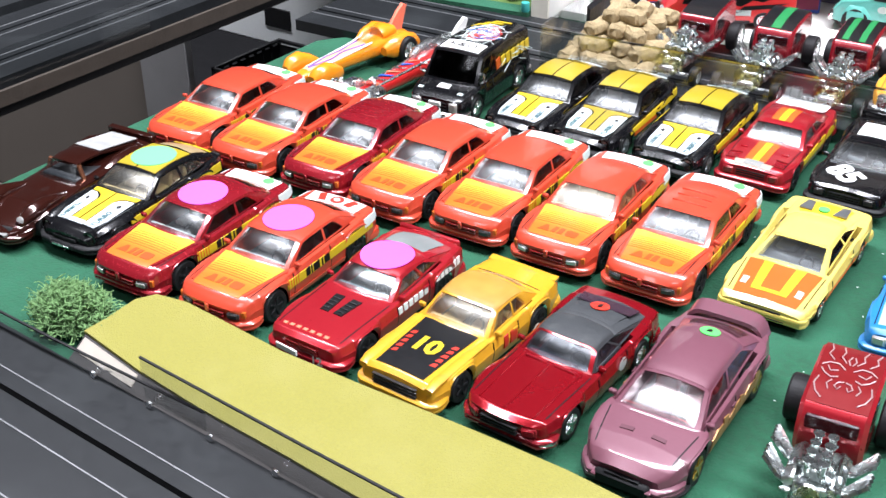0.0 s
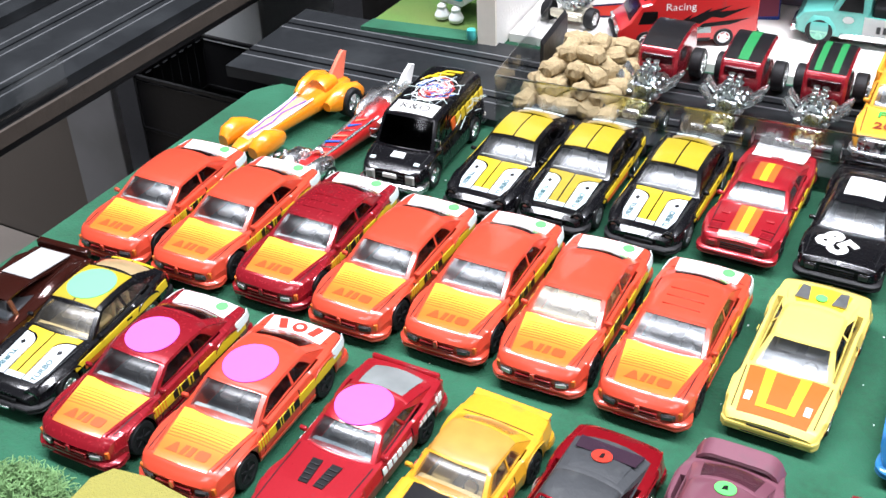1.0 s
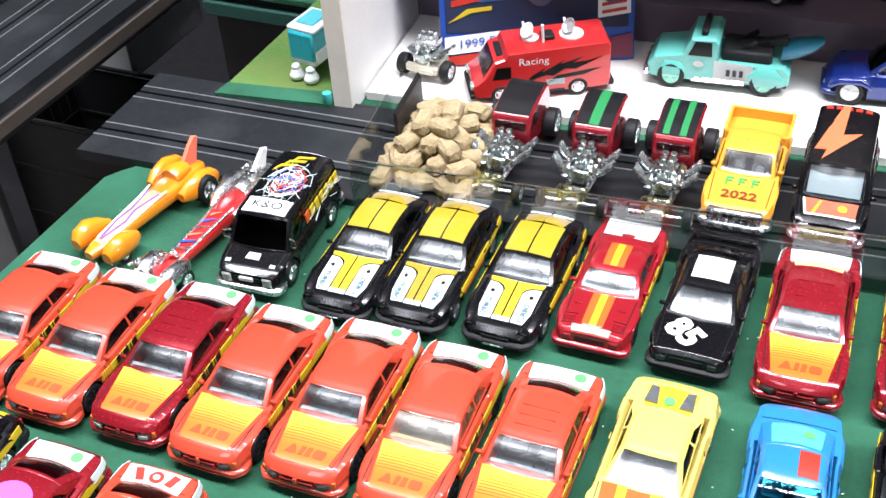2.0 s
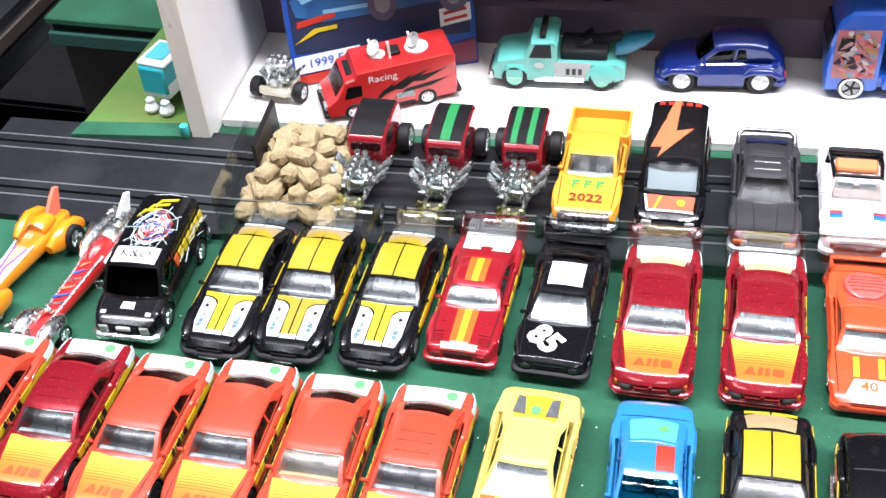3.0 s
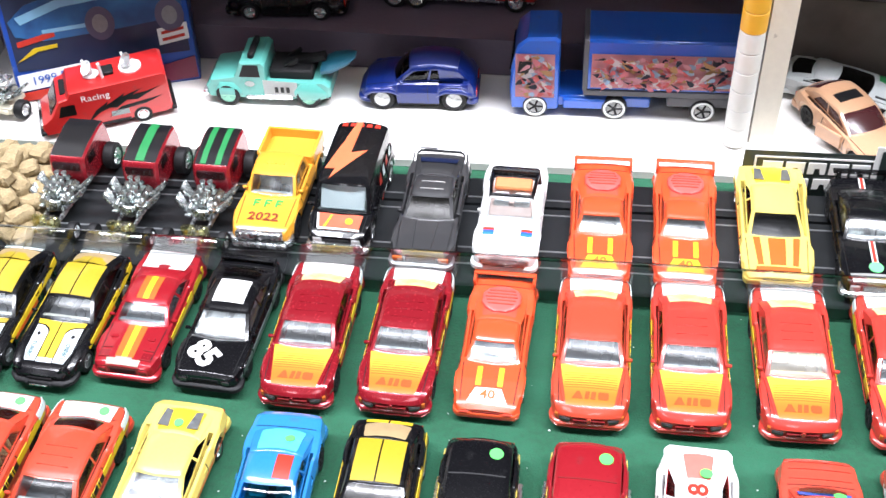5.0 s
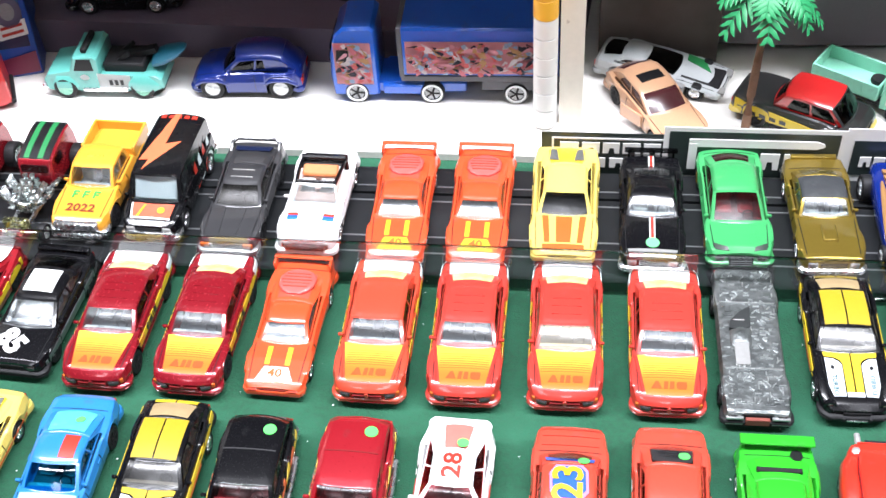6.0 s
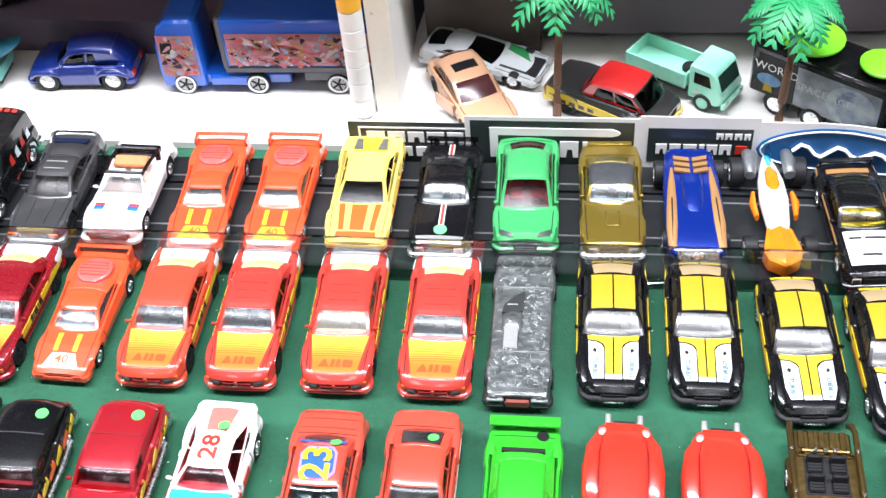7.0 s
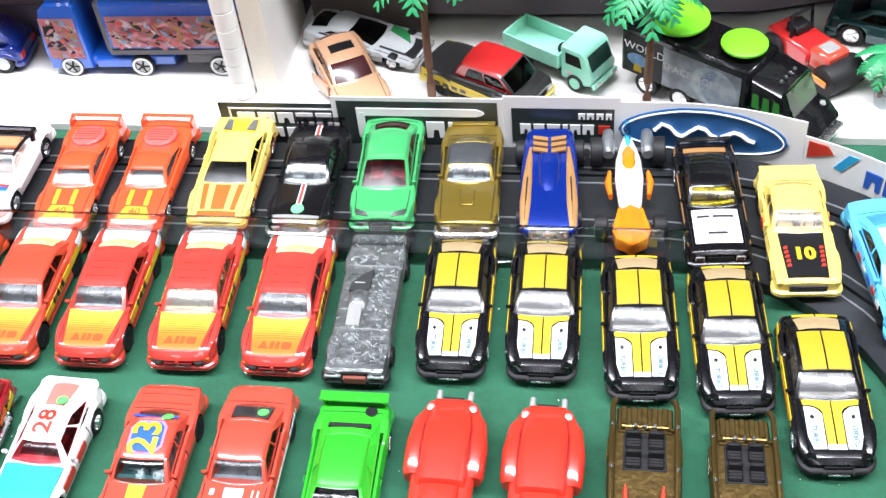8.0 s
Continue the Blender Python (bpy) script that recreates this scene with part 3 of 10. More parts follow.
def add_glasshouse(c, root):
    """The cabin: a roof with rolled edges, a painted frame round each opening and panes set into the frames."""
    g0, g1, g2, g3 = (c.y(s) for s in c.gh)
    rw = c.W / 2 * c.roofw
    b0, b3 = c.hw(c.gh[0]) - c.inset, c.hw(c.gh[3]) - c.inset - 0.2
    bow, H = 2.0, c.H
    roof_paint = c.roof or c.A
    inside = Vector((0, (g1 + g2) / 2, c.deck(0, 0)))
    inward = lambda d: lambda p: (inside - Vector((p[0] * 0.0, p[1], p[2]))).normalized() * d - Vector((math.copysign(d, p[0]) * 0.7 if abs(p[0]) > 1 else 0, 0, 0))

    def base(y, x):
        return c.deck(x, y) - 0.25

    def roll(k):
        return 0.75 * max(0.0, (abs(k) - 0.80) / 0.2) ** 2

    def roof_top(u, v):
        k = 2 * u - 1
        y, x = g1 + (g2 - g1) * v, rw * k
        e = bow * 0.6 * (1 - k * k)
        z = c.roof_z(x, y) - roll(k) - 0.25 * max(0.0, abs(2 * v - 1) - 0.8) * 5
        return (x, y - e * (1 - v) + e * v * 0.6, z)

    lines = [0, 0.05, 0.1, 0.25, 0.4, 0.5, 0.6, 0.75, 0.9, 0.95, 1]
    part("roof", framed(roof_top, lines, [0, 0.06, 0.12, 0.4, 0.7, 0.88, 0.94, 1], set(), lambda p: (0, 0, -0.9)), roof_paint, root, "", 55)

    def screen(yb, xb, yt, sign):
        def f(u, v):
            k = 2 * u - 1
            e = bow * (1 - k * k) * sign
            xb_, xt = xb * k, rw * k
            low, high = Vector((xb_, yb + e, base(yb, xb_))), Vector((xt, yt + e * 0.6, c.roof_z(xt, yt) - roll(k) - 0.3))
            bulge = 0.5 * math.sin(math.pi * v)
            return tuple(low.lerp(high, v) + Vector((0, sign * bulge * 0.7, bulge)))
        return f

    def xb(y):
        return b0 + (b3 - b0) * (y - g0) / (g3 - g0)

    def pane(f, u0, u1, v0, v1, depth, nu=8):
        us, vv = [u0 + (u1 - u0) * k / nu for k in range(nu + 1)], [v0 + (v1 - v0) * k / 3 for k in range(4)]
        sheet = framed(lambda u, v: tuple(Vector(f(u, v)) + Vector(inward(depth)(f(u, v)))), us, vv, set(), inward(0.3))
        return sheet

    ws, rs = screen(g0, b0, g1, -1), screen(g3, b3, g2, 1)
    cols = [0, 0.055, 0.2, 0.35, 0.5, 0.65, 0.8, 0.945, 1]
    hole = {(i, 1) for i in range(1, 7)}
    part("windshield_frame", framed(ws, cols, [0, 0.07, 0.93, 1], hole, inward(0.7)), c.A, root, "", 50)
    part("windshield", pane(ws, 0.05, 0.95, 0.05, 0.95, 0.25), c.glass, root, "", 60)
    side_w = c.p.get("rear_post", 0.13)
    cols = [0, side_w, side_w * 0.6 + 0.14, 0.36, 0.5, 0.64, 0.86 - side_w * 0.6, 1 - side_w, 1]
    part("rear_frame", framed(rs, cols, [0, 0.08, 0.92, 1], hole, inward(0.7)), roof_paint if c.p.get("sail_roof") else c.A, root, "", 50)
    part("rear_window", pane(rs, side_w - 0.01, 1 - side_w + 0.01, 0.05, 0.95, 0.25), c.rear_glass or c.glass, root, "", 60)
    post = max(0.12, c.bpost)
    end = 1 - (1 - post) * c.sail * 0.8
    for sgn in (1, -1):
        def flank(u, v):
            y0, y1 = g0 + (g3 - g0) * u, g1 + (g2 - g1) * u
            low, high = Vector((sgn * xb(y0), y0, base(y0, xb(y0)))), Vector((sgn * rw, y1, c.roof_z(rw, y1) - 1.05))
            return tuple(low.lerp(high, v) + Vector((sgn * 0.35 * math.sin(math.pi * v), 0, 0)))
        first = 0.07
        us, holes = [0, first, (first + post) / 2, post - 0.012], {(1, 1), (2, 1)}
        panes = [(first - 0.01, post)]
        if end - post > 0.07:
            us += [post + 0.022, (post + end) / 2, end, 1]
            holes |= {(4, 1), (5, 1)}
            panes.append((post + 0.01, end + 0.01))
        else:
            us += [1]
        frame_paint = roof_paint if c.p.get("sail_roof") else c.A
        part("side_frame", framed(flank, us, [0, 0.08, 0.90, 1], holes, inward(0.8)), frame_paint, root, "", 50)
        for u0, u1 in panes:
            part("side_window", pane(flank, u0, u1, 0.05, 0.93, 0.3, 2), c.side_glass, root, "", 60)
    # the cabin floor, dashboard, steering wheel, two seats and a bench
    floor = c.well[2] + 0.3
    sill = c.deck(b0, g0) - 0.2
    hs = max(3.0, (H - floor) * 0.60)
    yb = g0 + (g3 - g0) * max(0.36, c.bpost * 0.9)
    part("cabin_floor", box(-b0 + 2.0, b0 - 2.0, g0 + 2.6, c.y(c.well[1]) - 0.3, floor - 0.4, floor, 0.1), CABIN_FLOOR, root)
    cab = []
    for sx in (-1, 1):
        x = sx * rw * 0.48
        cab.append(move(box(-3.5, 3.5, 0, 2.2, 0, hs, 0.8), x, yb - 1.0, floor, rx=-12))
        cab.append(move(box(-2.0, 2.0, 0, 1.7, hs - 0.2, hs + 1.2, 0.6), x, yb - 1.0, floor, rx=-12))
        cab.append(box(x - 3.4, x + 3.4, yb - 7.5, yb - 0.5, floor, floor + 2.0, 0.8))
    cab.append(box(-b0 + 1.6, b0 - 1.6, g0 + 1.2, g0 + 4.0, floor, sill, 0.6))
    rear = min(g2, yb + 7)
    cab.append(box(-rw * 0.84, rw * 0.84, rear, rear + 2.0, floor, floor + hs * 0.85, 0.7))
    cab.append(box(-rw * 0.84, rw * 0.84, rear - 3.0, rear, floor, floor + 1.8, 0.6))
    part("interior", merge(*cab), c.seats, root)
    ring = [(rw * 0.48 + 2.3 * math.cos(k * math.pi / 6), g0 + 5.0 + 1.2 * math.sin(k * math.pi / 6), sill + 0.2 + 1.9 * math.sin(k * math.pi / 6)) for k in range(13)]
    part("steering_wheel", tube(ring, 0.35, 5), CHASSIS, root)
    if c.mirrors:
        for sgn in (1, -1):
            part("mirror", move(box(-1.2, 1.2, -0.7, 0.7, -0.7, 0.9, 0.4), sgn * (b0 + 1.7), g0 + 3.2, base(g0 + 2, b0) + 1.2), c.A, root)


def nose_path(c, s_end, z, out=0.0, rear=False):
    """A plan path round the nose or tail whose ends run into the body sides."""
    pts = []
    for s, tuck in ((s_end * 1.35, -1.6), (s_end, -0.9), (s_end * 0.6, -0.3), (s_end * 0.3, 0), (0.02, 0), (0.006, 0), (0.0, 0)):
        q = 1 - s if rear else s
        pts.append((c.hw(q) + out + tuck, c.y(q), z))
    pts = pts + [(-x, y, z) for x, y, z in pts[::-1]]
    return pts if rear else pts[::-1]


def add_ends(c, root, style="sedan"):
    z0 = c.zb
    zt = curve(c.top, 0.0)
    bump = c.bumper or c.A
    part("front_bumper", sweep(nose_path(c, 0.07, z0), [(x * c.p.get("bump", 1.0) if x > 0 else x, z) for x, z in ((-0.5, -0.2), (1.0, -0.1), (1.5, 0.25), (1.5, 0.8), (0.95, 1.0), (0.95, 1.3), (1.6, 1.55), (1.55, 2.1), (1.0, 2.6), (-0.5, 2.75))]), bump, root)
    part("rear_bumper", sweep(nose_path(c, 0.06, z0 + 0.3, 0, True), [(-0.5, -0.2), (0.9, 0.0), (1.1, 1.2), (0.7, 2.6), (-0.5, 2.7)]), bump, root)
    hw = c.hw(0.0)
    y = c.y(0)
    zg0, zg1 = z0 + 3.0, zt - 0.7
    n = 3 if zg1 - zg0 > 2.6 else 2
    for k in range(n):
        z = zg0 + (zg1 - zg0) * (k + 0.5) / n
        part("grille_slot", box(-hw * 0.50, hw * 0.50, y - 0.25, y + 0.6, z - 0.28, z + 0.28, 0.1), c.slots, root, "dark grille slot")
    part("lower_slot", box(-hw * 0.62, hw * 0.62, y - 1.5 * c.p.get("bump", 1.0) - 0.12, y + 0.2, z0 + 0.25, z0 + 0.75, 0.15), c.slots, root)
    for sgn in (1, -1):
        x = sgn * hw * 0.77
        if c.lamps is not c.A:
            lamp = part("headlight", box(x - hw * 0.18, x + hw * 0.18, y - 0.35, y + 1.4, zg0 + 0.1, zg1 + 0.1, 0.3), c.housing, root)
            part("lens", box(x - hw * 0.15, x + hw * 0.13, y - 0.6, y, zg0 + 0.45, zg1 - 0.3, 0.2), c.lamps, lamp)
        yr, hr, zr = c.y(1), c.hw(1.0), curve(c.top, 1.0)
        x = sgn * hr * 0.74
        part("tail_light", box(x - hr * 0.24, x + hr * 0.24, yr - 0.8, yr + 0.4, z0 + 3.4, zr - 0.6, 0.3), TAIL, root)
    part("chassis", merge(box(-c.W / 2 + 5.2, c.W / 2 - 5.2, c.y(0.02), c.y(0.98), 2.4, 8.0, 0.8),
                          box(-c.W / 2 + 1.3, c.W / 2 - 1.3, c.y(c.axles[0]) + c.r + 1.3, c.y(c.axles[1]) - c.r - 1.3, 2.2, 4.6, 0.5)), CHASSIS, root)
    for ax in c.axles:
        part("axle", move(lathe([(0.5, -c.W / 2 + 2), (0.5, c.W / 2 - 2)], 8, "x"), 0, c.y(ax), c.r), CHROME, root)


def add_seams(c, root):
    """The narrow dark gaps round the hood, the doors and the boot lid."""
    zt = lambda s: curve(c.top, s) - 0.9
    d0, d1 = c.gh[0] + 0.01, c.gh[0] + (c.gh[3] - c.gh[0]) * c.bpost
    for sgn in (1, -1):
        for s in (d0, d1):
            part("door_gap", side_strip(c, sgn, s - 0.0022, s + 0.0022, (c.zb + 1.2, c.zb + 1.2), (zt(s), zt(s)), 0.06, 1), D_BLK, root)
        part("door_handle", side_strip(c, sgn, d1 - 0.05, d1 - 0.012, (zt(d1) - 1.6, zt(d1) - 1.6), (zt(d1) - 1.0, zt(d1) - 1.0), 0.4, 1), c.A, root)
        w0, w1 = c.hw(0.05) - 2.4, c.hw(c.gh[0] - 0.02) - 2.2
        ya, yb = c.y(0.05), c.y(c.gh[0] - 0.015)
        xs = (min(sgn * (w0 - 0.17), sgn * (w0 + 0.17)), max(sgn * (w0 - 0.17), sgn * (w0 + 0.17))), (min(sgn * (w1 - 0.17), sgn * (w1 + 0.17)), max(sgn * (w1 - 0.17), sgn * (w1 + 0.17)))
        part("hood_gap", patch(c.deck, ya, yb, xs[0], xs[1], 0.1, 1, 10), D_BLK, root)
    yk = c.y(c.gh[3]) + 1.6
    if c.gh[3] < 0.9:
        wk = c.hw(c.gh[3]) - 2.6
        part("lid_gap", patch(c.deck, yk, yk + 0.3, (-wk, wk), (-wk, wk), 0.1, 10, 1), D_BLK, root)


def sedan(name, label, category="toy car", group="rows of toy cars", glasshouse=True, **spec):
    c = Model(**spec)
    root = thing(name, label, category, group)
    if glasshouse:
        # the body is sunk under the cabin, so that floor and seats lie deeper than the sills
        c.well = (c.gh[0] + 0.025, c.gh[2] + (c.gh[3] - c.gh[2]) * 0.35, max(8.3, curve(c.top, c.gh[0]) - 5.0))
    part("body", body_shell(c), c.A, root, "", 30)
    if glasshouse:
        add_glasshouse(c, root)
    add_ends(c, root)
    add_wheels(c, root)
    if glasshouse:
        add_seams(c, root)
    return c, root


def ellipse(cx, cy, rx, ry, n=36, a0=0, a1=360):
    return [(cx + rx * math.cos(radians(a0 + (a1 - a0) * k / n)), cy + ry * math.sin(radians(a0 + (a1 - a0) * k / n))) for k in range(n)]


# decals that lie on the surfaces
def lay(surf, x, y, lift):
    return (x, y, surf(x, y) + lift)


def patch(surf, y0, y1, xa, xb, lift=0.14, nu=8, nv=8):
    """A sheet on a surface between y0 and y1; xa, xb: its edges at y0 and at y1."""
    def f(u, v, l=lift):
        y = y0 + (y1 - y0) * v
        a, b = xa[0] + (xb[0] - xa[0]) * v, xa[1] + (xb[1] - xa[1]) * v
        return lay(surf, a + (b - a) * u, y, l)
    return slab(nu, nv, f, lambda u, v: f(u, v, lift - 0.3))


def disc_on(surf, cx, cy, r, lift=0.2, n=28):
    vs, fs = [lay(surf, cx, cy, lift)], []
    for ring, rr in ((1, r * 0.55), (2, r)):
        for k in range(n):
            a = 2 * math.pi * k / n
            vs.append(lay(surf, cx + rr * math.cos(a), cy + rr * math.sin(a), lift))
    for k in range(n):
        vs.append(lay(surf, cx + r * math.cos(2 * math.pi * k / n), cy + r * math.sin(2 * math.pi * k / n), lift - 0.3))
    for k in range(n):
        l = (k + 1) % n
        fs += [(0, 1 + k, 1 + l), (1 + k, 1 + n + k, 1 + n + l, 1 + l), (1 + n + k, 1 + 2 * n + k, 1 + 2 * n + l, 1 + n + l)]
    return vs, fs


def words_on(surf, words, cx, cy, size, rot=0, lift=0.3, stretch=1.0):
    """Lettering on a surface; rot 0 reads from the nose."""
    v, f = letters(words, size)
    a = radians(rot)
    out = []
    for x, y, _ in v:
        x *= stretch
        px, py = cx + x * math.cos(a) - y * math.sin(a), cy + x * math.sin(a) + y * math.cos(a)
        out.append(lay(surf, px, py, lift))
    return out, f


def shape_on(surf, pts, lift=0.3):
    v, f = plate(pts, 0.3)
    n = len(pts)
    return [lay(surf, x, y, lift + (0 if i < n else -0.35)) for i, (x, y, _) in enumerate(v)], f


def side_strip(c, sgn, s0, s1, z0, z1, lift=0.12, n=10):
    def f(u, v, l=lift):
        s = s0 + (s1 - s0) * u
        za, zb = (z0[0] + (z0[1] - z0[0]) * u, z1[0] + (z1[1] - z1[0]) * u)
        z = za + (zb - za) * v
        return (sgn * (c.side_x(s, z) + l), c.y(s), z)
    low = lambda u, v: f(u, v, lift - 0.3)
    return slab(n, 3, f, low) if sgn < 0 else slab(n, 3, lambda u, v: f(1 - u, v), lambda u, v: low(1 - u, v))


# ---- kinds of model cars ----
def put(ob, x, y, yaw=0.0, z=0.4, rx=0, ry=0):
    ob.matrix_world = mm(x, y, z, rx, ry, yaw)
    return ob


def bow_nose(c, root, depth):
    """Rounds the nose in plan, furthest forward in the middle."""
    for ob in root.children_recursive:
        if ob.type != "MESH" or ob.data.users > 1 or ob.name.split(".")[0] in ("wheel", "rim", "lower_slot"):
            continue
        for v in ob.data.vertices:
            x, y = v.co.x * (600.0 if ob.name.startswith("grille_slot") else 1000.0), v.co.y * 1000.0
            s = (c.y(0.14) - y) / (c.y(0.14) - c.y(0))
            if s > 0:
                v.co.y -= depth * min(s, 1.2) ** 2 * ((1 - (2 * x / c.W) ** 2) - 0.45) * 0.001


def coupe_500(paint_, colour, dot=None, deck="white", name_on_deck=False, ribs=False, tan=False, lamps=LENS_DARK):
    """A two-door coupe whose hood fades from orange at the nose to yellow at the windscreen."""
    c, r = sedan("toy_coupe", f"{colour} die-cast coupe with yellow and orange hood", L=72.2, W=30.4, H=21.3, r=5.5, bumper=paint_, paint=paint_, seats=SEAT_TAN if tan else SEAT_PALE, glass=GLASS_AMBER if tan else GLASS,
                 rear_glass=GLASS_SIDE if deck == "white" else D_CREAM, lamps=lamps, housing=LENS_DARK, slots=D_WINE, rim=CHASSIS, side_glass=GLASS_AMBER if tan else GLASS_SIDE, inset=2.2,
                 top=((0, 9.6), (0.012, 10.8), (0.036, 12.2), (0.06, 12.7), (0.15, 13.1), (0.34, 13.8), (0.5, 14.1), (0.72, 14.6), (0.85, 15.1), (0.965, 15.1), (1, 12.6)),
                 gh=(0.312, 0.448, 0.735, 0.855), roofw=0.735, sail=0.50, bpost=0.52, pillar=1.2)
    D = c.deck
    y0, y1 = c.y(0.042), c.y(0.306)
    ym = y0 + (y1 - y0) * 0.5
    wa, wb = 9.3, 12.3
    wm = (wa + wb) / 2
    part("hood_print", patch(D, y0, y1, (-wa, wa), (-wb, wb), 0.16, 10, 16), D_FADE, r, "orange hood fading to yellow")
    for k in range(7):
        y = ym - 1.6 + 1.15 * k
        part("hood_line", patch(D, y - 0.22 + 0.024 * k, y + 0.22 - 0.024 * k, (-wm + 0.4, wm - 0.4), (-wm + 0.4, wm - 0.4), 0.24, 10, 1), D_RUST, r)
    # a maker's mark as three plain shapes: a wedge, two leaning bars and a rounded block
    yb = y0 + 2.6
    for pts in ([(0, 0), (1.9, 3.4), (3.0, 3.4), (4.4, 0)], [(5.0, 0), (5.4, 3.4), (7.0, 3.4), (6.6, 0)], [(7.3, 0), (7.7, 3.4), (9.4, 3.4), (9.2, 0)], [(10.2, 0.6), (10.2, 2.8), (10.9, 3.4), (14.2, 3.4), (14.4, 2.4), (14.3, 0.5), (13.7, 0), (10.8, 0)]):
        part("mark_block", shape_on(D, [(x - 7.2, yb + y) for x, y in pts], 0.28), D_DEEP, r)
    for sgn in (1, -1):
        part("side_print", side_strip(c, sgn, 0.27, 0.93, (8.6, 9.2), (11.6, 12.2), 0.3), D_YEL, r, "yellow side print")
        for k in range(5):
            s0 = 0.275 + 0.017 * k
            part("side_line", side_strip(c, sgn, s0, s0 + 0.006, (8.8, 8.8), (11.6, 11.8), 0.4, 1), D_RUST, r)
        for s0, s1 in ((0.40, 0.43), (0.437, 0.447), (0.455, 0.50), (0.515, 0.525), (0.535, 0.575)):
            part("side_block", side_strip(c, sgn, s0, s1, (9.0, 9.0), (11.6, 11.9), 0.4, 2), D_BLK, r)
        part("rear_flash", side_strip(c, sgn, 0.86, 0.985, (11.0, 11.4), (14.2, 14.2), 0.42, 4), D_PALE, r, "pale rear flash")
        part("sill", side_strip(c, sgn, 0.28, 0.70, (4.0, 4.0), (5.6, 5.6), 0.5, 6), c.A, r)
    yd0, yd1 = c.y(0.862), c.y(0.972)
    part("deck_print", patch(D, yd0, yd1, (-10.6, 10.6), (-11.2, 11.2), 0.16), D_WHITE, r, "white boot lid")
    if deck != "white":
        g2_, g3_ = c.y(0.735), c.y(0.855)
        rs = lambda x, y: c.roof_z(0, g2_) - 0.6 + (D(0, g3_) - c.roof_z(0, g2_) + 0.6) * (y - g2_) / (g3_ - g2_) - 0.01 * x * x
        for k in range(4):
            part("deck_mark", patch(rs, g3_ - 3.6, g3_ - 1.6, (-6.0 + 3.2 * k, -3.8 + 3.2 * k), (-6.0 + 3.2 * k, -3.8 + 3.2 * k), 0.9, 1, 1), D_YEL, r)
    elif name_on_deck:
        part("red_mark", shape_on(D, [(-8.2, yd0 + 6.2), (-5.4, yd0 + 6.8), (-3.0, yd0 + 2.0), (-5.8, yd0 + 1.4)], 0.3), D_RED, r)
        part("red_mark", shape_on(D, ellipse(0.6, yd0 + 4.2, 2.6, 2.4, 20), 0.3), D_RED, r)
        part("white_mark", shape_on(D, ellipse(0.6, yd0 + 4.2, 1.2, 1.0, 16), 0.42), D_WHITE, r)
        part("red_mark", shape_on(D, [(4.2, yd0 + 2.2), (6.0, yd0 + 6.8), (8.6, yd0 + 6.2), (7.0, yd0 + 1.8)], 0.3), D_RED, r)
    else:
        part("round_sticker", disc_on(D, 6.6, yd0 + 4.6, 2.1, 0.35), D_DOT, r, "small round green sticker")
    for k in (0, 1, 2) if ribs else ():
        y = c.y(0.50 + 0.06 * k)
        part("roof_rib", box(-6.2, 6.2, y - 0.22, y + 0.22, c.roof_z(6, y) - 0.3, c.roof_z(0, y) + 0.22, 0.1), c.A, r)
    if dot:
        part("round_sticker", disc_on(c.roof_z, 0, c.y(0.56), 8.6, 0.35), D_PINK, r, "large round pink sticker")
    for sgn in (1, -1):
        part("hood_edge", tube([(sgn * (wa + 1.3), y0 + 1, D(wa, y0 + 1) + 0.05), (sgn * (wb + 1.2), y1, D(wb, y1) + 0.05)], 0.35, 6), c.A, r)
        part("indicator", box(*sorted((sgn * c.hw(0.01), sgn * (c.hw(0.01) - 1.2))), c.y(0) + 0.1, c.y(0) + 1.2, 7.4, 9.8, 0.2), D_RUST, r, "orange corner lamp")
    part("badge", box(-0.8, 0.8, c.y(0) - 0.6, c.y(0), 7.6, 10.4, 0.3), c.A, r)
    bow_nose(c, r, 2.6)
    return r


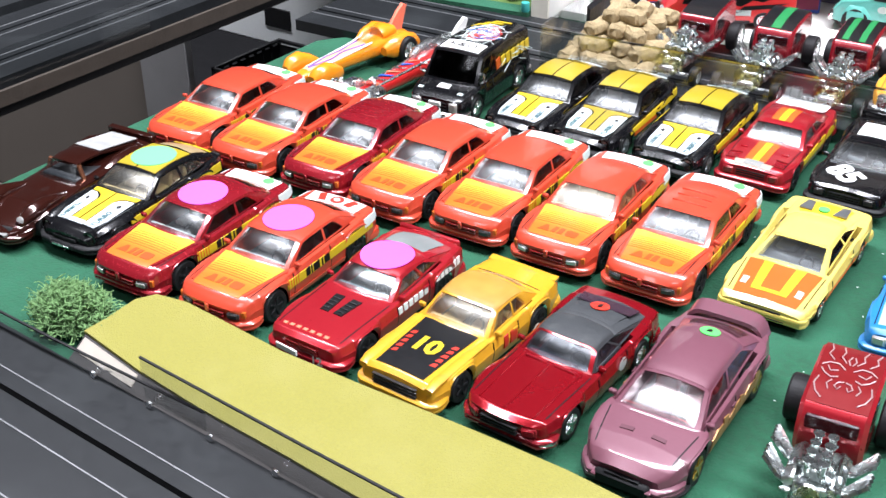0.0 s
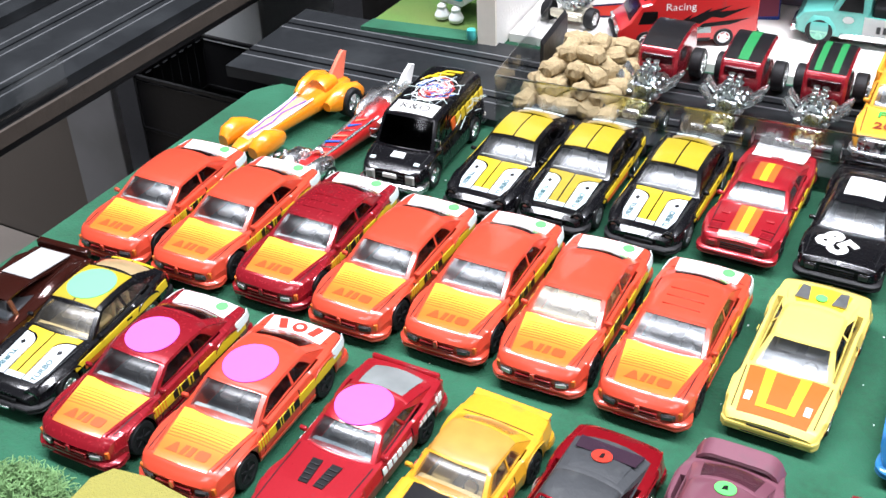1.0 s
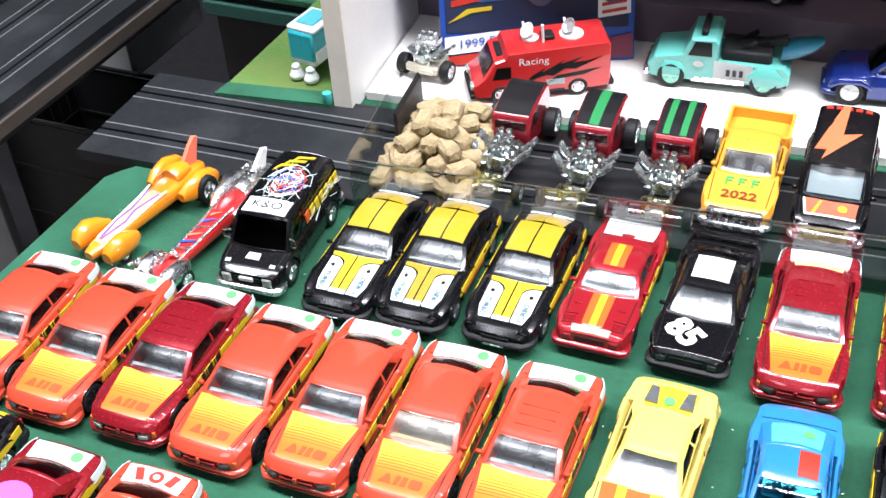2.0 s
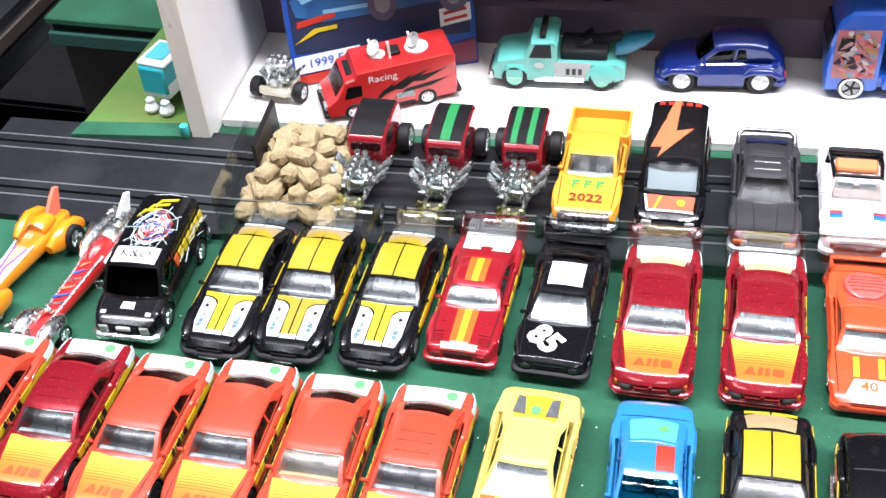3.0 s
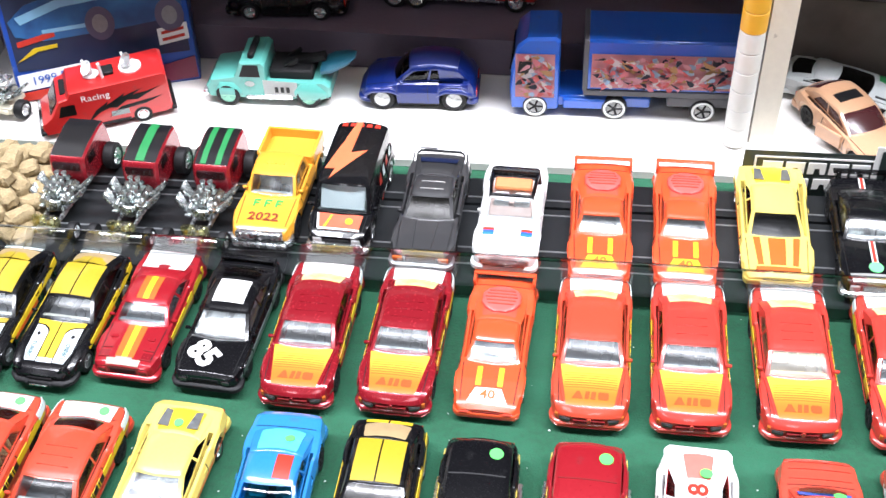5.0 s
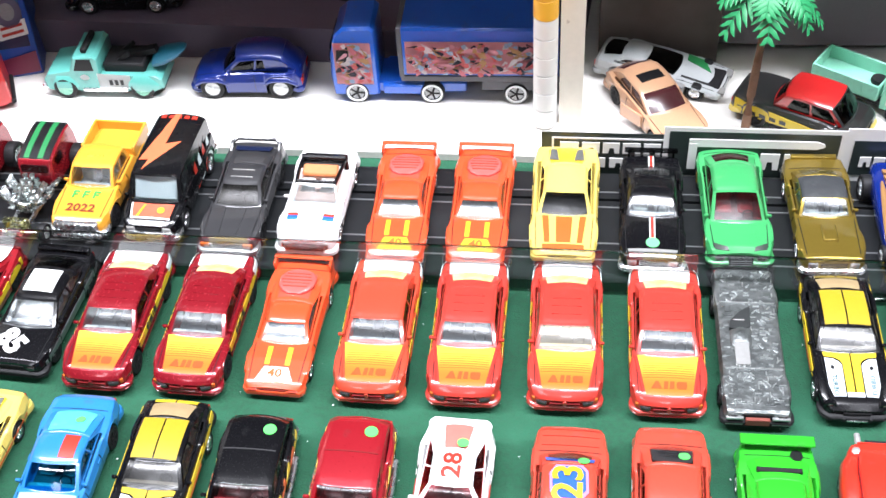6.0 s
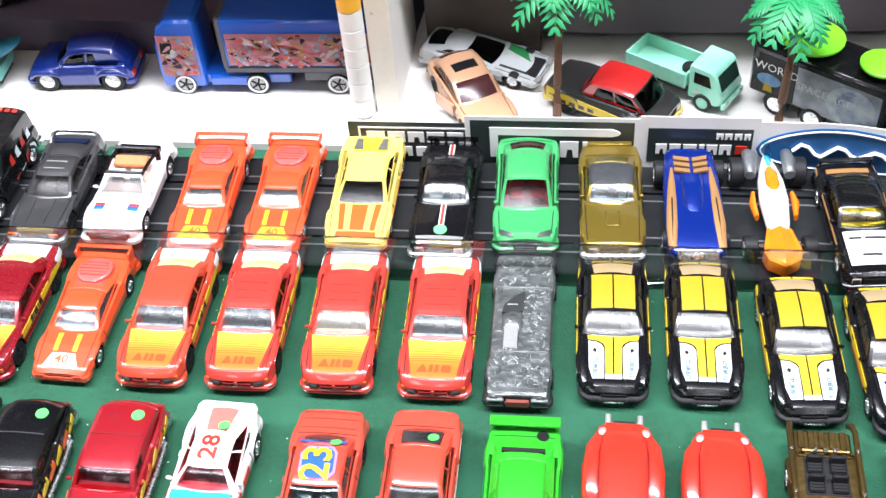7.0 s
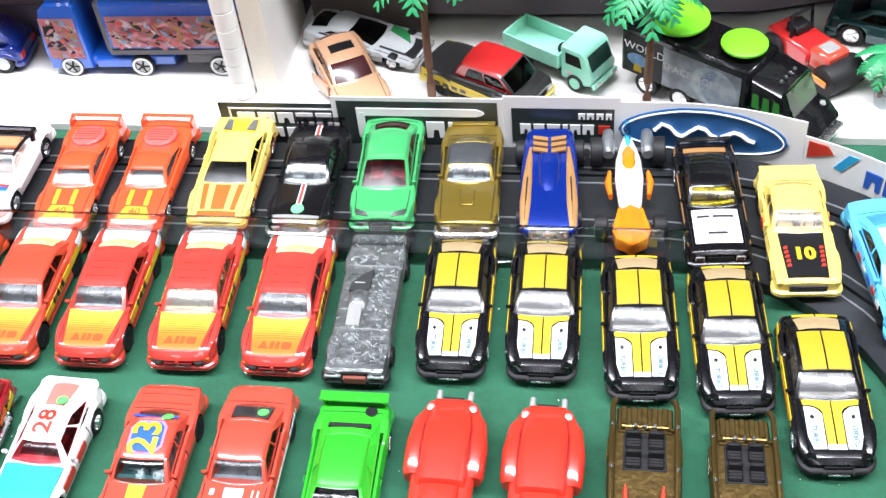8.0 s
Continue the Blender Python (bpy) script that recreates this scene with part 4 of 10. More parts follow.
def sports_280(glass=GLASS_AMBER, stripes=D_YEL, dot="", rim=CHROME, faded=False):
    pale = D_PALE if faded else surface("cool_white_print", (0.60, 0.65, 0.67), 0.45, 0, 0.1, 0.1, 500)
    sun = paint("sun_yellow", (0.41, 0.30, 0.016), 0.0, 0.42)
    c, r = sedan("toy_sports_car", "black and yellow die-cast sports car with " + ("a round green sticker" if dot else "worn grey hood panels" if faded else "white hood panels"), L=69, W=30.4, H=19.6, paint=BLK, glass=glass, rear_glass=TAN_HATCH, seats=SEAT_TAN, lamps=BLK, bumper=RUBBER,
                 rim=rim, inset=2.0, top=((0, 8.6), (0.03, 9.8), (0.2, 11.1), (0.38, 12.0), (0.55, 12.2), (0.8, 13.2), (0.93, 14.2), (0.97, 14.2), (1, 12.0)),
                 plan=((0, 0.70), (0.02, 0.82), (0.06, 0.92), (0.2, 1.0), (0.8, 1.0), (0.95, 0.95), (1, 0.84)),
                 gh=(0.395, 0.535, 0.80, 0.945), roofw=0.70, sail=0.30, bpost=0.50, crown=0.9)
    D = c.deck
    y0, y1 = c.y(0.075), c.y(0.385)
    L1 = y1 - y0
    for sgn in (1, -1):
        sx = lambda a, b: (min(sgn * a, sgn * b), max(sgn * a, sgn * b))
        part("hood_stripe", patch(D, y0 + 1.6, y1, sx(0.3, 3.3), sx(0.3, 3.6)), stripes, r, "yellow hood stripe")
        part("hood_flare", shape_on(D, [(sgn * 3.3, y1 - 6.4), (sgn * 3.3, y1), (sgn * 10.8, y1), (sgn * 10.4, y1 - 2.2), (sgn * 6.6, y1 - 2.9), (sgn * 4.4, y1 - 4.4)], 0.2), stripes, r)
        panel = [(sgn * 3.9, y0), (sgn * 3.9, y1 - 6.8), (sgn * 4.9, y1 - 5.1), (sgn * 6.9, y1 - 3.6), (sgn * 10.3, y1 - 2.9), (sgn * 10.1, y0 + L1 * 0.25), (sgn * 8.6, y0)]
        part("hood_panel", shape_on(D, panel, 0.28), pale, r, "pale hood panel")
        part("lettering", words_on(D, "TURBO", sgn * 7.6, y0 + L1 * 0.24, 2.9, 90 * sgn, 0.42), D_TEAL, r, "small dark lettering")
        part("dark_mark", shape_on(D, [(sgn * 7.4, y0 + L1 * 0.58), (sgn * 8.6, y0 + L1 * 0.63), (sgn * 7.9, y0 + L1 * 0.69), (sgn * 6.8, y0 + L1 * 0.64)], 0.42), D_BLK, r)
        part("side_print", side_strip(c, sgn, 0.24, 0.95, (8.6, 9.0), (10.4, 12.2), 0.3), D_YEL, r, "yellow side stripe")
        part("side_print", side_strip(c, sgn, 0.30, 0.62, (6.6, 6.6), (8.4, 8.6), 0.3), D_ORG, r, "orange side stripe")
        part("fender", loft([(c.y(0.04), sgn * 11.4, 9.0, 1.6, 1.0), (c.y(0.09), sgn * 12.0, 10.0, 2.3, 1.5), (c.y(0.22), sgn * 12.5, 10.9, 2.2, 1.3), (c.y(0.36), sgn * 12.6, 11.6, 1.7, 0.8)], 12), BLK, r)
        lamp = part("headlight", move(lathe([(0.6, 1.6), (2.5, 1.4), (2.7, 0.4), (2.7, -0.9), (2.1, -0.9), (2.0, 0.1), (1.2, -0.2)], 16, "y"), sgn * 10.2, c.y(0.03), 8.6), BLK, r, "deep round headlight")
        part("lens", move(lathe([(1.9, 0.3), (1.7, -0.3), (0.6, -0.6)], 14, "y"), sgn * 10.2, c.y(0.03), 8.6), LENS_M, lamp)
        part("bumper_stud", box(sgn * 5.2 - 0.7, sgn * 5.2 + 0.7, c.y(0) - 2.1, c.y(0) - 1.2, 4.6, 6.6, 0.3), RUBBER, r)
    part("nose_print", patch(D, y0 - 0.2, y0 + 1.8, (-3.4, 3.4), (-3.4, 3.4), 0.2, 4, 2), pale, r, "white nose print")
    g1, g2, g3 = c.y(c.gh[1]), c.y(c.gh[2]), c.y(c.gh[3])
    for sgn in (1, -1):
        xs = sorted((sgn * 0.32, sgn * 9.2))
        part("roof_panel", patch(c.roof_z, g1 - 0.5, g2 + 0.2, xs, xs, 0.16, 6, 8), sun, r, "worn yellow roof panel")
        xs = sorted((sgn * 0.4, sgn * 9.0))
        part("tail_panel", patch(D, c.y(0.955), c.y(0.99), xs, xs, 0.3, 5, 2), D_YEL if rim is CHROME else D_PALE, r, "yellow tail stripe")
    rs = lambda x, y: c.roof_z(0, g2) + (D(0, g3) - c.roof_z(0, g2)) * (y - g2) / (g3 - g2) - 0.02 * x * x
    if rim is not CHROME:
        for sgn in (1, -1):
            xs, xe = sorted((sgn * 0.32, sgn * 7.8)), sorted((sgn * 0.32, sgn * 8.2))
            part("hatch_panel", patch(rs, g2 + 0.6, g2 + (g3 - g2) * 0.62, xs, xe, 0.9, 5, 5), sun, r, "yellow hatch panel")
    part("nose_plate", box(-10.6, 10.6, c.y(0) - 1.9, c.y(0) + 0.5, 4.6, 6.0, 0.5), RUBBER, r, "black bumper")
    part("number_bar", box(-4.0, 4.0, c.y(0) - 2.1, c.y(0) - 1.6, 5.0, 5.8, 0.15), CHROME, r, "chrome bar")
    if dot:
        part("round_sticker", disc_on(c.roof_z, 0, (g1 + g2) / 2, 8.4, 0.4), D_MINT, r, "round pale green sticker")
    bow_nose(c, r, 1.6)
    return r


def wedge(hood="full"):
    c, r = sedan("toy_wedge_car", "yellow die-cast wedge sports car with orange hood stripes", L=70, W=31, H=16.2, r=4.3, paint=YEL, seats=SEAT_GREY, rim=CHROME, lamps=YEL, bumper=YEL, slots=CHASSIS, mirrors=False,
                 top=((0, 6.8), (0.03, 8.0), (0.2, 9.6), (0.34, 10.4), (0.5, 11.0), (0.75, 12.6), (0.95, 13.4), (1, 11.5)), zb=3.2,
                 plan=((0, 0.84), (0.02, 0.91), (0.06, 0.96), (0.22, 0.99), (0.6, 1.0), (0.9, 1.0), (0.98, 0.94), (1, 0.88)),
                 gh=(0.32, 0.50, 0.74, 0.93), bump=0.3, roofw=0.64, sail=0.55, bpost=0.5, glass=GLASS_BRIGHT if hood == "full" else clear("wedge_window", (0.34, 0.35, 0.36), 0.25, 0.035), side_glass=GLASS_DARK, inset=3.0, rear_glass=surface("yellow_engine_cover", (0.86, 0.56, 0.03), 0.3, 0, 0.4))
    D = c.deck
    y0, y1 = c.y(0.03), c.y(0.31)
    if hood == "full":
        part("hood_print", patch(D, y0, y1, (-10.4, 10.4), (-12.2, 12.2)), D_ORG, r, "orange hood")
        for sgn in (1, -1):
            xs = sorted((sgn * 8.0, sgn * 10.0))
            part("headlight_cover", patch(D, y0 + 5.0, y0 + 8.6, xs, xs, 0.3, 3, 3), D_PALE, r, "pale headlight cover")
        for xa, xb in ((-6.4, -3.4), (3.4, 6.4)):
            part("hood_stripe", patch(D, y0 + 3.6, y1 - 0.4, (xa * 0.92, xb * 0.92), (xa * 1.1, xb * 1.1), 0.24), D_YEL, r, "yellow hood stripe")
        part("hood_stripe", patch(D, y0 + 3.4, y0 + 5.0, (-5.9, 5.9), (-5.9, 5.9), 0.3), D_YEL, r)
    else:
        part("hood_print", patch(D, y0, y0 + 3.0, (-9.4, 9.4), (-9.4, 9.4), 0.2), D_ORG, r, "orange nose print")
        for xa, xb in ((-9.0, -6.4), (-3.4, 3.4), (6.4, 9.0)):
            part("hood_print", patch(D, y0 + 4.0, y1, (xa * 0.95, xb * 0.95), (xa * 1.12, xb * 1.12)), D_ORG, r, "orange hood stripe")
    for sgn in (1, -1):
        g2, g3 = c.y(0.76), c.y(0.92)
        rs = lambda x, y: c.roof_z(0, c.y(0.74)) + (c.deck(0, c.y(0.93)) - c.roof_z(0, c.y(0.74))) * (y - c.y(0.74)) / (c.y(0.93) - c.y(0.74))
        part("vent", shape_on(rs, [(sgn * 3.6, g2 + 2), (sgn * 8.2, g2 + 2.4), (sgn * 7.6, g3), (sgn * 4.8, g3 - 0.6)], 0.45), DULL_METAL, r, "grey vent")
        part("side_print", side_strip(c, sgn, 0.10, 0.92, (4.6, 5.0), (5.6, 6.2)), D_ORG, r)
    if hood == "full":
        part("round_sticker", disc_on(lambda x, y: 15.2, 0, c.y(0.82), 1.9, 0.6), D_DOT, r, "small round green sticker")
    return r


def supercar(nose=D_YEL):
    c, r = sedan("toy_supercar", "orange-red die-cast sports car with a high rear wing", L=69.5, W=28, H=16.2, r=4.4, paint=paint("signal_orange", (0.68, 0.076, 0.022)), seats=SEAT_GREY, glass=GLASS_BRIGHT, slots=D_WINE, rim=CHROME, lamps=CORL, mirrors=False,
                 top=((0, 7.0), (0.04, 8.2), (0.2, 9.8), (0.33, 10.4), (0.55, 11.4), (0.8, 13.0), (0.97, 13.2), (1, 11.0)), zb=3.0,
                 plan=((0, 0.80), (0.02, 0.89), (0.06, 0.95), (0.2, 1.0), (0.45, 0.97), (0.7, 1.0), (0.97, 0.98), (1, 0.93)),
                 gh=(0.325, 0.45, 0.60, 0.88), bump=0.5, roofw=0.66, sail=0.95, bpost=0.80, rear_glass=surface("red_engine_cover", (0.70, 0.07, 0.04), 0.35, 0, 0.4))
    D = c.deck
    y0 = c.y(0.03)
    part("hood_print", patch(D, y0 + 0.6, y0 + 7.4, (-8.2, 8.2), (-5.2, 5.2)), nose, r, "pale nose print")
    part("lettering", words_on(D, "40", 0, y0 + 4.2, 5.6, 0, 0.34, 1.1), D_ORG, r, "plain figures")
    for x in (-4.4, 4.4):
        part("hood_stripe", patch(D, y0 + 8.4, y0 + 17.5, (x - 1.1, x + 1.1), (x - 1.1, x + 1.1)), D_YEL, r)
    yw = c.y(0.965)
    part("wing", merge(box(-13.4, 13.4, yw - 1.0, yw + 1.6, 16.4, 17.3, 0.4), box(-13.4, -12.0, yw - 4.5, yw + 1.6, 12, 16.8, 0.5), box(12.0, 13.4, yw - 4.5, yw + 1.6, 12, 16.8, 0.5)), c.A, r, "high rear wing")
    yv = c.y(0.775)
    zc = lambda x, y: c.roof_z(0, c.y(0.6)) + (c.deck(0, c.y(0.88)) - c.roof_z(0, c.y(0.6))) * (y - c.y(0.6)) / (c.y(0.88) - c.y(0.6))
    dome = [(yv + d, 0, zc(0, yv + d) + 0.1, w, h) for d, w, h in ((-7.8, 2.8, 0.8), (-6.0, 6.0, 1.4), (-2.5, 8.0, 1.8), (2.5, 8.2, 1.8), (6.0, 6.2, 1.4), (7.8, 3.0, 0.8))]
    # the pinkish reflection on the cover is put into its base colour
    cover = part("engine_cover", loft(dome, 18, 0.5), surface("pink_sheen_cover", (0.62, 0.10, 0.085), 0.35, 0, 0.4, 0.1, 300), r, "round engine cover with a painted pinkish sheen")
    for k in range(-2, 3):
        w = 6.8 - 0.7 * abs(k)
        part("louvre", patch(zc, yv + 2.0 * k - 0.3, yv + 2.0 * k + 0.3, (-w, w), (-w, w), 2.15 - 0.1 * abs(k), 6, 1), CORL, cover)
    return r


MUSCLE = dict(L=70, W=29, H=19.5, top=((0, 10.4), (0.025, 11.4), (0.2, 11.8), (0.38, 11.9), (0.55, 12.6), (0.82, 13.6), (0.96, 13.6), (1, 12.0)), gh=(0.385, 0.49, 0.66, 0.83), roofw=0.70, sail=0.55, bpost=0.5)
FAST = dict(L=70, W=29, H=18.8, top=((0, 10.2), (0.025, 11.2), (0.2, 11.7), (0.38, 11.9), (0.55, 12.4), (0.85, 14.0), (0.96, 14.2), (1, 12.6)), gh=(0.38, 0.49, 0.63, 0.90), roofw=0.66, sail=0.45, bpost=0.5)
SALOON = dict(L=72, W=29.5, H=21.5, crown=1.2, top=((0, 9.6), (0.03, 11.0), (0.15, 11.6), (0.3, 12.8), (0.5, 13.2), (0.8, 14.4), (0.96, 14.4), (1, 12.0)), gh=(0.29, 0.43, 0.68, 0.83), roofw=0.68, sail=0.25, bpost=0.45)


# ---- more kinds ----
def loft(sections, n=14, power=1.0):
    """A body of rings (y, x, z, half width, half height) from nose to tail; power under 1 makes the rings squarer."""
    vs, fs = [], []
    for y, x, z, w, h in sections:
        for k in range(n):
            a = 2 * math.pi * (k + 0.5) / n
            ca, sa = math.cos(a), math.sin(a)
            vs.append((x + w * math.copysign(abs(ca) ** power, ca), y, z + h * math.copysign(abs(sa) ** power, sa)))
    for i in range(len(sections) - 1):
        for k in range(n):
            l = (k + 1) % n
            fs.append((i * n + k, (i + 1) * n + k, (i + 1) * n + l, i * n + l))
    fs += [tuple(range(n)), tuple((len(sections) - 1) * n + k for k in range(n))[::-1]]
    return vs, fs


def prism(profile, hw, bevel=0.8):
    """A side profile of (y, z) carried across the car from -hw to hw, with bevelled flanks."""
    cy, cz = sum(p[0] for p in profile) / len(profile), sum(p[1] for p in profile) / len(profile)
    n, vs, fs = len(profile), [], []

    def shrink(p):
        d = Vector((cy - p[0], cz - p[1]))
        d = d.normalized() * bevel if d.length > bevel else d * 0
        return p[0] + d.x, p[1] + d.y

    for x, inner in ((-hw, True), (-hw + bevel, False), (hw - bevel, False), (hw, True)):
        for p in profile:
            q = shrink(p) if inner else p
            vs.append((x, q[0], q[1]))
    for i in range(3):
        for k in range(n):
            l = (k + 1) % n
            fs.append((i * n + k, (i + 1) * n + k, (i + 1) * n + l, i * n + l))
    for off, back in ((0, False), (3 * n, True)):
        tris = tessellate_polygon([[Vector((y, z, 0)) for y, z in profile]])
        fs += [tuple(off + i for i in (t if back else t[::-1])) for t in tris]
    return vs, fs


def on_side(vf, sgn, x, y, z, lift=0.15, mirror=1):
    return [(sgn * (x + lift), y + mirror * px, z + py) for px, py, _ in vf[0]], vf[1]


def wheel_set(root, xs, ys, r, w, rim=CHROME, spokes=5):
    c = Model(r=r, ww=w, rim=rim, spokes=spokes)
    for y in ys:
        for sgn in (1, -1):
            add_wheel(c, root, sgn * xs, y, r, w, rim)


def engine(root, y, z, s=1.0, label="chrome engine with intake stacks and exhaust pipes"):
    """A bare chrome engine: block, heads, intake stacks, blower and a fan of pipes each side."""
    e = part("engine", merge(box(-3.6 * s, 3.6 * s, y - 7 * s, y + 7 * s, z - 4 * s, z + 1.5 * s, 0.6), box(-2.4 * s, 2.4 * s, y - 5 * s, y + 4 * s, z + 1.2 * s, z + 4.2 * s, 0.7)), AGED_CHROME, root, label)
    for sgn in (1, -1):
        part("cylinder_head", move(box(-1.6 * s, 1.6 * s, -6.5 * s, 6.5 * s, -1.2 * s, 1.2 * s, 0.5), sgn * 4.4 * s, y, z + 0.6 * s, 0, sgn * 40, 0), AGED_CHROME, e)
        for k in range(4):
            part("intake_tube", move(lathe([(0.8 * s, 0), (0.8 * s, 2.0 * s), (1.25 * s, 2.8 * s)], 8), sgn * 1.5 * s, y - 5 * s + 3.2 * s * k, z + 3.8 * s), AGED_CHROME, e)
        # two flat ribbed fans of four pipes on each side
        for g in (-5.0, 2.2):
            for k in range(4):
                ya, yb = y + (g + 0.8 * k) * s, y + (g + 2.2 + 1.55 * k) * s
                part("exhaust_pipe", tube([(sgn * 4.6 * s, ya, z - 0.8 * s), (sgn * 7.0 * s, ya + 0.6 * s, z - 0.2 * s), (sgn * 10.8 * s, yb, z + (2.6 - 0.2 * k) * s)], 0.78 * s, 6), AGED_CHROME, e)
    part("pulley", move(lathe([(2.4 * s, -0.6), (2.6 * s, 0), (2.4 * s, 0.6)], 14, "y"), 0, y - 7.6 * s, z), AGED_CHROME, e)
    return e


def hot_rod(label, paint_, roof_mat, stripes=(), swirls=False):
    r = thing("toy_hot_rod", label, "toy car", "toy hot rods")
    body = prism([(2, 6), (1.2, 11), (1.6, 13.5), (3.0, 19.4), (4.4, 20.8), (12, 22.6), (25, 23.6), (30.5, 22.8), (32.5, 17), (33, 8), (29, 5), (8, 4.6)], 9.0, 1.2)
    b = part("body", body, paint_, r, "", 34)
    roof = lambda x, y: float(np.interp(y, [3, 4.4, 12, 25, 30.5], [19.4, 20.8, 22.6, 23.6, 22.8]))
    part("roof_panel", patch(roof, 4.4, 30.2, (-7.9, 7.9), (-8.2, 8.2), 0.25, 6, 12), roof_mat, b, "dark roof panel")
    for xa, xb, m in stripes:
        part("roof_stripe", patch(roof, 4.6, 30.0, (xa, xb), (xa, xb), 0.5, 2, 12), m, b)
    part("windshield", box(-6.8, 6.8, 1.2, 3.2, 14.6, 18.4, 0.3), GLASS_DARK, b)
    for sgn in (1, -1):
        part("side_window", box(*((7.9, 9.25) if sgn > 0 else (-9.25, -7.9)), 7, 15, 14, 19.4, 0.4), GLASS_DARK, b)
        part("frame_rail", tube([(sgn * 6, 10, 5.5), (sgn * 5, -10, 5.0), (sgn * 3.6, -30, 5.2)], 1.1, 6), CHROME, r)
    if swirls:
        silver = surface("silver_swirl_print", (0.50, 0.36, 0.36), 0.35, 0.3, 0.2, 0.2, 500)
        curls = (((1.0, 18.4), (3.0, 20.4), (5.4, 20.2), (7.2, 18.6)), ((2.2, 15.0), (4.0, 14.2), (5.8, 15.4), (7.0, 17.2)), ((2.6, 17.6), (4.6, 16.8), (5.6, 18.6)),
                 ((6.8, 13.4), (7.4, 10.6), (6.4, 8.0), (4.6, 6.2)), ((1.4, 21.4), (3.0, 23.6), (2.4, 26.0), (3.2, 28.8)), ((4.6, 21.6), (6.4, 23.8), (5.8, 26.4), (6.6, 29.2)),
                 ((0.2, 13.2), (1.6, 12.8), (2.4, 11.2), (1.4, 10.2), (0.8, 11.4)), ((3.4, 13.2), (4.4, 11.4), (3.6, 9.6)), ((0.3, 20.8), (1.0, 22.6), (0.4, 24.4)))
        for sgn in (1, -1):
            for pts in curls:
                part("printed_line", tube([(sgn * x, y, roof(x, y) + 0.5) for x, y in pts], 0.22, 4), silver, b)
    engine(r, -10, 10.5, 1.2)
    rng = random.Random(7)
    for k in range(26):
        x, y, z = rng.uniform(-6.5, 6.5), rng.uniform(-19, -2), rng.uniform(7, 15)
        bit = rng.choice((box(-0.9, 0.9, -1.6, 1.6, -0.7, 0.7, 0.3), lathe([(0.5, -1.4), (1.0, -1.2), (1.0, 1.2), (0.5, 1.4)], 8), box(-0.5, 0.5, -2.4, 2.4, -0.4, 0.4, 0.2)))
        part("engine_fitting", move(bit, x, y, z, rng.uniform(-60, 60), rng.uniform(-60, 60), rng.uniform(0, 180)), AGED_CHROME if k % 3 else DULL_METAL, r)
    part("front_axle", move(lathe([(0.7, -11), (0.7, 11)], 8, "x"), 0, -30, 5), CHROME, r)
    part("radiator_shell", merge(move(box(-6.5, 6.5, -2.0, 2.0, 0, 7.6, 1.2), 0, -27.5, 3.8), move(box(-5.0, 5.0, -2.0, 2.0, 0, 2.6, 0.8), 0, -31.0, 4.2)), clear("clear_lime_plastic", (0.80, 0.80, 0.50), 0.2, 0.14), r, "clear pale lime nose piece")
    for k in range(6):
        part("nose_fitting", move(box(-0.8, 0.8, -1.2, 1.2, -1.0, 1.4, 0.4), -4.6 + 1.8 * k, -27.5 + 0.6 * (k % 2), 6.4 + 1.2 * (k % 3), 20 * k, 15, 30 * k), (GOLD, LENS_M, CHROME)[k % 3], r)
    part("nose_plate", box(-3.5, 3.5, -32.5, -30, 4, 8, 0.5), CHROME, r)
    wheel_set(r, 13.2, (-29,), 4.6, 3.6)
    wheel_set(r, 12.4, (24,), 6.8, 5.4)
    return r


def van(label, paint_, glass=GLASS_DARK, seats=SEAT_DARK):
    c, r = sedan("toy_van", label, "toy van", L=67, W=28.5, H=27.5, paint=paint_, glass=glass, seats=seats, bumper=CHROME, lamps=LENS_M,
                 top=((0, 11.5), (0.05, 13.0), (0.2, 14.6), (0.5, 15.2), (0.97, 15.2), (1, 14)), gh=(0.20, 0.31, 0.95, 0.985), roofw=0.84, sail=1.2, bpost=0.26, crown=0.4, r=5.4, inset=1.0)
    return c, r


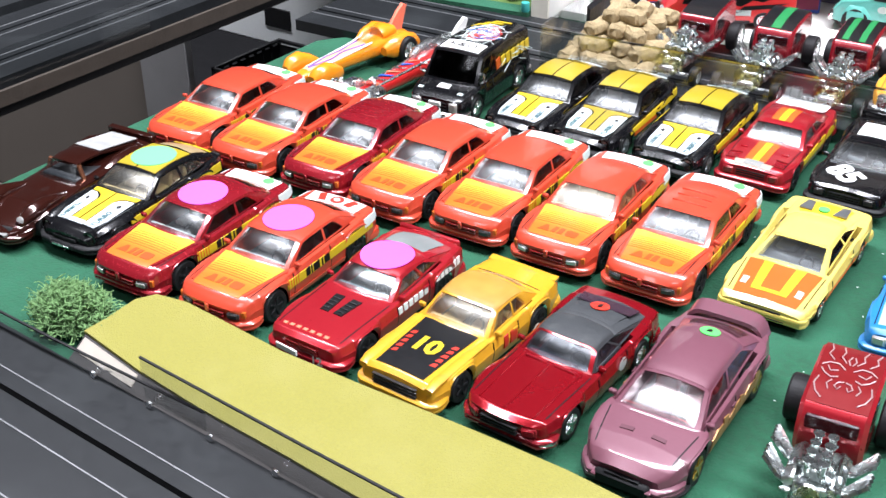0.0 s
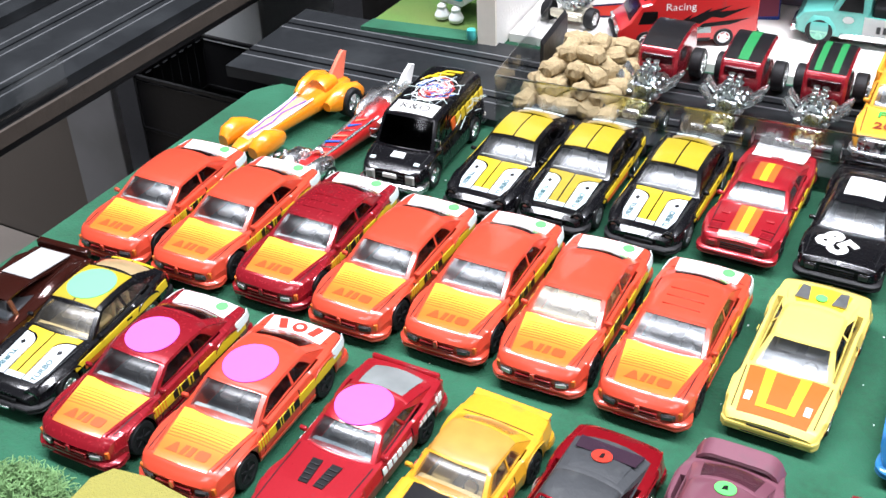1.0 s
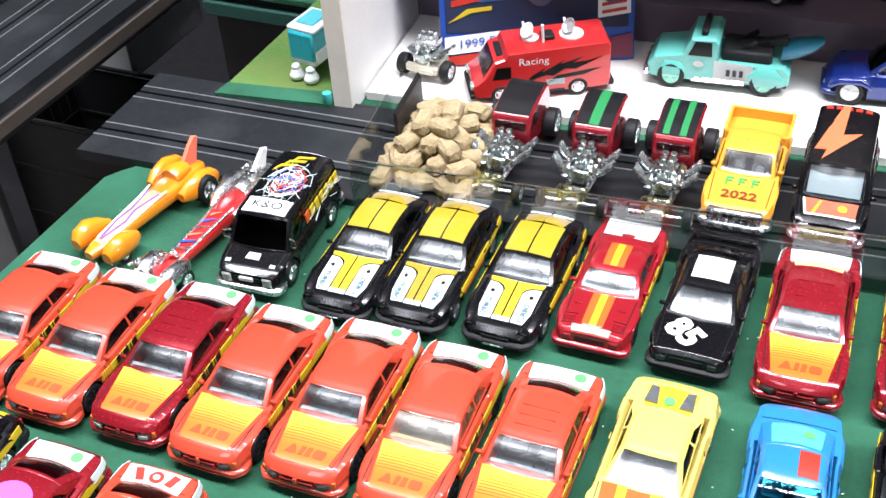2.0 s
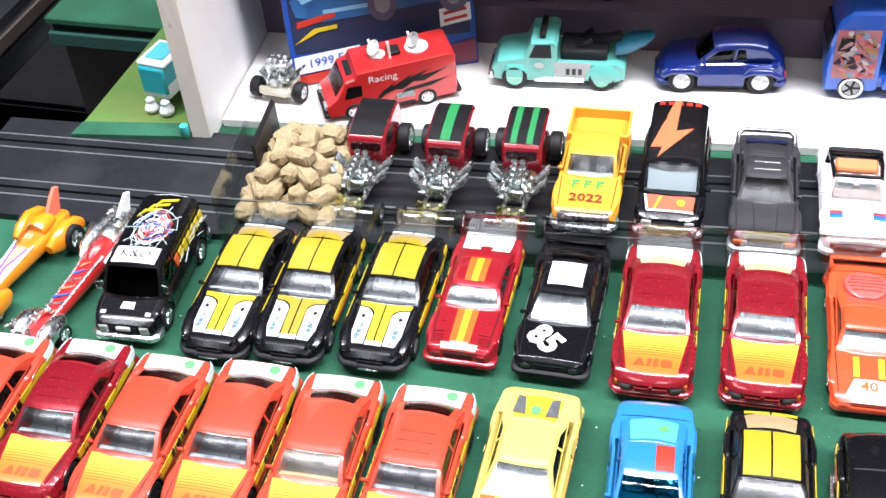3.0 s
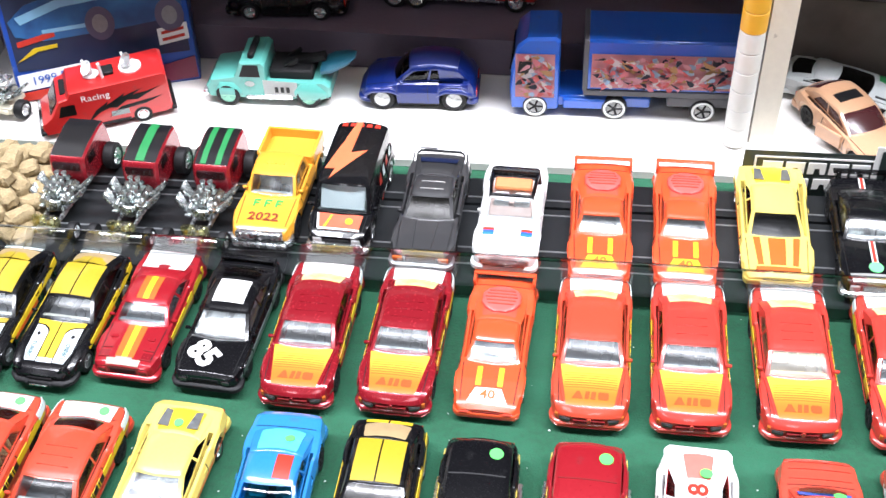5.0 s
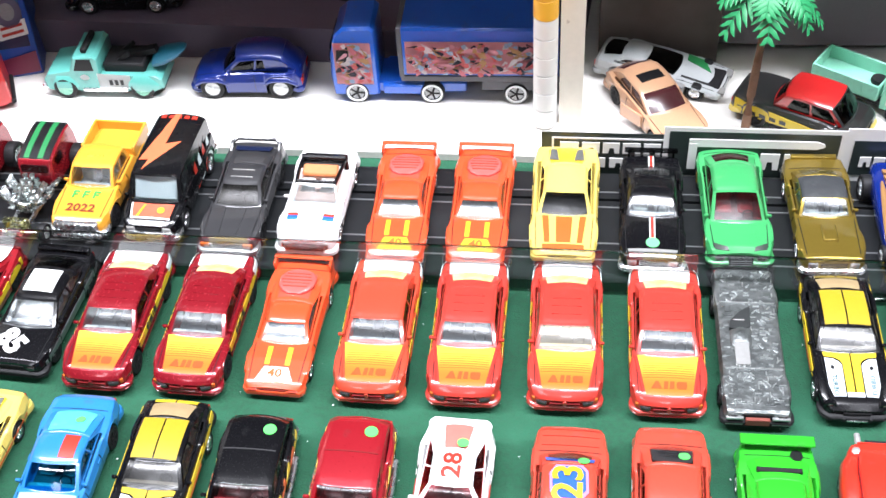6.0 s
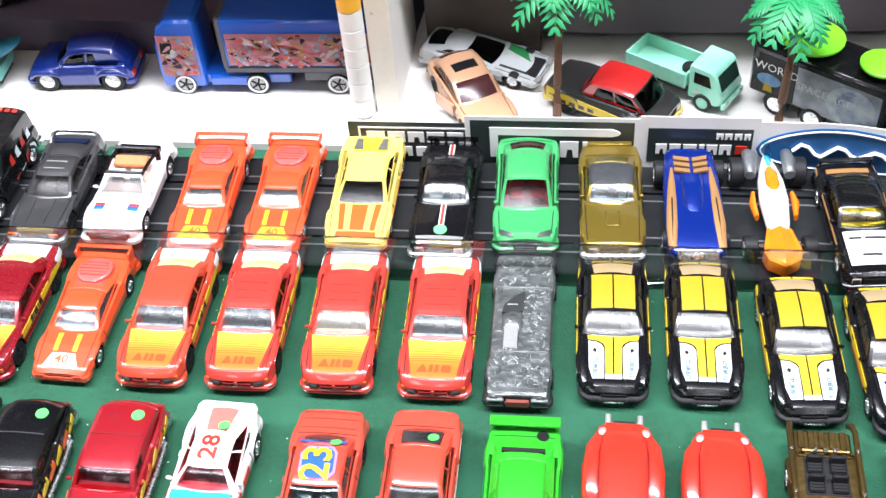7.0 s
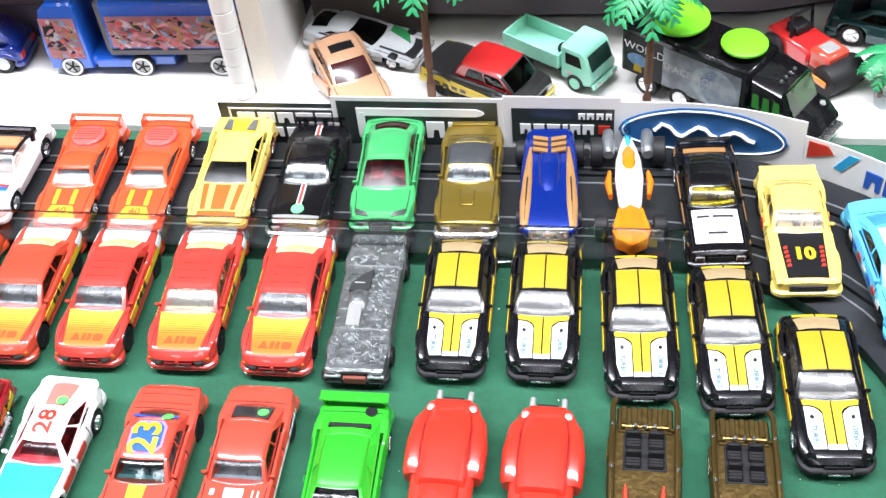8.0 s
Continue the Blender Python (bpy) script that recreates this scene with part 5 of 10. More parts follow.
def spider_van():
    c, r = van("black die-cast van with web print and white roof label", BLK)
    y0 = c.y(0.33)
    part("label_sticker", patch(c.roof_z, y0 - 1.5, y0 + 7.5, (-9.5, 9.5), (-9.5, 9.5), 0.3), PAPER, r, "white paper label")
    part("lettering", words_on(c.roof_z, "K&O", 0, y0 + 3.2, 6.4, 0, 0.5), D_BLK, r, "hand-lettered label")
    rng = random.Random(5)
    cx, cy = 1.0, c.y(0.62)
    for ring in range(1, 5):
        pts = []
        for k in range(13):
            a = 2 * math.pi * k / 12
            rr = ring * 2.6 * (0.86 if k % 2 else 1.0) * rng.uniform(0.75, 1.2)
            x, y = max(-11.6, min(11.6, cx + rr * math.cos(a))), min(c.y(0.96), cy + rr * math.sin(a) * 1.25)
            pts.append((x, y, c.roof_z(x, y) + 0.35))
        part("web_line", tube(pts, 0.15, 4), D_PALE, r)
    for k in range(10):
        a = 2 * math.pi * k / 10
        pts = []
        for q in range(4):
            x, y = max(-11.6, min(11.6, cx + 4 * q * math.cos(a))), min(c.y(0.96), cy + 5 * q * math.sin(a))
            pts.append((x, y, c.roof_z(x, y) + 0.35))
        part("web_line", tube(pts, 0.15, 4), D_PALE, r)
    for k in range(60):
        a0, r0 = rng.uniform(0, 6.28), rng.uniform(2, 9)
        pts = []
        for q in range(5):
            x, y = max(-11.4, min(11.4, cx + r0 * math.cos(a0) + rng.uniform(-1.5, 1.5))), max(c.y(0.45), min(c.y(0.95), cy + 1.2 * r0 * math.sin(a0) + rng.uniform(-1.5, 1.5)))
            pts.append((x, y, c.roof_z(x, y) + 0.5))
            a0 += rng.uniform(0.15, 0.5)
        part("web_line", tube(pts, rng.uniform(0.14, 0.26), 4), rng.choice((D_PALE, D_PALE, D_RED, D_BLUE, D_WHITE)), r)
    for k in range(3):
        x = -9 + 2.6 * k
        y = c.y(0.72) + 3.4 * k
        part("flame_mark", shape_on(c.roof_z, [(x, y), (x + 3, y + 3.5), (x + 9, y + 4.5), (x + 9.4, y + 6.2), (x + 2, y + 5.0)], 0.45), D_YEL, r)
    for x, y, m in ((0, 0.58, D_RED), (3, 0.70, D_RED), (-2, 0.64, D_BLUE)):
        yy = c.y(y)
        part("web_blot", shape_on(c.roof_z, [(x - 2.2, yy - 0.6), (x + 0.4, yy - 2.2), (x + 2.4, yy + 0.6), (x + 0.8, yy + 0.4), (x - 0.4, yy + 2.6), (x - 0.8, yy + 0.6)], 0.6), m, r)
    for sgn in (1, -1):
        for k in range(7):
            yy = c.y(0.46 + 0.07 * k)
            part("side_block", ([(sgn * (15.1 - 0.08 * z), yy + dy, z) for dy, z in ((0, 16.5), (3.4, 17.2), (3.2, 21.5), (-0.4, 20.8))] + [(sgn * (14.6 - 0.08 * z), yy + dy, z) for dy, z in ((0, 16.5), (3.4, 17.2), (3.2, 21.5), (-0.4, 20.8))],
                 [(0, 1, 2, 3), (7, 6, 5, 4), (0, 4, 5, 1), (1, 5, 6, 2), (2, 6, 7, 3), (3, 7, 4, 0)]), D_YEL if k > 0 else D_ORG, r)
        for k in range(12):
            yy, zz = c.y(rng.uniform(0.45, 0.9)), rng.uniform(13.5, 22)
            pts = [(sgn * (15.3 - 0.08 * (zz + q * dz)), yy + 3.0 * q, zz + q * dz) for dz in (rng.uniform(-1.6, 1.6),) for q in range(3)]
            part("web_line", tube(pts, 0.15, 4), D_PALE, r)
        part("mirror_arm", tube([(sgn * 13.0, c.y(0.24), 19.5), (sgn * 15.8, c.y(0.22), 20.0), (sgn * 15.8, c.y(0.22), 16.6), (sgn * 13.6, c.y(0.23), 16.0)], 0.4, 6), CHROME, r, "chrome mirror arm")
        part("hood_mark", patch(c.deck, c.y(0.06), c.y(0.085), sorted((sgn * 8.6, sgn * 10.8)), sorted((sgn * 8.6, sgn * 10.8)), 0.3, 3, 1), D_PALE, r)
    part("hood_plate", patch(c.deck, c.y(0.10), c.y(0.15), (-3.0, 3.0), (-2.6, 2.6), 0.3, 4, 2), D_WHITE, r, "small white hood plate")
    part("plate", box(-3, 3, c.y(0) - 0.8, c.y(0.0) + 0.5, 8.6, 10.4, 0.2), D_WHITE, r)
    return r


def bolt_van():
    c, r = van("black die-cast van with an orange lightning bolt on its roof", BLK, GLASS_BRIGHT, SEAT_PALE)
    f = lambda pts: [(x, c.y(s)) for x, s in pts]
    part("bolt", shape_on(c.roof_z, f([(-2.6, 0.95), (-10.4, 0.43), (-5.6, 0.43), (-7.0, 0.33), (6.6, 0.64), (-0.6, 0.60), (0.2, 0.95)]), 0.45), surface("salmon_bolt_print", (0.72, 0.15, 0.06), 0.45, 0, 0.1), r, "orange lightning bolt")
    for k in range(5):
        x = -9.5 + 3.9 * k
        part("rear_mark", shape_on(c.roof_z, [(x, c.y(0.90)), (x + 2.8, c.y(0.90)), (x + 2.6, c.y(0.935)), (x + 0.2, c.y(0.935))], 0.35), D_RED, r)
    D = c.deck
    # white block added under the pane, standing in for the glare on it
    ya, yb = c.y(c.gh[0]) + 1.8, c.y(c.gh[1]) + 0.8
    part("window_liner", prism([(ya, D(0, ya) + 0.2), (yb, c.H - 2.4), (yb + 3, c.H - 2.4), (yb + 3, D(0, ya) + 0.2)], 10.2, 0.4), PLASTIC_WHITE, r, "white block added for the windshield glare")
    part("hood_sticker", patch(D, c.y(0.045), c.y(0.18), (-8.6, 9.6), (-10.4, 10.2), 0.3), surface("salmon_sticker", (0.64, 0.10, 0.045), 0.5, 0, 0.1), r, "orange hood sticker")
    part("sticker_edge", patch(D, c.y(0.045), c.y(0.058), (-9.0, 10.0), (-9.0, 10.0), 0.4, 6, 1), D_WHITE, r)
    part("sticker_edge", patch(D, c.y(0.05), c.y(0.18), (-9.4, -8.4), (-11.0, -10.2), 0.4, 1, 6), D_WHITE, r)
    part("sticker_mark", disc_on(D, 4.5, c.y(0.12), 1.8, 0.5, 12), D_YEL, r)
    part("sticker_mark", shape_on(D, f([(-6.8, 0.06), (-4.4, 0.165), (-3.4, 0.165), (-5.6, 0.06)]), 0.5), D_YEL, r)
    part("front_bar", box(-12.5, 12.5, c.y(0) - 2.0, c.y(0) + 0.4, 5.0, 8.6, 0.8), CHROME, r)
    for sgn in (1, -1):
        for k in range(4):
            yy = c.y(0.5 + 0.1 * k)
            part("side_mark", [([(sgn * x_, yy + dy, z) for x_, dy, z in ((14.0, 0, 6), (14.0, 5, 7), (13.2, 4, 20), (13.2, 1, 18))]), [(0, 1, 2, 3)]], D_PALE if k % 2 else D_RED, r)
    return r


def racer_10(label, paint_, roof_mat=None):
    c, r = sedan("toy_stock_car", label, paint=paint_, roof=roof_mat, seats=SEAT_TAN, glass=GLASS_AMBER, rim=CHASSIS, lamps=paint_, bumper=paint_, **{**MUSCLE, "L": 69, "gh": (0.415, 0.525, 0.725, 0.82), "W": 28.5, "H": 19.5, "inset": 2.0, "roofw": 0.72, "sail": 0.55})
    D = c.deck
    y0, y1 = c.y(0.03), c.y(0.40)
    part("hood_print", patch(D, y0, y1, (-8.4, 8.4), (-9.6, 9.6), 0.16), D_BLK, r, "black hood panel")
    for dx in (-0.25, 0.25):
        part("lettering", words_on(D, "10", dx, y0 + 13.0, 9.8, 0, 0.32 + 0.02 * dx, 0.95), D_YEL, r, "yellow race number")
    part("grille", merge(*[box(-7.8, 7.8, c.y(0) - 0.9, c.y(0) + 0.8, 5.6 + 1.1 * k, 6.3 + 1.1 * k, 0.2) for k in range(4)]), LENS_DARK, r, "dark chrome grille")
    for sgn in (1, -1):
        for k in range(5):
            y = y0 + 6.0 + 2.5 * k
            x = sgn * (7.0 + 0.12 * k)
            part("side_mark", shape_on(D, [(x - 1.0, y), (x + 1.0, y + 0.3), (x + 0.9, y + 1.9), (x - 0.5, y + 1.6)], 0.3), D_RED, r)
        part("fender_ridge", loft([(c.y(0.0), sgn * 11.6, 10.2, 1.4, 0.9), (c.y(0.05), sgn * 11.7, 11.2, 1.8, 0.9), (c.y(0.40), sgn * 12.0, 11.9, 1.6, 0.7)], 10, 0.7), paint_, r, "raised fender edge")
        part("side_number", side_strip(c, sgn, 0.50, 0.53, (6.4, 6.4), (10.6, 10.8), 0.3, 2), D_RED, r)
        part("side_number", side_strip(c, sgn, 0.55, 0.60, (6.4, 6.4), (10.6, 10.8), 0.3, 2), D_RED, r)
    part("tail_lip", slab(10, 2, lambda u, v: (25.0 * (u - 0.5), c.y(0.955) + 2.6 * v, 13.7 + 0.3 * v), lambda u, v: (24.4 * (u - 0.5), c.y(0.955) + 2.6 * v, 12.6)), paint_, r)
    return r


def mustang_red(label):
    c, r = sedan("toy_muscle_car", label, paint=paint("candy_red", (0.34, 0.008, 0.016), 0.55, 0.2), roof=ROOF_MATT, rear_glass=ROOF_MATT, glass=clear("slate_window", (0.62, 0.68, 0.74), 0.3, 0.05), seats=SEAT_DARK, bumper=BURG, lamps=BURG, housing=BURG, sail_roof=True, **{**FAST, "L": 67, "W": 29, "H": 18.6, "gh": (0.40, 0.49, 0.64, 0.90), "roofw": 0.68, "inset": 2.6})
    D = c.deck
    A = c.A
    for sgn in (1, -1):
        part("cowl_vent", box(*sorted((sgn * 1.2, sgn * 8.2)), c.y(0.355), c.y(0.368), D(4, c.y(0.36)) - 0.4, D(0, c.y(0.36)) + 0.35, 0.15), BURG, r)
        part("door_badge", on_side(plate(ellipse(c.y(0.60), 9.6, 2.2, 2.2, 20), 0.4), sgn, c.W / 2, 0, 0, 0.2), D_PALE, r, "round pale door badge")
        part("hood_crease", tube([(sgn * 8.6, c.y(0.03), D(8.6, c.y(0.03)) + 0.05), (sgn * 9.6, c.y(0.38), D(9.6, c.y(0.38)) + 0.05)], 0.4, 6), A, r)
    part("hood_ridge", tube([(0, c.y(0.03), D(0, c.y(0.03)) + 0.05), (0, c.y(0.36), D(0, c.y(0.36)) + 0.05)], 0.4, 6), A, r)
    part("bumper_bar", sweep(nose_path(c, 0.05, 4.2, 0.8), [(-0.4, 0), (1.0, 0.2), (1.2, 0.8), (0.9, 1.4), (-0.4, 1.5)]), CHROME, r, "thin chrome bumper")
    rs = lambda x, y: float(np.interp(y, [c.y(0.64), c.y(0.90)], [c.roof_z(0, c.y(0.64)), D(0, c.y(0.90))]))
    part("rear_band", patch(rs, c.y(0.80), c.y(0.885), (-9.0, 9.0), (-9.6, 9.6), 0.5, 4, 3), surface("dark_violet_window", (0.035, 0.018, 0.03), 0.25, 0, 0.4), r, "dark violet rear window")
    part("round_sticker", disc_on(rs, -0.6, c.y(0.79), 3.0, 0.8), D_RED, r, "round red sticker")
    part("sticker_mark", shape_on(rs, [(-1.0, c.y(0.79) - 1.2), (0.2, c.y(0.79) - 0.8), (-0.2, c.y(0.79) + 1.4), (-1.0, c.y(0.79) + 0.8)], 1.0), D_BLK, r)
    bow_nose(c, r, 4.5)
    return r


def evo():
    c, r = sedan("toy_saloon", "matte mauve die-cast saloon with rear wing and gold wheels", paint=PURP, seats=SEAT_RED, glass=clear("pink_grey_window", (0.80, 0.74, 0.76), 0.22, 0.06), rim=GOLD, lamps=PURP, mirrors=True,
                 **{**SALOON, "L": 71.5, "W": 29.5, "H": 22.0, "rcrown": 1.9, "crown": 1.5, "gh": (0.245, 0.415, 0.76, 0.90), "roofw": 0.66, "inset": 2.4, "axles": (0.185, 0.80), "r": 5.6,
                    "top": ((0, 8.6), (0.03, 10.2), (0.1, 11.6), (0.25, 13.0), (0.5, 13.4), (0.8, 14.6), (0.97, 14.8), (1, 12.4)), "plan": ((0, 0.66), (0.02, 0.80), (0.07, 0.93), (0.18, 1.0), (0.85, 1.0), (0.96, 0.93), (1, 0.82))})
    D = c.deck
    yw = c.y(0.955)
    part("wing", slab(16, 4, lambda u, v: (25.0 * (u - 0.5), yw - 2.6 + 5.6 * v, 13.0 + 5.4 * (1 - abs(2 * u - 1) ** 7) + 0.9 * v), lambda u, v: (23.4 * (u - 0.5), yw - 2.4 + 5.2 * v, 12.0 + 5.0 * (1 - abs(2 * u - 1) ** 7) + 0.9 * v)), PURP, r, "mauve rear wing")
    part("round_sticker", disc_on(c.roof_z, 0.6, c.y(0.725), 2.9, 0.35), D_DOT, r, "round green sticker")
    part("sticker_mark", shape_on(c.roof_z, [(-0.2, c.y(0.725) - 1.0), (1.4, c.y(0.725) - 0.6), (1.0, c.y(0.725) + 1.2), (0.0, c.y(0.725) + 0.8)], 0.5), D_BLK, r)
    for sgn in (1, -1):
        xs = sorted((sgn * 2.6, sgn * 6.4))
        part("hood_vent", patch(D, c.y(0.125), c.y(0.143), xs, xs, 0.3, 3, 1), surface("dark_mauve", (0.10, 0.03, 0.045), 0.5), r)
        part("lamp_slit", loft([(c.y(0.015), sgn * 7.6, 8.2, 2.4, 0.5), (c.y(0.05), sgn * 10.2, 9.4, 2.4, 0.8), (c.y(0.10), sgn * 12.2, 10.4, 1.0, 0.5)], 10), LENS_DARK, r, "narrow dark headlight")
        for k in range(9):
            s0 = 0.30 + 0.055 * k
            part("side_print", side_strip(c, sgn, s0, s0 + 0.05, (4.6 + 0.5 * (k % 2), 5.4), (9.0 + 1.2 * (k % 3), 10.6 - 0.7 * (k % 2)), 0.3, 3), D_GOLD, r)
    part("nose_opening", box(-7.6, 7.6, c.y(0) - 1.3, c.y(0) + 0.6, 3.6, 7.4, 0.8), CHASSIS, r, "dark nose opening")
    part("nose_bar", box(-8.4, 8.4, c.y(0) - 1.7, c.y(0) + 0.6, 5.2, 6.0, 0.3), PURP, r)
    part("splitter", sweep(nose_path(c, 0.09, 2.8, 0.4), [(-1, 0), (1.6, 0), (1.6, 0.8), (-1, 1.0)]), CHASSIS, r, "dark front splitter")
    bow_nose(c, r, 5.0)
    return r


def number_12():
    c, r = sedan("toy_fastback", "metallic red die-cast fastback with a large round pink sticker", paint=MRED, seats=SEAT_GREY, rim=CHASSIS, lamps=MRED, rear_glass=surface("pale_rear_window", (0.17, 0.185, 0.18), 0.5, 0, 0.1, 0.3, 150), glass=GLASS_BRIGHT, housing=MRED, slots=D_WINE, **{**FAST, "L": 69, "gh": (0.41, 0.53, 0.73, 0.93), "roofw": 0.70, "inset": 2.2, "sail": 0.6})
    D = c.deck
    for sgn in (1, -1):
        part("hood_vent", shape_on(D, [(sgn * 1.0, c.y(0.20)), (sgn * 1.6, c.y(0.335)), (sgn * 5.0, c.y(0.335)), (sgn * 4.0, c.y(0.20))], 0.35), D_BLK, r, "dark hood vent")
        for k in range(6):
            part("side_block", side_strip(c, sgn, 0.42 + 0.04 * k, 0.45 + 0.04 * k, (8.4, 8.4), (10.6, 10.6), 0.2, 2), D_PALE, r)
            part("side_block", side_strip(c, sgn, 0.72 + 0.036 * k, 0.748 + 0.036 * k, (9.6, 9.6), (12.2, 12.2), 0.2, 2), D_WHITE, r)
    part("round_sticker", disc_on(c.roof_z, 0, c.y(0.63), 8.8, 0.45), D_PINK, r, "large round pink sticker")
    v = letters("12", 4.0)
    part("lettering", ([(x * 1.0 + 6.5, c.y(0) - 1.15, 6.2 + y) for x, y, _ in v[0]], v[1]), D_WHITE, r)
    part("nose_mark", box(-9.5, -1.0, c.y(0) - 1.1, c.y(0) - 0.5, 5.2, 7.0, 0.1), D_WHITE, r)
    for k in range(7):
        x = -9.6 + 2.6 * k
        part("nose_block", patch(D, c.y(0.042), c.y(0.058), (x, x + 1.5), (x, x + 1.5), 0.25, 1, 1), D_CORAL, r)
    for sgn in (1, -1):
        for k in range(4):
            y = c.y(0.215 + 0.028 * k)
            part("vent_louvre", box(*sorted((sgn * 1.5, sgn * (4.0 + 0.2 * k))), y, y + 0.35, D(2, y), D(2, y) + 0.75, 0.1), GREY, r)
    part("tail_lip", box(-12.0, 12.0, c.y(0.965), c.y(0.99), 12, 15.6, 0.6), MRED, r)
    bow_nose(c, r, 1.6)
    return r


def red_striped():
    c, r = sedan("toy_coupe", "metallic red die-cast coupe with orange and yellow stripes", paint=MRED, glass=GLASS_BRIGHT, rear_glass=MRED, housing=MRED, seats=SEAT_GREY, rim=CHASSIS, lamps=BURG, **{**FAST, "W": 28.5, "L": 66, "gh": (0.345, 0.47, 0.69, 0.86), "roofw": 0.71, "inset": 2.0})
    D = c.deck
    for surf, ya, yb in ((D, c.y(0.06), c.y(0.325)), (c.roof_z, c.y(0.48), c.y(0.685))):
        for xa, xb, m in ((-4.2, -1.4, D_ORG), (-1.4, 1.2, D_YEL), (1.2, 3.8, D_ORG)):
            part("stripe", patch(surf, ya, yb, (xa, xb), (xa * 1.05, xb * 1.05), 0.18), m, r)
    rs = lambda x, y: float(np.interp(y, [c.y(0.69), c.y(0.86), c.y(1.0)], [c.H - 0.8, D(0, c.y(0.86)), D(0, c.y(0.86))]))
    part("rear_panel", patch(rs, c.y(0.79), c.y(0.965), (-9.8, 9.8), (-10.4, 10.4), 0.6), D_WHITE, r, "pale yellow tail panel")
    part("nose_panel", patch(D, c.y(0.005), c.y(0.05), (-7, 7), (-7.4, 7.4), 0.3, 4, 2), surface("dull_nose_panel", (0.36, 0.30, 0.24), 0.5), r, "pale nose panel")
    part("nose_badge", patch(D, c.y(0.012), c.y(0.06), (-3.4, 3.4), (-3.6, 3.6), 0.45, 4, 2), LENS_M, r, "silver nose badge")
    for sgn in (1, -1):
        xs, xt = sorted((sgn * 6.6, sgn * 11.4)), sorted((sgn * 6.8, sgn * 11.6))
        for ya, yb_ in ((0.055, 0.062), (0.128, 0.135)):
            part("cover_gap", patch(D, c.y(ya), c.y(yb_), xs, xt, 0.4, 3, 1), D_WINE, r)
        part("hood_vent", box(*sorted((sgn * 6.6, sgn * 9.6)), c.y(0.21), c.y(0.235), D(8, c.y(0.22)) - 0.3, D(8, c.y(0.22)) + 0.55, 0.2), c.A, r)
        part("side_print", side_strip(c, sgn, 0.3, 0.92, (7.0, 7.4), (9.4, 11.4)), D_YEL, r)
        part("headlight_cover", patch(D, c.y(0.06), c.y(0.11), (min(sgn * 7, sgn * 11), max(sgn * 7, sgn * 11)), (min(sgn * 7.2, sgn * 11.4), max(sgn * 7.2, sgn * 11.4)), 0.3, 3, 3), BURG, r)
    return r


def black_85():
    c, r = sedan("toy_coupe", "worn black die-cast coupe with white roof patch and hood number", paint=BLK, glass=GLASS_BRIGHT, rear_glass=GLASS_SIDE, seats=SEAT_GREY, rim=CHASSIS, lamps=LENS_DARK, housing=BLK, bumper=RUBBER, **{**FAST, "L": 67, "W": 29.5, "gh": (0.30, 0.48, 0.73, 0.88), "roofw": 0.70, "inset": 2.0})
    D = c.deck
    part("roof_patch", patch(c.roof_z, c.y(0.52), c.y(0.72), (-6.9, 6.9), (-6.9, 6.9), 0.25), D_WHITE, r, "white roof patch")
    cx, cy = -3.4, c.y(0.155)
    for dx, dy in ((-0.45, 0), (0.45, 0), (0, 0.4), (0, -0.4)):
        part("lettering", words_on(D, "85", cx + dx, cy + dy, 13.5, -38, 0.4 + 0.03 * dx + 0.02 * dy, 1.0), PAPER, r, "bold white race number")
    part("screen_edge", tube([(-11.6, c.y(0.30), D(11, c.y(0.30)) + 0.1), (0, c.y(0.30) - 2.0, D(0, c.y(0.30)) + 0.2), (11.6, c.y(0.30), D(11, c.y(0.30)) + 0.1)], 0.35, 6), DULL_METAL, r, "bare metal screen edge")
    for sgn in (1, -1):
        part("side_print", side_strip(c, sgn, 0.06, 0.95, (4.2, 4.4), (8.4, 9.4)), DULL_METAL, r, "grey worn lower side")
    yw = c.y(0.95)
    part("wing", merge(box(-12.5, 12.5, yw - 1.4, yw + 1.8, 16.2, 17.1, 0.3), box(-12.5, -11.4, yw - 1.4, yw + 1.6, 13, 16.6, 0.3), box(11.4, 12.5, yw - 1.4, yw + 1.6, 13, 16.6, 0.3)), BLK, r)
    return r


def blue_coupe():
    c, r = sedan("toy_coupe", "worn blue die-cast coupe with aqua windows and red roof square", paint=SKY, glass=GLASS_BLUE, seats=SEAT_PALE, rear_glass=surface("aqua_rear_window", (0.09, 0.50, 0.62), 0.2, 0, 0.5, 0.15, 200), rim=CHASSIS, lamps=LENS_M, **{**MUSCLE, "L": 72, "gh": (0.36, 0.50, 0.67, 0.86)})
    part("roof_square", patch(c.roof_z, c.y(0.51), c.y(0.66), (1.4, 7.6), (1.4, 7.6), 0.22), D_RED, r, "red square on the roof")
    part("hood_fade", patch(c.deck, c.y(0.05), c.y(0.34), (-10.5, 10.5), (-11.5, 11.5), 0.14), surface("pale_blue_fade", (0.35, 0.55, 0.72), 0.35, 0, 0.3, 0.2, 200), r, "faded pale blue hood")
    part("round_sticker", disc_on(lambda x, y: float(np.interp(y, [c.y(0.67), c.y(0.86)], [c.H - 0.6, c.deck(0, c.y(0.86))])), 3.5, c.y(0.79), 2.0, 0.7), D_DOT, r, "small round green sticker")
    return r


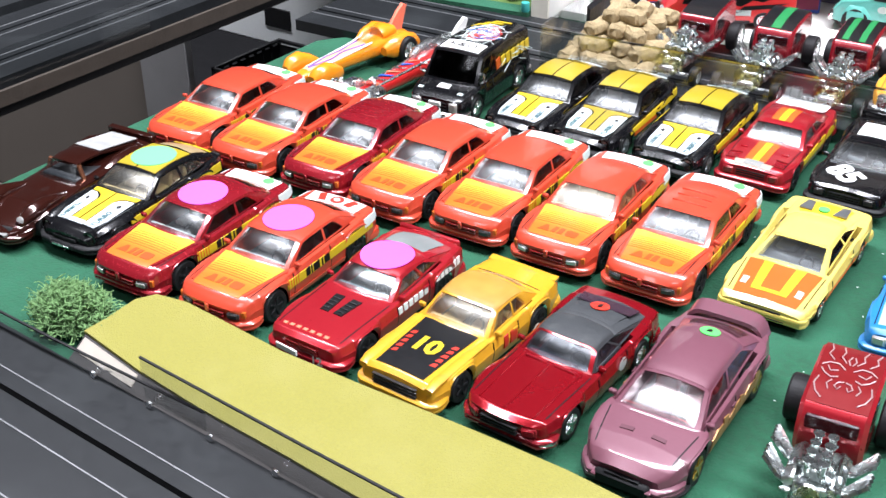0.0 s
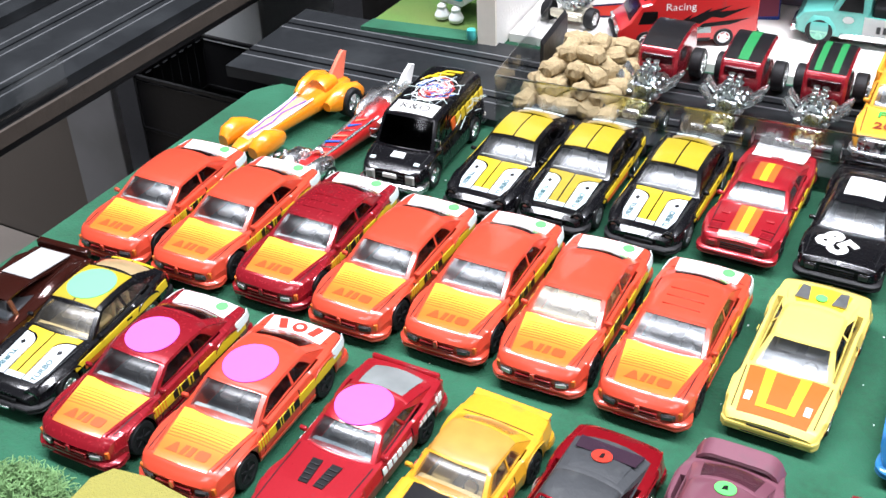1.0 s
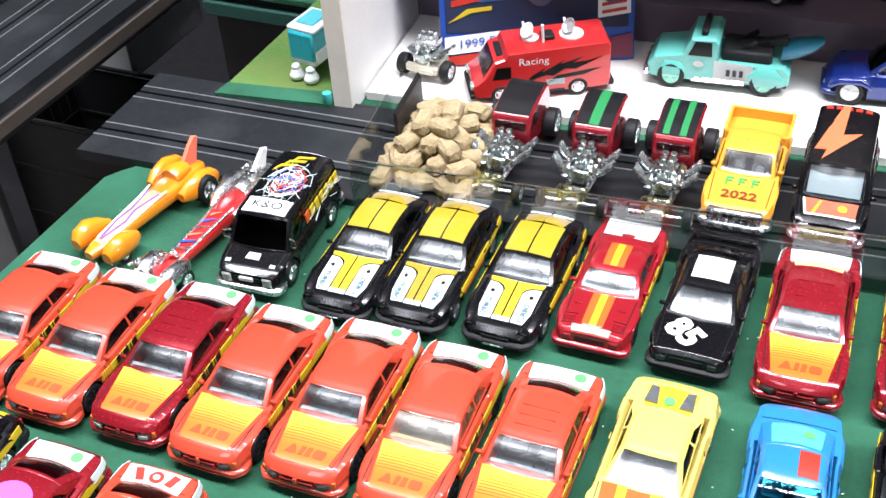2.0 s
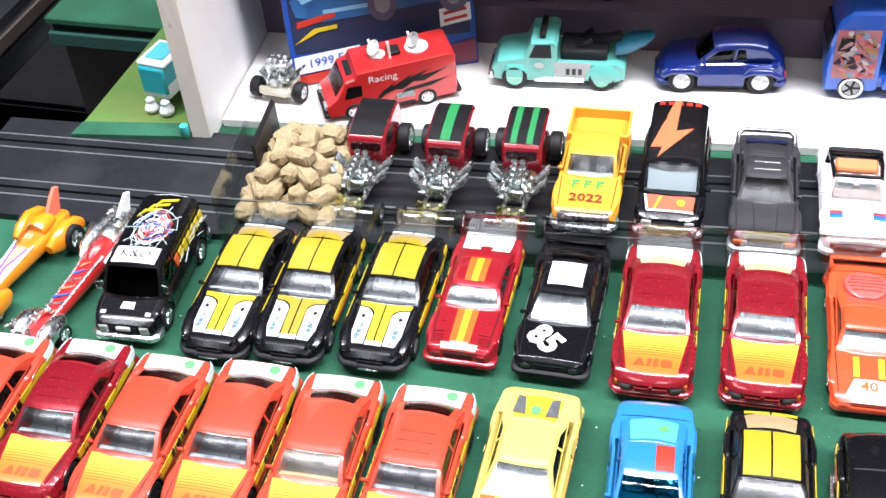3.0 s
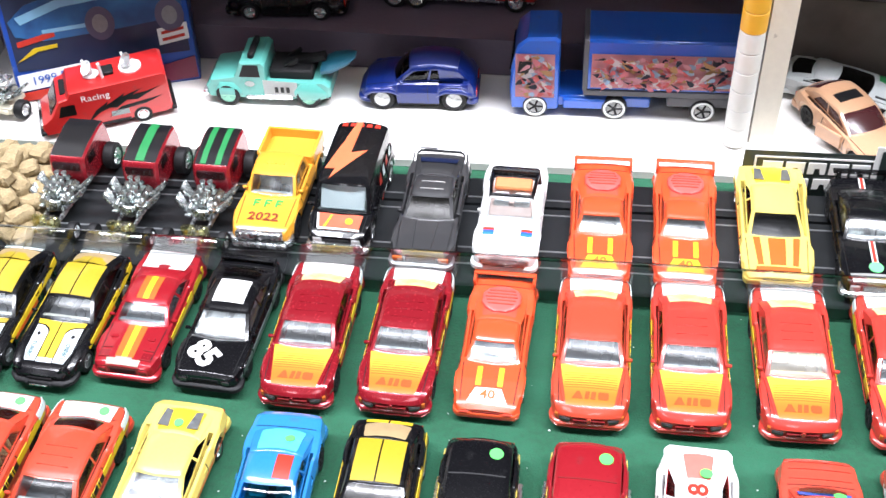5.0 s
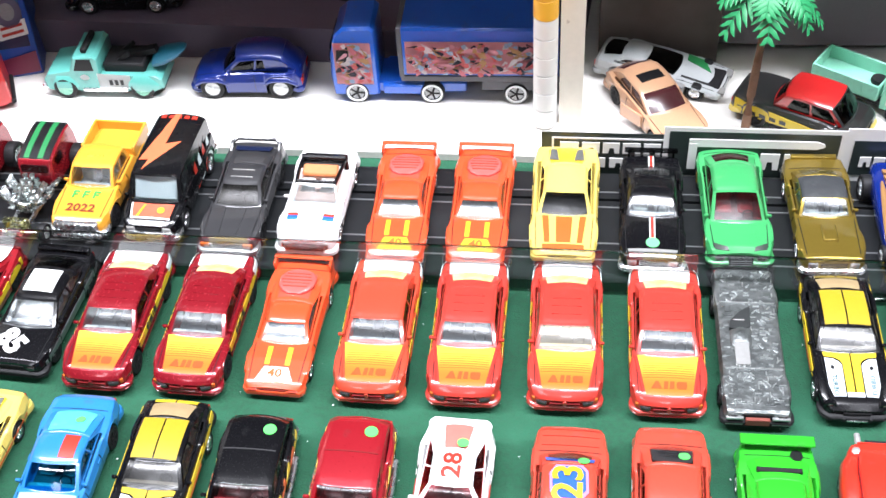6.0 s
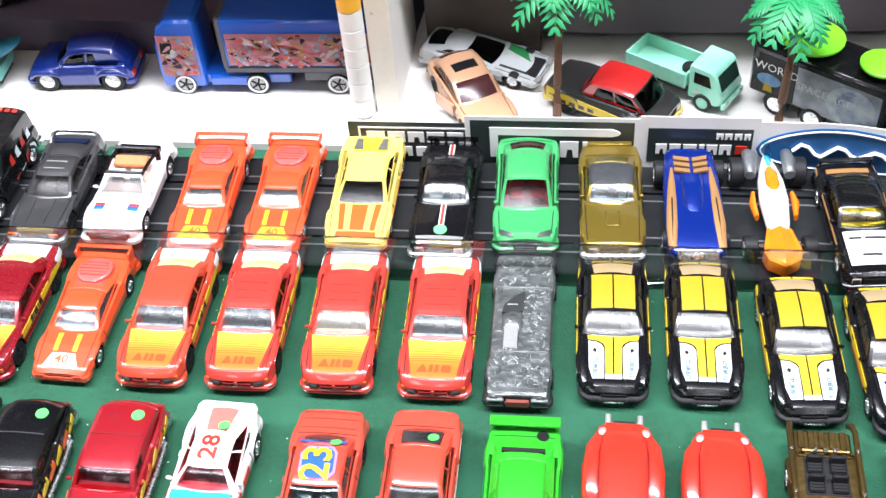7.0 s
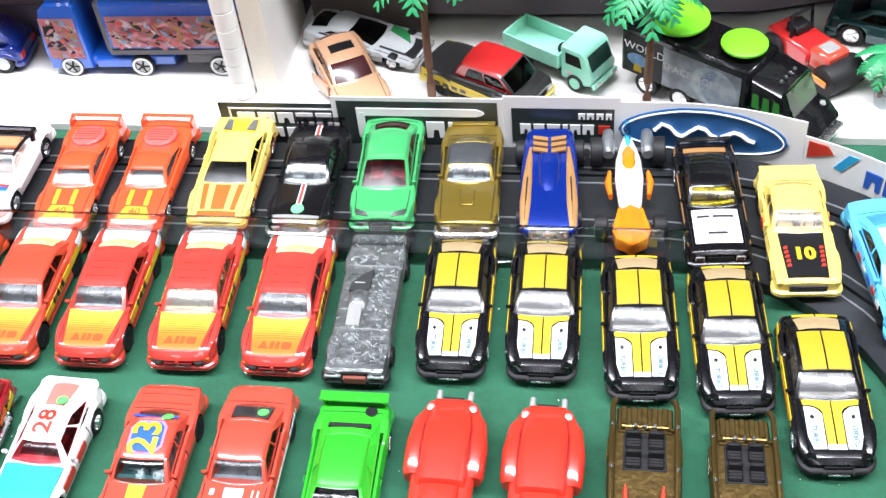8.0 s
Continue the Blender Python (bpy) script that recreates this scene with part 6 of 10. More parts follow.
def flame_car(label, paint_, glass, hood_mat=None):
    c, r = sedan("toy_muscle_car", label, paint=paint_, glass=glass, seats=SEAT_GREY, rim=CHROME, bumper=CHROME, **{**MUSCLE, "L": 70, "gh": (0.40, 0.50, 0.90, 0.965), "sail": 1.3, "roofw": 0.82, "inset": 1.4, "bpost": 0.3}, rear_glass=paint_)
    for sgn in (1, -1):
        for k in range(6):
            s0 = 0.28 + 0.11 * k
            part("flame_print", side_strip(c, sgn, s0, min(0.97, s0 + 0.10), (6.0, 8.0), (8.4, 11.4), 0.2, 4), D_YEL if k % 2 else D_ORG, r)
        part("exhaust_pipe", tube([(sgn * 15.2, c.y(0.30), 4.6), (sgn * 15.6, c.y(0.6), 4.4), (sgn * 15.2, c.y(0.80), 4.8)], 1.2, 8), CHROME, r, "chrome side pipe")
    part("round_sticker", disc_on(c.roof_z, 6.2, c.y(0.84), 2.6, 0.4), D_DOT, r, "small round green sticker")
    part("roof_seam", patch(c.roof_z, c.y(0.695), c.y(0.703), (-10.5, 10.5), (-10.5, 10.5), 0.22, 8, 1), D_WINE if paint_ is MRED else GREY, r, "fine seam across the roof")
    return r


def white_28():
    tinted = clear("red_tinted_pane", (0.62, 0.12, 0.12), 0.2, 0.05)
    c, r = sedan("toy_coupe", "white and blue die-cast coupe with red race number", paint=WHT, glass=GLASS_RED, seats=SEAT_PALE, rim=CHROME, lamps=LENS_M, side_glass=tinted, rear_post=0.24, **{**FAST, "L": 70, "gh": (0.425, 0.54, 0.73, 0.945), "roofw": 0.54, "inset": 1.8, "sail": 0.30, "plan": ((0, 0.78), (0.02, 0.88), (0.06, 0.96), (0.2, 1.0), (0.84, 1.0), (0.92, 0.95), (0.97, 0.86), (1, 0.72))}, rear_glass=surface("salmon_rear_panel", (0.60, 0.16, 0.13), 0.35, 0, 0.3, 0.15, 200))
    D = c.deck
    part("hood_print", patch(D, c.y(0.02), c.y(0.41), (-11.4, 11.4), (-12.0, 12.0), 0.16), surface("bright_blue_print", (0.02, 0.42, 0.66), 0.35, 0, 0.3, 0.1, 300), r, "bright blue hood")
    part("lettering", words_on(c.roof_z, "28", 0, c.y(0.645), 10.2, 90, 0.35, 1.15), D_RED, r, "red race number")
    for sgn in (1, -1):
        part("side_print", side_strip(c, sgn, 0.3, 0.45, (5.5, 5.5), (10.0, 10.0)), D_RED, r)
        part("side_print", side_strip(c, sgn, 0.5, 0.62, (5.5, 5.5), (10.0, 10.0)), D_RED, r)
    g2, g3 = c.y(0.73), c.y(0.945)
    rs = lambda x, y: float(np.interp(y, [g2, g3], [c.H - 0.6, D(0, g3)]))
    part("round_sticker", disc_on(rs, 2.6, g2 + 5.0, 2.3, 1.0), D_DOT, r, "small round green sticker")
    part("tail_lip", sweep(nose_path(c, 0.05, 12.6, 0, True), [(-0.8, 0), (0.3, 0.2), (0.4, 1.2), (-0.8, 1.5)]), WHT, r)
    return r


def orange_23():
    c, r = sedan("toy_muscle_car", "orange-red die-cast muscle car with painted race number", paint=CORL, seats=SEAT_GREY, glass=clear("teal_window", (0.62, 0.80, 0.80), 0.12, 0.09), rim=CHASSIS, lamps=LENS_DARK, **{**MUSCLE, "L": 72, "gh": (0.36, 0.475, 0.70, 0.80)})
    D, R = c.deck, c.roof_z
    part("number_ground", shape_on(R, [(-5.5, c.y(0.485)), (4.5, c.y(0.48)), (7.4, c.y(0.53)), (7.0, c.y(0.66)), (5.0, c.y(0.695)), (-5.0, c.y(0.692)), (-7.4, c.y(0.64)), (-7.0, c.y(0.53))], 0.3), surface("violet_print", (0.62, 0.22, 0.52), 0.4, 0, 0.2), r, "violet number ground")
    part("number_ground", shape_on(R, [(-4.6, c.y(0.495)), (3.6, c.y(0.49)), (6.4, c.y(0.54)), (6.0, c.y(0.655)), (4.0, c.y(0.685)), (-4.2, c.y(0.682)), (-6.4, c.y(0.63)), (-6.0, c.y(0.54))], 0.42), D_BLUE, r, "blue number ground")
    part("lettering", words_on(R, "23", 0, c.y(0.585), 16.0, 90, 0.6, 1.0), D_YEL, r, "yellow race number")
    part("hood_print", patch(D, c.y(0.20), c.y(0.35), (-3.2, 3.2), (-3.6, 3.6), 0.2), D_YEL, r, "yellow hood stripe")
    part("hood_scoop", box(-2.6, 2.6, c.y(0.14), c.y(0.26), 11, 13.4, 0.6), GREY, r)
    rs = lambda x, y: float(np.interp(y, [c.y(0.70), c.y(0.80)], [c.H - 0.6, D(0, c.y(0.80))]))
    part("rear_print", patch(rs, c.y(0.725), c.y(0.755), (-9, 9), (-9.4, 9.4), 0.45, 4, 2), D_BLUE, r)
    part("round_sticker", disc_on(rs, 5.2, c.y(0.735), 2.2, 0.8), D_DOT, r, "small round green sticker")
    for s0 in (0.86, 0.92, 0.965):
        part("deck_rib", patch(D, c.y(s0), c.y(s0 + 0.012), (-11, 11), (-11, 11), 0.5, 6, 1), CORL, r)
    return r


def red_11():
    c, r = sedan("toy_muscle_car", "orange-red die-cast muscle car with small green roof sticker", paint=CORL, seats=SEAT_GREY, rim=CHASSIS, lamps=LENS_DARK, **{**MUSCLE, "L": 72, "gh": (0.37, 0.475, 0.70, 0.85)})
    D = c.deck
    g2, g3 = c.y(0.70), c.y(0.85)
    rs = lambda x, y: float(np.interp(y, [g2, g3], [c.H - 0.6, D(0, g3)]))
    part("rear_panel", patch(rs, g2 + 2.0, g3 - 1.4, (-7.4, 7.4), (-7.8, 7.8), 0.4), GREY, r, "grey rear panel")
    part("round_sticker", disc_on(rs, 4.6, g2 + 5.6, 2.2, 0.8), D_DOT, r, "small round green sticker")
    part("hood_panel", patch(D, c.y(0.06), c.y(0.33), (-3.6, 3.6), (-3.8, 3.8), 0.2), D_WHITE, r, "white hood panel")
    for x, w in ((-8.5, "8"), (8.5, "11")):
        part("lettering", words_on(D, w, x, c.y(0.30), 4.2, 0, 0.35), D_WHITE, r)
    for sgn in (1, -1):
        part("side_print", side_strip(c, sgn, 0.3, 0.9, (5.0, 5.2), (7.4, 8.6)), D_PALE, r)
    return r


def lime_wing():
    c, r = sedan("toy_sports_car", "bright green die-cast sports car with a flat rear wing", paint=LIME, seats=SEAT_DARK, glass=GLASS_DARK, rim=CHROME, lamps=LIME, mirrors=False, r=4.4, side_glass=LIME,
                 L=72, W=30, H=16.8, zb=3.2, top=((0, 6.0), (0.04, 7.0), (0.2, 9.0), (0.36, 10.6), (0.6, 12.0), (0.85, 13.2), (0.97, 13.2), (1, 11)), gh=(0.24, 0.42, 0.72, 0.87), roofw=0.60, sail=0.5,
                 rear_glass=surface("green_engine_cover", (0.03, 0.52, 0.02), 0.3, 0, 0.4))
    D = c.deck
    yw = c.y(0.955)
    part("wing", merge(box(-14, 14, yw - 2.2, yw + 2.8, 16.8, 17.9, 0.4), box(-13, -11.8, yw - 1, yw + 2, 12, 17.2, 0.3), box(11.8, 13, yw - 1, yw + 2, 12, 17.2, 0.3)), LIME, r, "flat green rear wing")
    part("slot", box(-8.4, 8.4, c.y(0.775), c.y(0.805), 12.0, 15.9, 0.3), CHASSIS, r, "dark slot")
    part("round_sticker", disc_on(D, 7.2, c.y(0.90), 2.4, 0.5), D_BLK, r, "round dark sticker")
    return r


def red_buggy():
    r = thing("toy_show_car", "glossy red die-cast show car with chrome tail pipes", "toy car", "rows of toy cars")
    part("body", loft([(-37, 0, 6, 7, 2.5), (-34, 0, 6.4, 11, 3.4), (-22, 0, 7, 12.5, 4.2), (-8, 0, 7.5, 12.0, 4.6), (8, 0, 8, 12.6, 5.2), (24, 0, 8.2, 13, 5.4), (31, 0, 8, 11.5, 5), (34, 0, 8, 10, 4.6)], 20, 0.55), SHOW_RED, r, "", 40)
    part("rear_deck", loft([(-5, 0, 11.4, 9.0, 1.4), (-3.4, 0, 11.8, 9.4, 3.2), (10, 0, 12.2, 9.8, 4.2), (22, 0, 12.0, 9.6, 3.8), (31, 0, 10.8, 8.4, 2.4)], 18, 0.6), SHOW_RED, r, "smooth domed red rear deck")
    part("canopy", loft([(-24, 0, 10.4, 6, 1.0), (-18, 0, 11.0, 7, 2.6), (-10, 0, 11.6, 7.4, 3.0), (-5, 0, 11.4, 7.4, 2.6)], 16, 0.6), SHOW_RED, r)
    for k in range(3):
        part("louvre", box(-4.5, 4.5, -9.5 + 3.0 * k - 14, -8.5 + 3.0 * k - 14, 13, 14.2, 0.3), CHROME if k == 1 else SHOW_RED, r)
    for sgn in (1, -1):
        part("fender", loft([(0, sgn * 11.2, 8.6, 3.6, 3.4), (2, sgn * 11.4, 9.0, 4.2, 4.6), (14, sgn * 11.4, 9.2, 4.6, 5.2), (25, sgn * 10.4, 9.0, 4.2, 4.6), (31, sgn * 8.6, 8.5, 2.6, 2.8)], 14, 0.75), SHOW_RED, r)
        part("fender", loft([(-33, sgn * 10, 7, 2.0, 2.0), (-29, sgn * 11.4, 8.4, 3.8, 4.0), (-21, sgn * 11.6, 8.8, 4.0, 4.6), (-14, sgn * 11.2, 8.2, 3.4, 3.4), (-11, sgn * 10.8, 7.6, 2, 2)], 14, 0.75), SHOW_RED, r)
        part("tail_pipe", move(lathe([(1.0, 0), (1.25, 0.4), (1.25, 7), (0.9, 7)], 10, "y"), sgn * 6.3, 34, 8.5), LENS_M, r, "chrome tail pipe")
        part("body_groove", tube([(sgn * 7.6, 30, 12.6), (sgn * 9.2, 20, 14.6), (sgn * 9.3, 8, 14.7), (sgn * 8.8, -2, 13.4)], 0.32, 5), D_WINE, r)
        # silver bead added as a bright highlight on the tail corner
        part("highlight_lamp", move(lathe([(2.0, 0), (1.8, 0.9), (0.7, 1.5)], 10), sgn * 8.2, 30.5, 11.6), LENS_M, r)
    part("tail_panel", merge(box(-6.6, 6.6, 31, 36.5, 5, 10.8, 0.6), *[box(-7.2, 7.2, 32 + 1.5 * k, 32.7 + 1.5 * k, 10.2, 11.4, 0.2) for k in range(3)]), SHOW_RED, r, "ribbed red tail panel")
    part("slot", box(-4.2, 4.2, 35.8, 36.9, 10.4, 10.95, 0.1), CHASSIS, r)
    part("chassis", box(-9, 9, -33, 32, 2.4, 6, 0.8), CHASSIS, r)
    wheel_set(r, 12.2, (-22, 19), 5.2, 4.4)
    return r


def open_bronze():
    c, r = sedan("toy_open_car", "bronze die-cast open car with black seats and red fins", glasshouse=False, paint=BRONZE, rim=CHROME, bumper=BRONZE, lamps=LENS_M, L=62, W=30, H=16, axles=(0.17, 0.86),
                 top=((0, 8), (0.04, 9.2), (0.3, 10.6), (0.55, 11.2), (0.8, 11.6), (0.96, 11.6), (1, 10)), crown=0.3)
    Y = lambda s: (s - 0.5) * 76 + 7
    y0, y1 = Y(0.55), Y(0.78)
    part("seat_well", box(-9.0, 9.0, y0, y1, 8, 11.9, 0.5), CHASSIS, r, "black seat well")
    for sgn in (1, -1):
        for k in (0, 1):
            yy = y0 + 3.5 + 8.5 * k
            st = part("seat", merge(box(sgn * 4.6 - 3.2, sgn * 4.6 + 3.2, yy - 2.5, yy + 2.0, 11.6, 13.2, 0.5), move(box(-3.2, 3.2, 0, 1.8, 0, 4.2, 0.5), sgn * 4.6, yy + 1.6, 12, rx=-10)), CHASSIS, r, "black seat")
            for q in range(3):
                part("seat_ridge", box(sgn * 4.6 - 2.8, sgn * 4.6 + 2.8, yy - 2.2 + 1.3 * q, yy - 1.6 + 1.3 * q, 13.0, 13.6, 0.2), RUBBER, st)
        part("side_rail", tube([(sgn * 12.6, Y(0.20), 11.5), (sgn * 13.2, Y(0.5), 13.0), (sgn * 13.2, Y(0.92), 13.2), (sgn * 12.6, Y(0.97), 12.0), (sgn * 12.0, Y(1.0), 9.0)], 1.3, 8), BRONZE, r, "bronze side rail")
        part("fin", loft([(Y(0.14), sgn * 6.5, 10.5, 0.5, 0.8), (Y(0.24), sgn * 7.0, 11.8, 1.2, 1.8), (Y(0.42), sgn * 7.4, 12.2, 1.3, 2.0), (Y(0.47), sgn * 7.5, 11.6, 0.4, 0.8)], 8), CORL, r, "red fin")
        for s0 in (0.3, 0.55, 0.8):
            part("stud", move(lathe([(0.8, 0), (0.8, 0.6), (0.4, 1.0)], 8), sgn * 13.2, Y(s0), 14.0), CHROME, r)
    part("roll_bar", tube([(-9.6, y1 + 0.8, 11), (-9.2, y1 + 0.8, 14.2), (9.2, y1 + 0.8, 14.2), (9.6, y1 + 0.8, 11)], 0.8, 8), BRONZE, r)
    for x in (-4, 0, 4):
        part("stud", move(lathe([(0.9, 0), (0.9, 0.7), (0.4, 1.2)], 8), x, y1 + 0.8, 14.6), CHROME, r)
    part("tail_bar", merge(*[box(-10 + 5 * k, -8 + 5 * k, Y(0.785), Y(0.80), 11.5, 13.2, 0.3) for k in range(5)], box(-11, 11, Y(0.77), Y(0.785), 11, 12.6, 0.3)), BRONZE, r)
    part("rear_deck", box(-11.6, 11.6, 29.5, 40.5, 5, 11.0, 0.8), BRONZE, r, "flat bronze tail")
    for k in range(5):
        part("tail_slat", box(-9.8 + 4.2 * k, -7.4 + 4.2 * k, 32, 40.0, 10.6, 12.0, 0.3), BRONZE, r)
    part("hood_vent", box(-3.2, 3.2, Y(0.2), Y(0.42), 10, 11.6, 0.5), BRONZE, r)
    return r


def armoured():
    """A long flat car of bare metal, closely embossed all over, with a low cockpit to one side."""
    c, r = sedan("toy_long_car", "bare grey metal die-cast car with embossed panels", glasshouse=False, paint=FOIL, rim=CHASSIS, bumper=CHASSIS, lamps=LENS_DARK, housing=FOIL, L=78, W=26.5, H=13, plan=((0, 0.95), (0.01, 0.98), (0.03, 1.0), (0.97, 1.0), (0.99, 0.97), (1, 0.94)),
                 top=((0, 10.2), (0.015, 10.9), (0.5, 11.2), (0.985, 11.3), (1, 10.6)), crown=0.15, r=4.2, axles=(0.17, 0.80))
    D = c.deck
    rng = random.Random(3)
    for k in range(70):
        s0 = 0.04 + 0.92 * rng.random()
        x0 = rng.uniform(-11.5, 8)
        w, l = rng.uniform(1.4, 4.5), rng.uniform(0.8, 3.0)
        part("embossed_panel", box(x0, min(11.8, x0 + w), c.y(s0) - l / 2, c.y(s0) + l / 2, 10.0, D(0, c.y(s0)) + rng.uniform(0.15, 0.5), 0.12), FOIL, r)
    # raised lines in the lighter metal paint white glints over the relief
    for k in range(190):
        x0, y0 = rng.uniform(-11.6, 11.6), c.y(rng.uniform(0.03, 0.97))
        if x0 < 0 and c.y(0.34) < y0 < c.y(0.72):
            continue
        dx, dy = rng.choice(((2.6, 0.1), (1.4, 0), (0, 1.8), (1.5, 1.6), (-1.5, 1.6), (2.0, -0.6)))
        x1 = max(-11.9, min(11.9, x0 + dx))
        part("embossed_line", beam((x0, y0, D(0, y0) + 0.35), (x1, y0 + dy, D(0, y0) + 0.35), 0.40, 0.8), FOIL_GLINT, r)
    for s0 in (0.275, 0.735):
        part("embossed_rib", box(-11.6, 11.6, c.y(s0), c.y(s0) + 0.55, 9, D(0, c.y(s0)) + 0.7, 0.15), FOIL_GLINT, r)
    part("cockpit", loft([(-8, -4.0, 10.6, 3.6, 1.0), (-4, -4.0, 11.2, 4.4, 1.9), (2, -3.8, 11.4, 4.6, 2.2), (6, -3.6, 11.2, 4.0, 1.4)], 16), FOIL, r, "smooth low cockpit dome")
    # the scoop's silver colour stands for the shiny highlight in front of the dome
    part("scoop", prism([(-16, 10.8), (-16, 12.6), (-5, 13.4), (-5, 10.8)], 2.9, 0.4), LENS_M, r, "trapezoid scoop, silver for its bright highlight").location.x = -0.0042
    fin = plate([(-8.6, 3.0), (-3.6, 2.0), (0.2, 4.0), (0.8, 15.5), (-4.0, 12.0), (-8.0, 7.0)], 2.2, 13.2)
    part("fin", fin, surface("dark_cast_metal", (0.075, 0.08, 0.08), 0.4, 0.7), r, "dark leaning fin")
    part("fin_edge", box(-6.6, -2.0, 7.0, 7.8, 12.8, 13.5, 0.15), LENS_M, r)
    for ax in c.axles:
        for sgn in (1, -1):
            add_wheel(c, r, sgn * (c.W / 2 - 0.8), c.y(ax), 4.4, 3.6, CHASSIS)
    part("nose_frame", merge(box(-12.6, -5.6, c.y(0) - 1.4, c.y(0), 4.0, 5.0, 0.2), box(5.6, 12.6, c.y(0) - 1.4, c.y(0), 4.0, 5.0, 0.2), box(-12.6, -5.6, c.y(0) - 1.4, c.y(0), 7.4, 8.4, 0.2), box(5.6, 12.6, c.y(0) - 1.4, c.y(0), 7.4, 8.4, 0.2)), FOIL_GLINT, r, "bare lamp frames")
    part("name_plate", box(-4.8, 4.8, c.y(0) - 1.7, c.y(0) + 0.3, 4.2, 7.8, 0.3), surface("brown_plate", (0.22, 0.06, 0.045), 0.4), r, "small brown plate")
    return r


def grey_coupe():
    c, r = sedan("toy_coupe", "matte charcoal die-cast coupe with tail hoop", paint=GREY, seats=SEAT_DARK, glass=clear("grey_window", (0.55, 0.54, 0.52), 0.3, 0.02), rear_glass=GREY, rim=CHASSIS, lamps=LENS_DARK, bumper=DULL_METAL, **{**FAST, "L": 68, "W": 28.5, "gh": (0.335, 0.49, 0.68, 0.92)})
    yw = c.y(0.95)
    part("tail_hoop", tube([(-12.4, yw - 5, 13.2), (-12.0, yw, 15.6), (-9.5, yw + 1.4, 16.8), (9.5, yw + 1.4, 16.8), (12.0, yw, 15.6), (12.4, yw - 5, 13.2)], 1.1, 8), GREY, r)
    part("rear_window_print", patch(lambda x, y: float(np.interp(y, [c.y(0.68), c.y(0.92)], [c.H - 0.6, c.deck(0, c.y(0.92))])), c.y(0.84), c.y(0.90), (-8.6, 8.6), (-9.2, 9.2), 0.9), surface("navy_glass_print", (0.012, 0.018, 0.05), 0.15, 0, 0.6), r, "navy rear window")
    # roof ribs; the first two are silver to paint the glints on them
    for k in range(3):
        y = c.y(0.53 + 0.07 * k)
        part("roof_rib", box(-5.4, 5.4, y - 0.3, y + 0.3, c.H - 1.4, c.roof_z(0, y) + 0.25, 0.12), LENS_M if k < 2 else GREY, r)
    for sgn in (1, -1):
        part("hood_crease", tube([(sgn * 5.0, c.y(0.30), c.deck(5, c.y(0.30)) + 0.1), (sgn * 4.2, c.y(0.06), c.deck(4, c.y(0.06)) + 0.1)], 0.3, 6), GREY, r)
        part("corner_lamp", box(*sorted((sgn * 8.0, sgn * 12.4)), c.y(0) - 0.9, c.y(0) + 0.4, 7.6, 9.8, 0.3), D_RUST, r, "amber corner lamp")
    return r


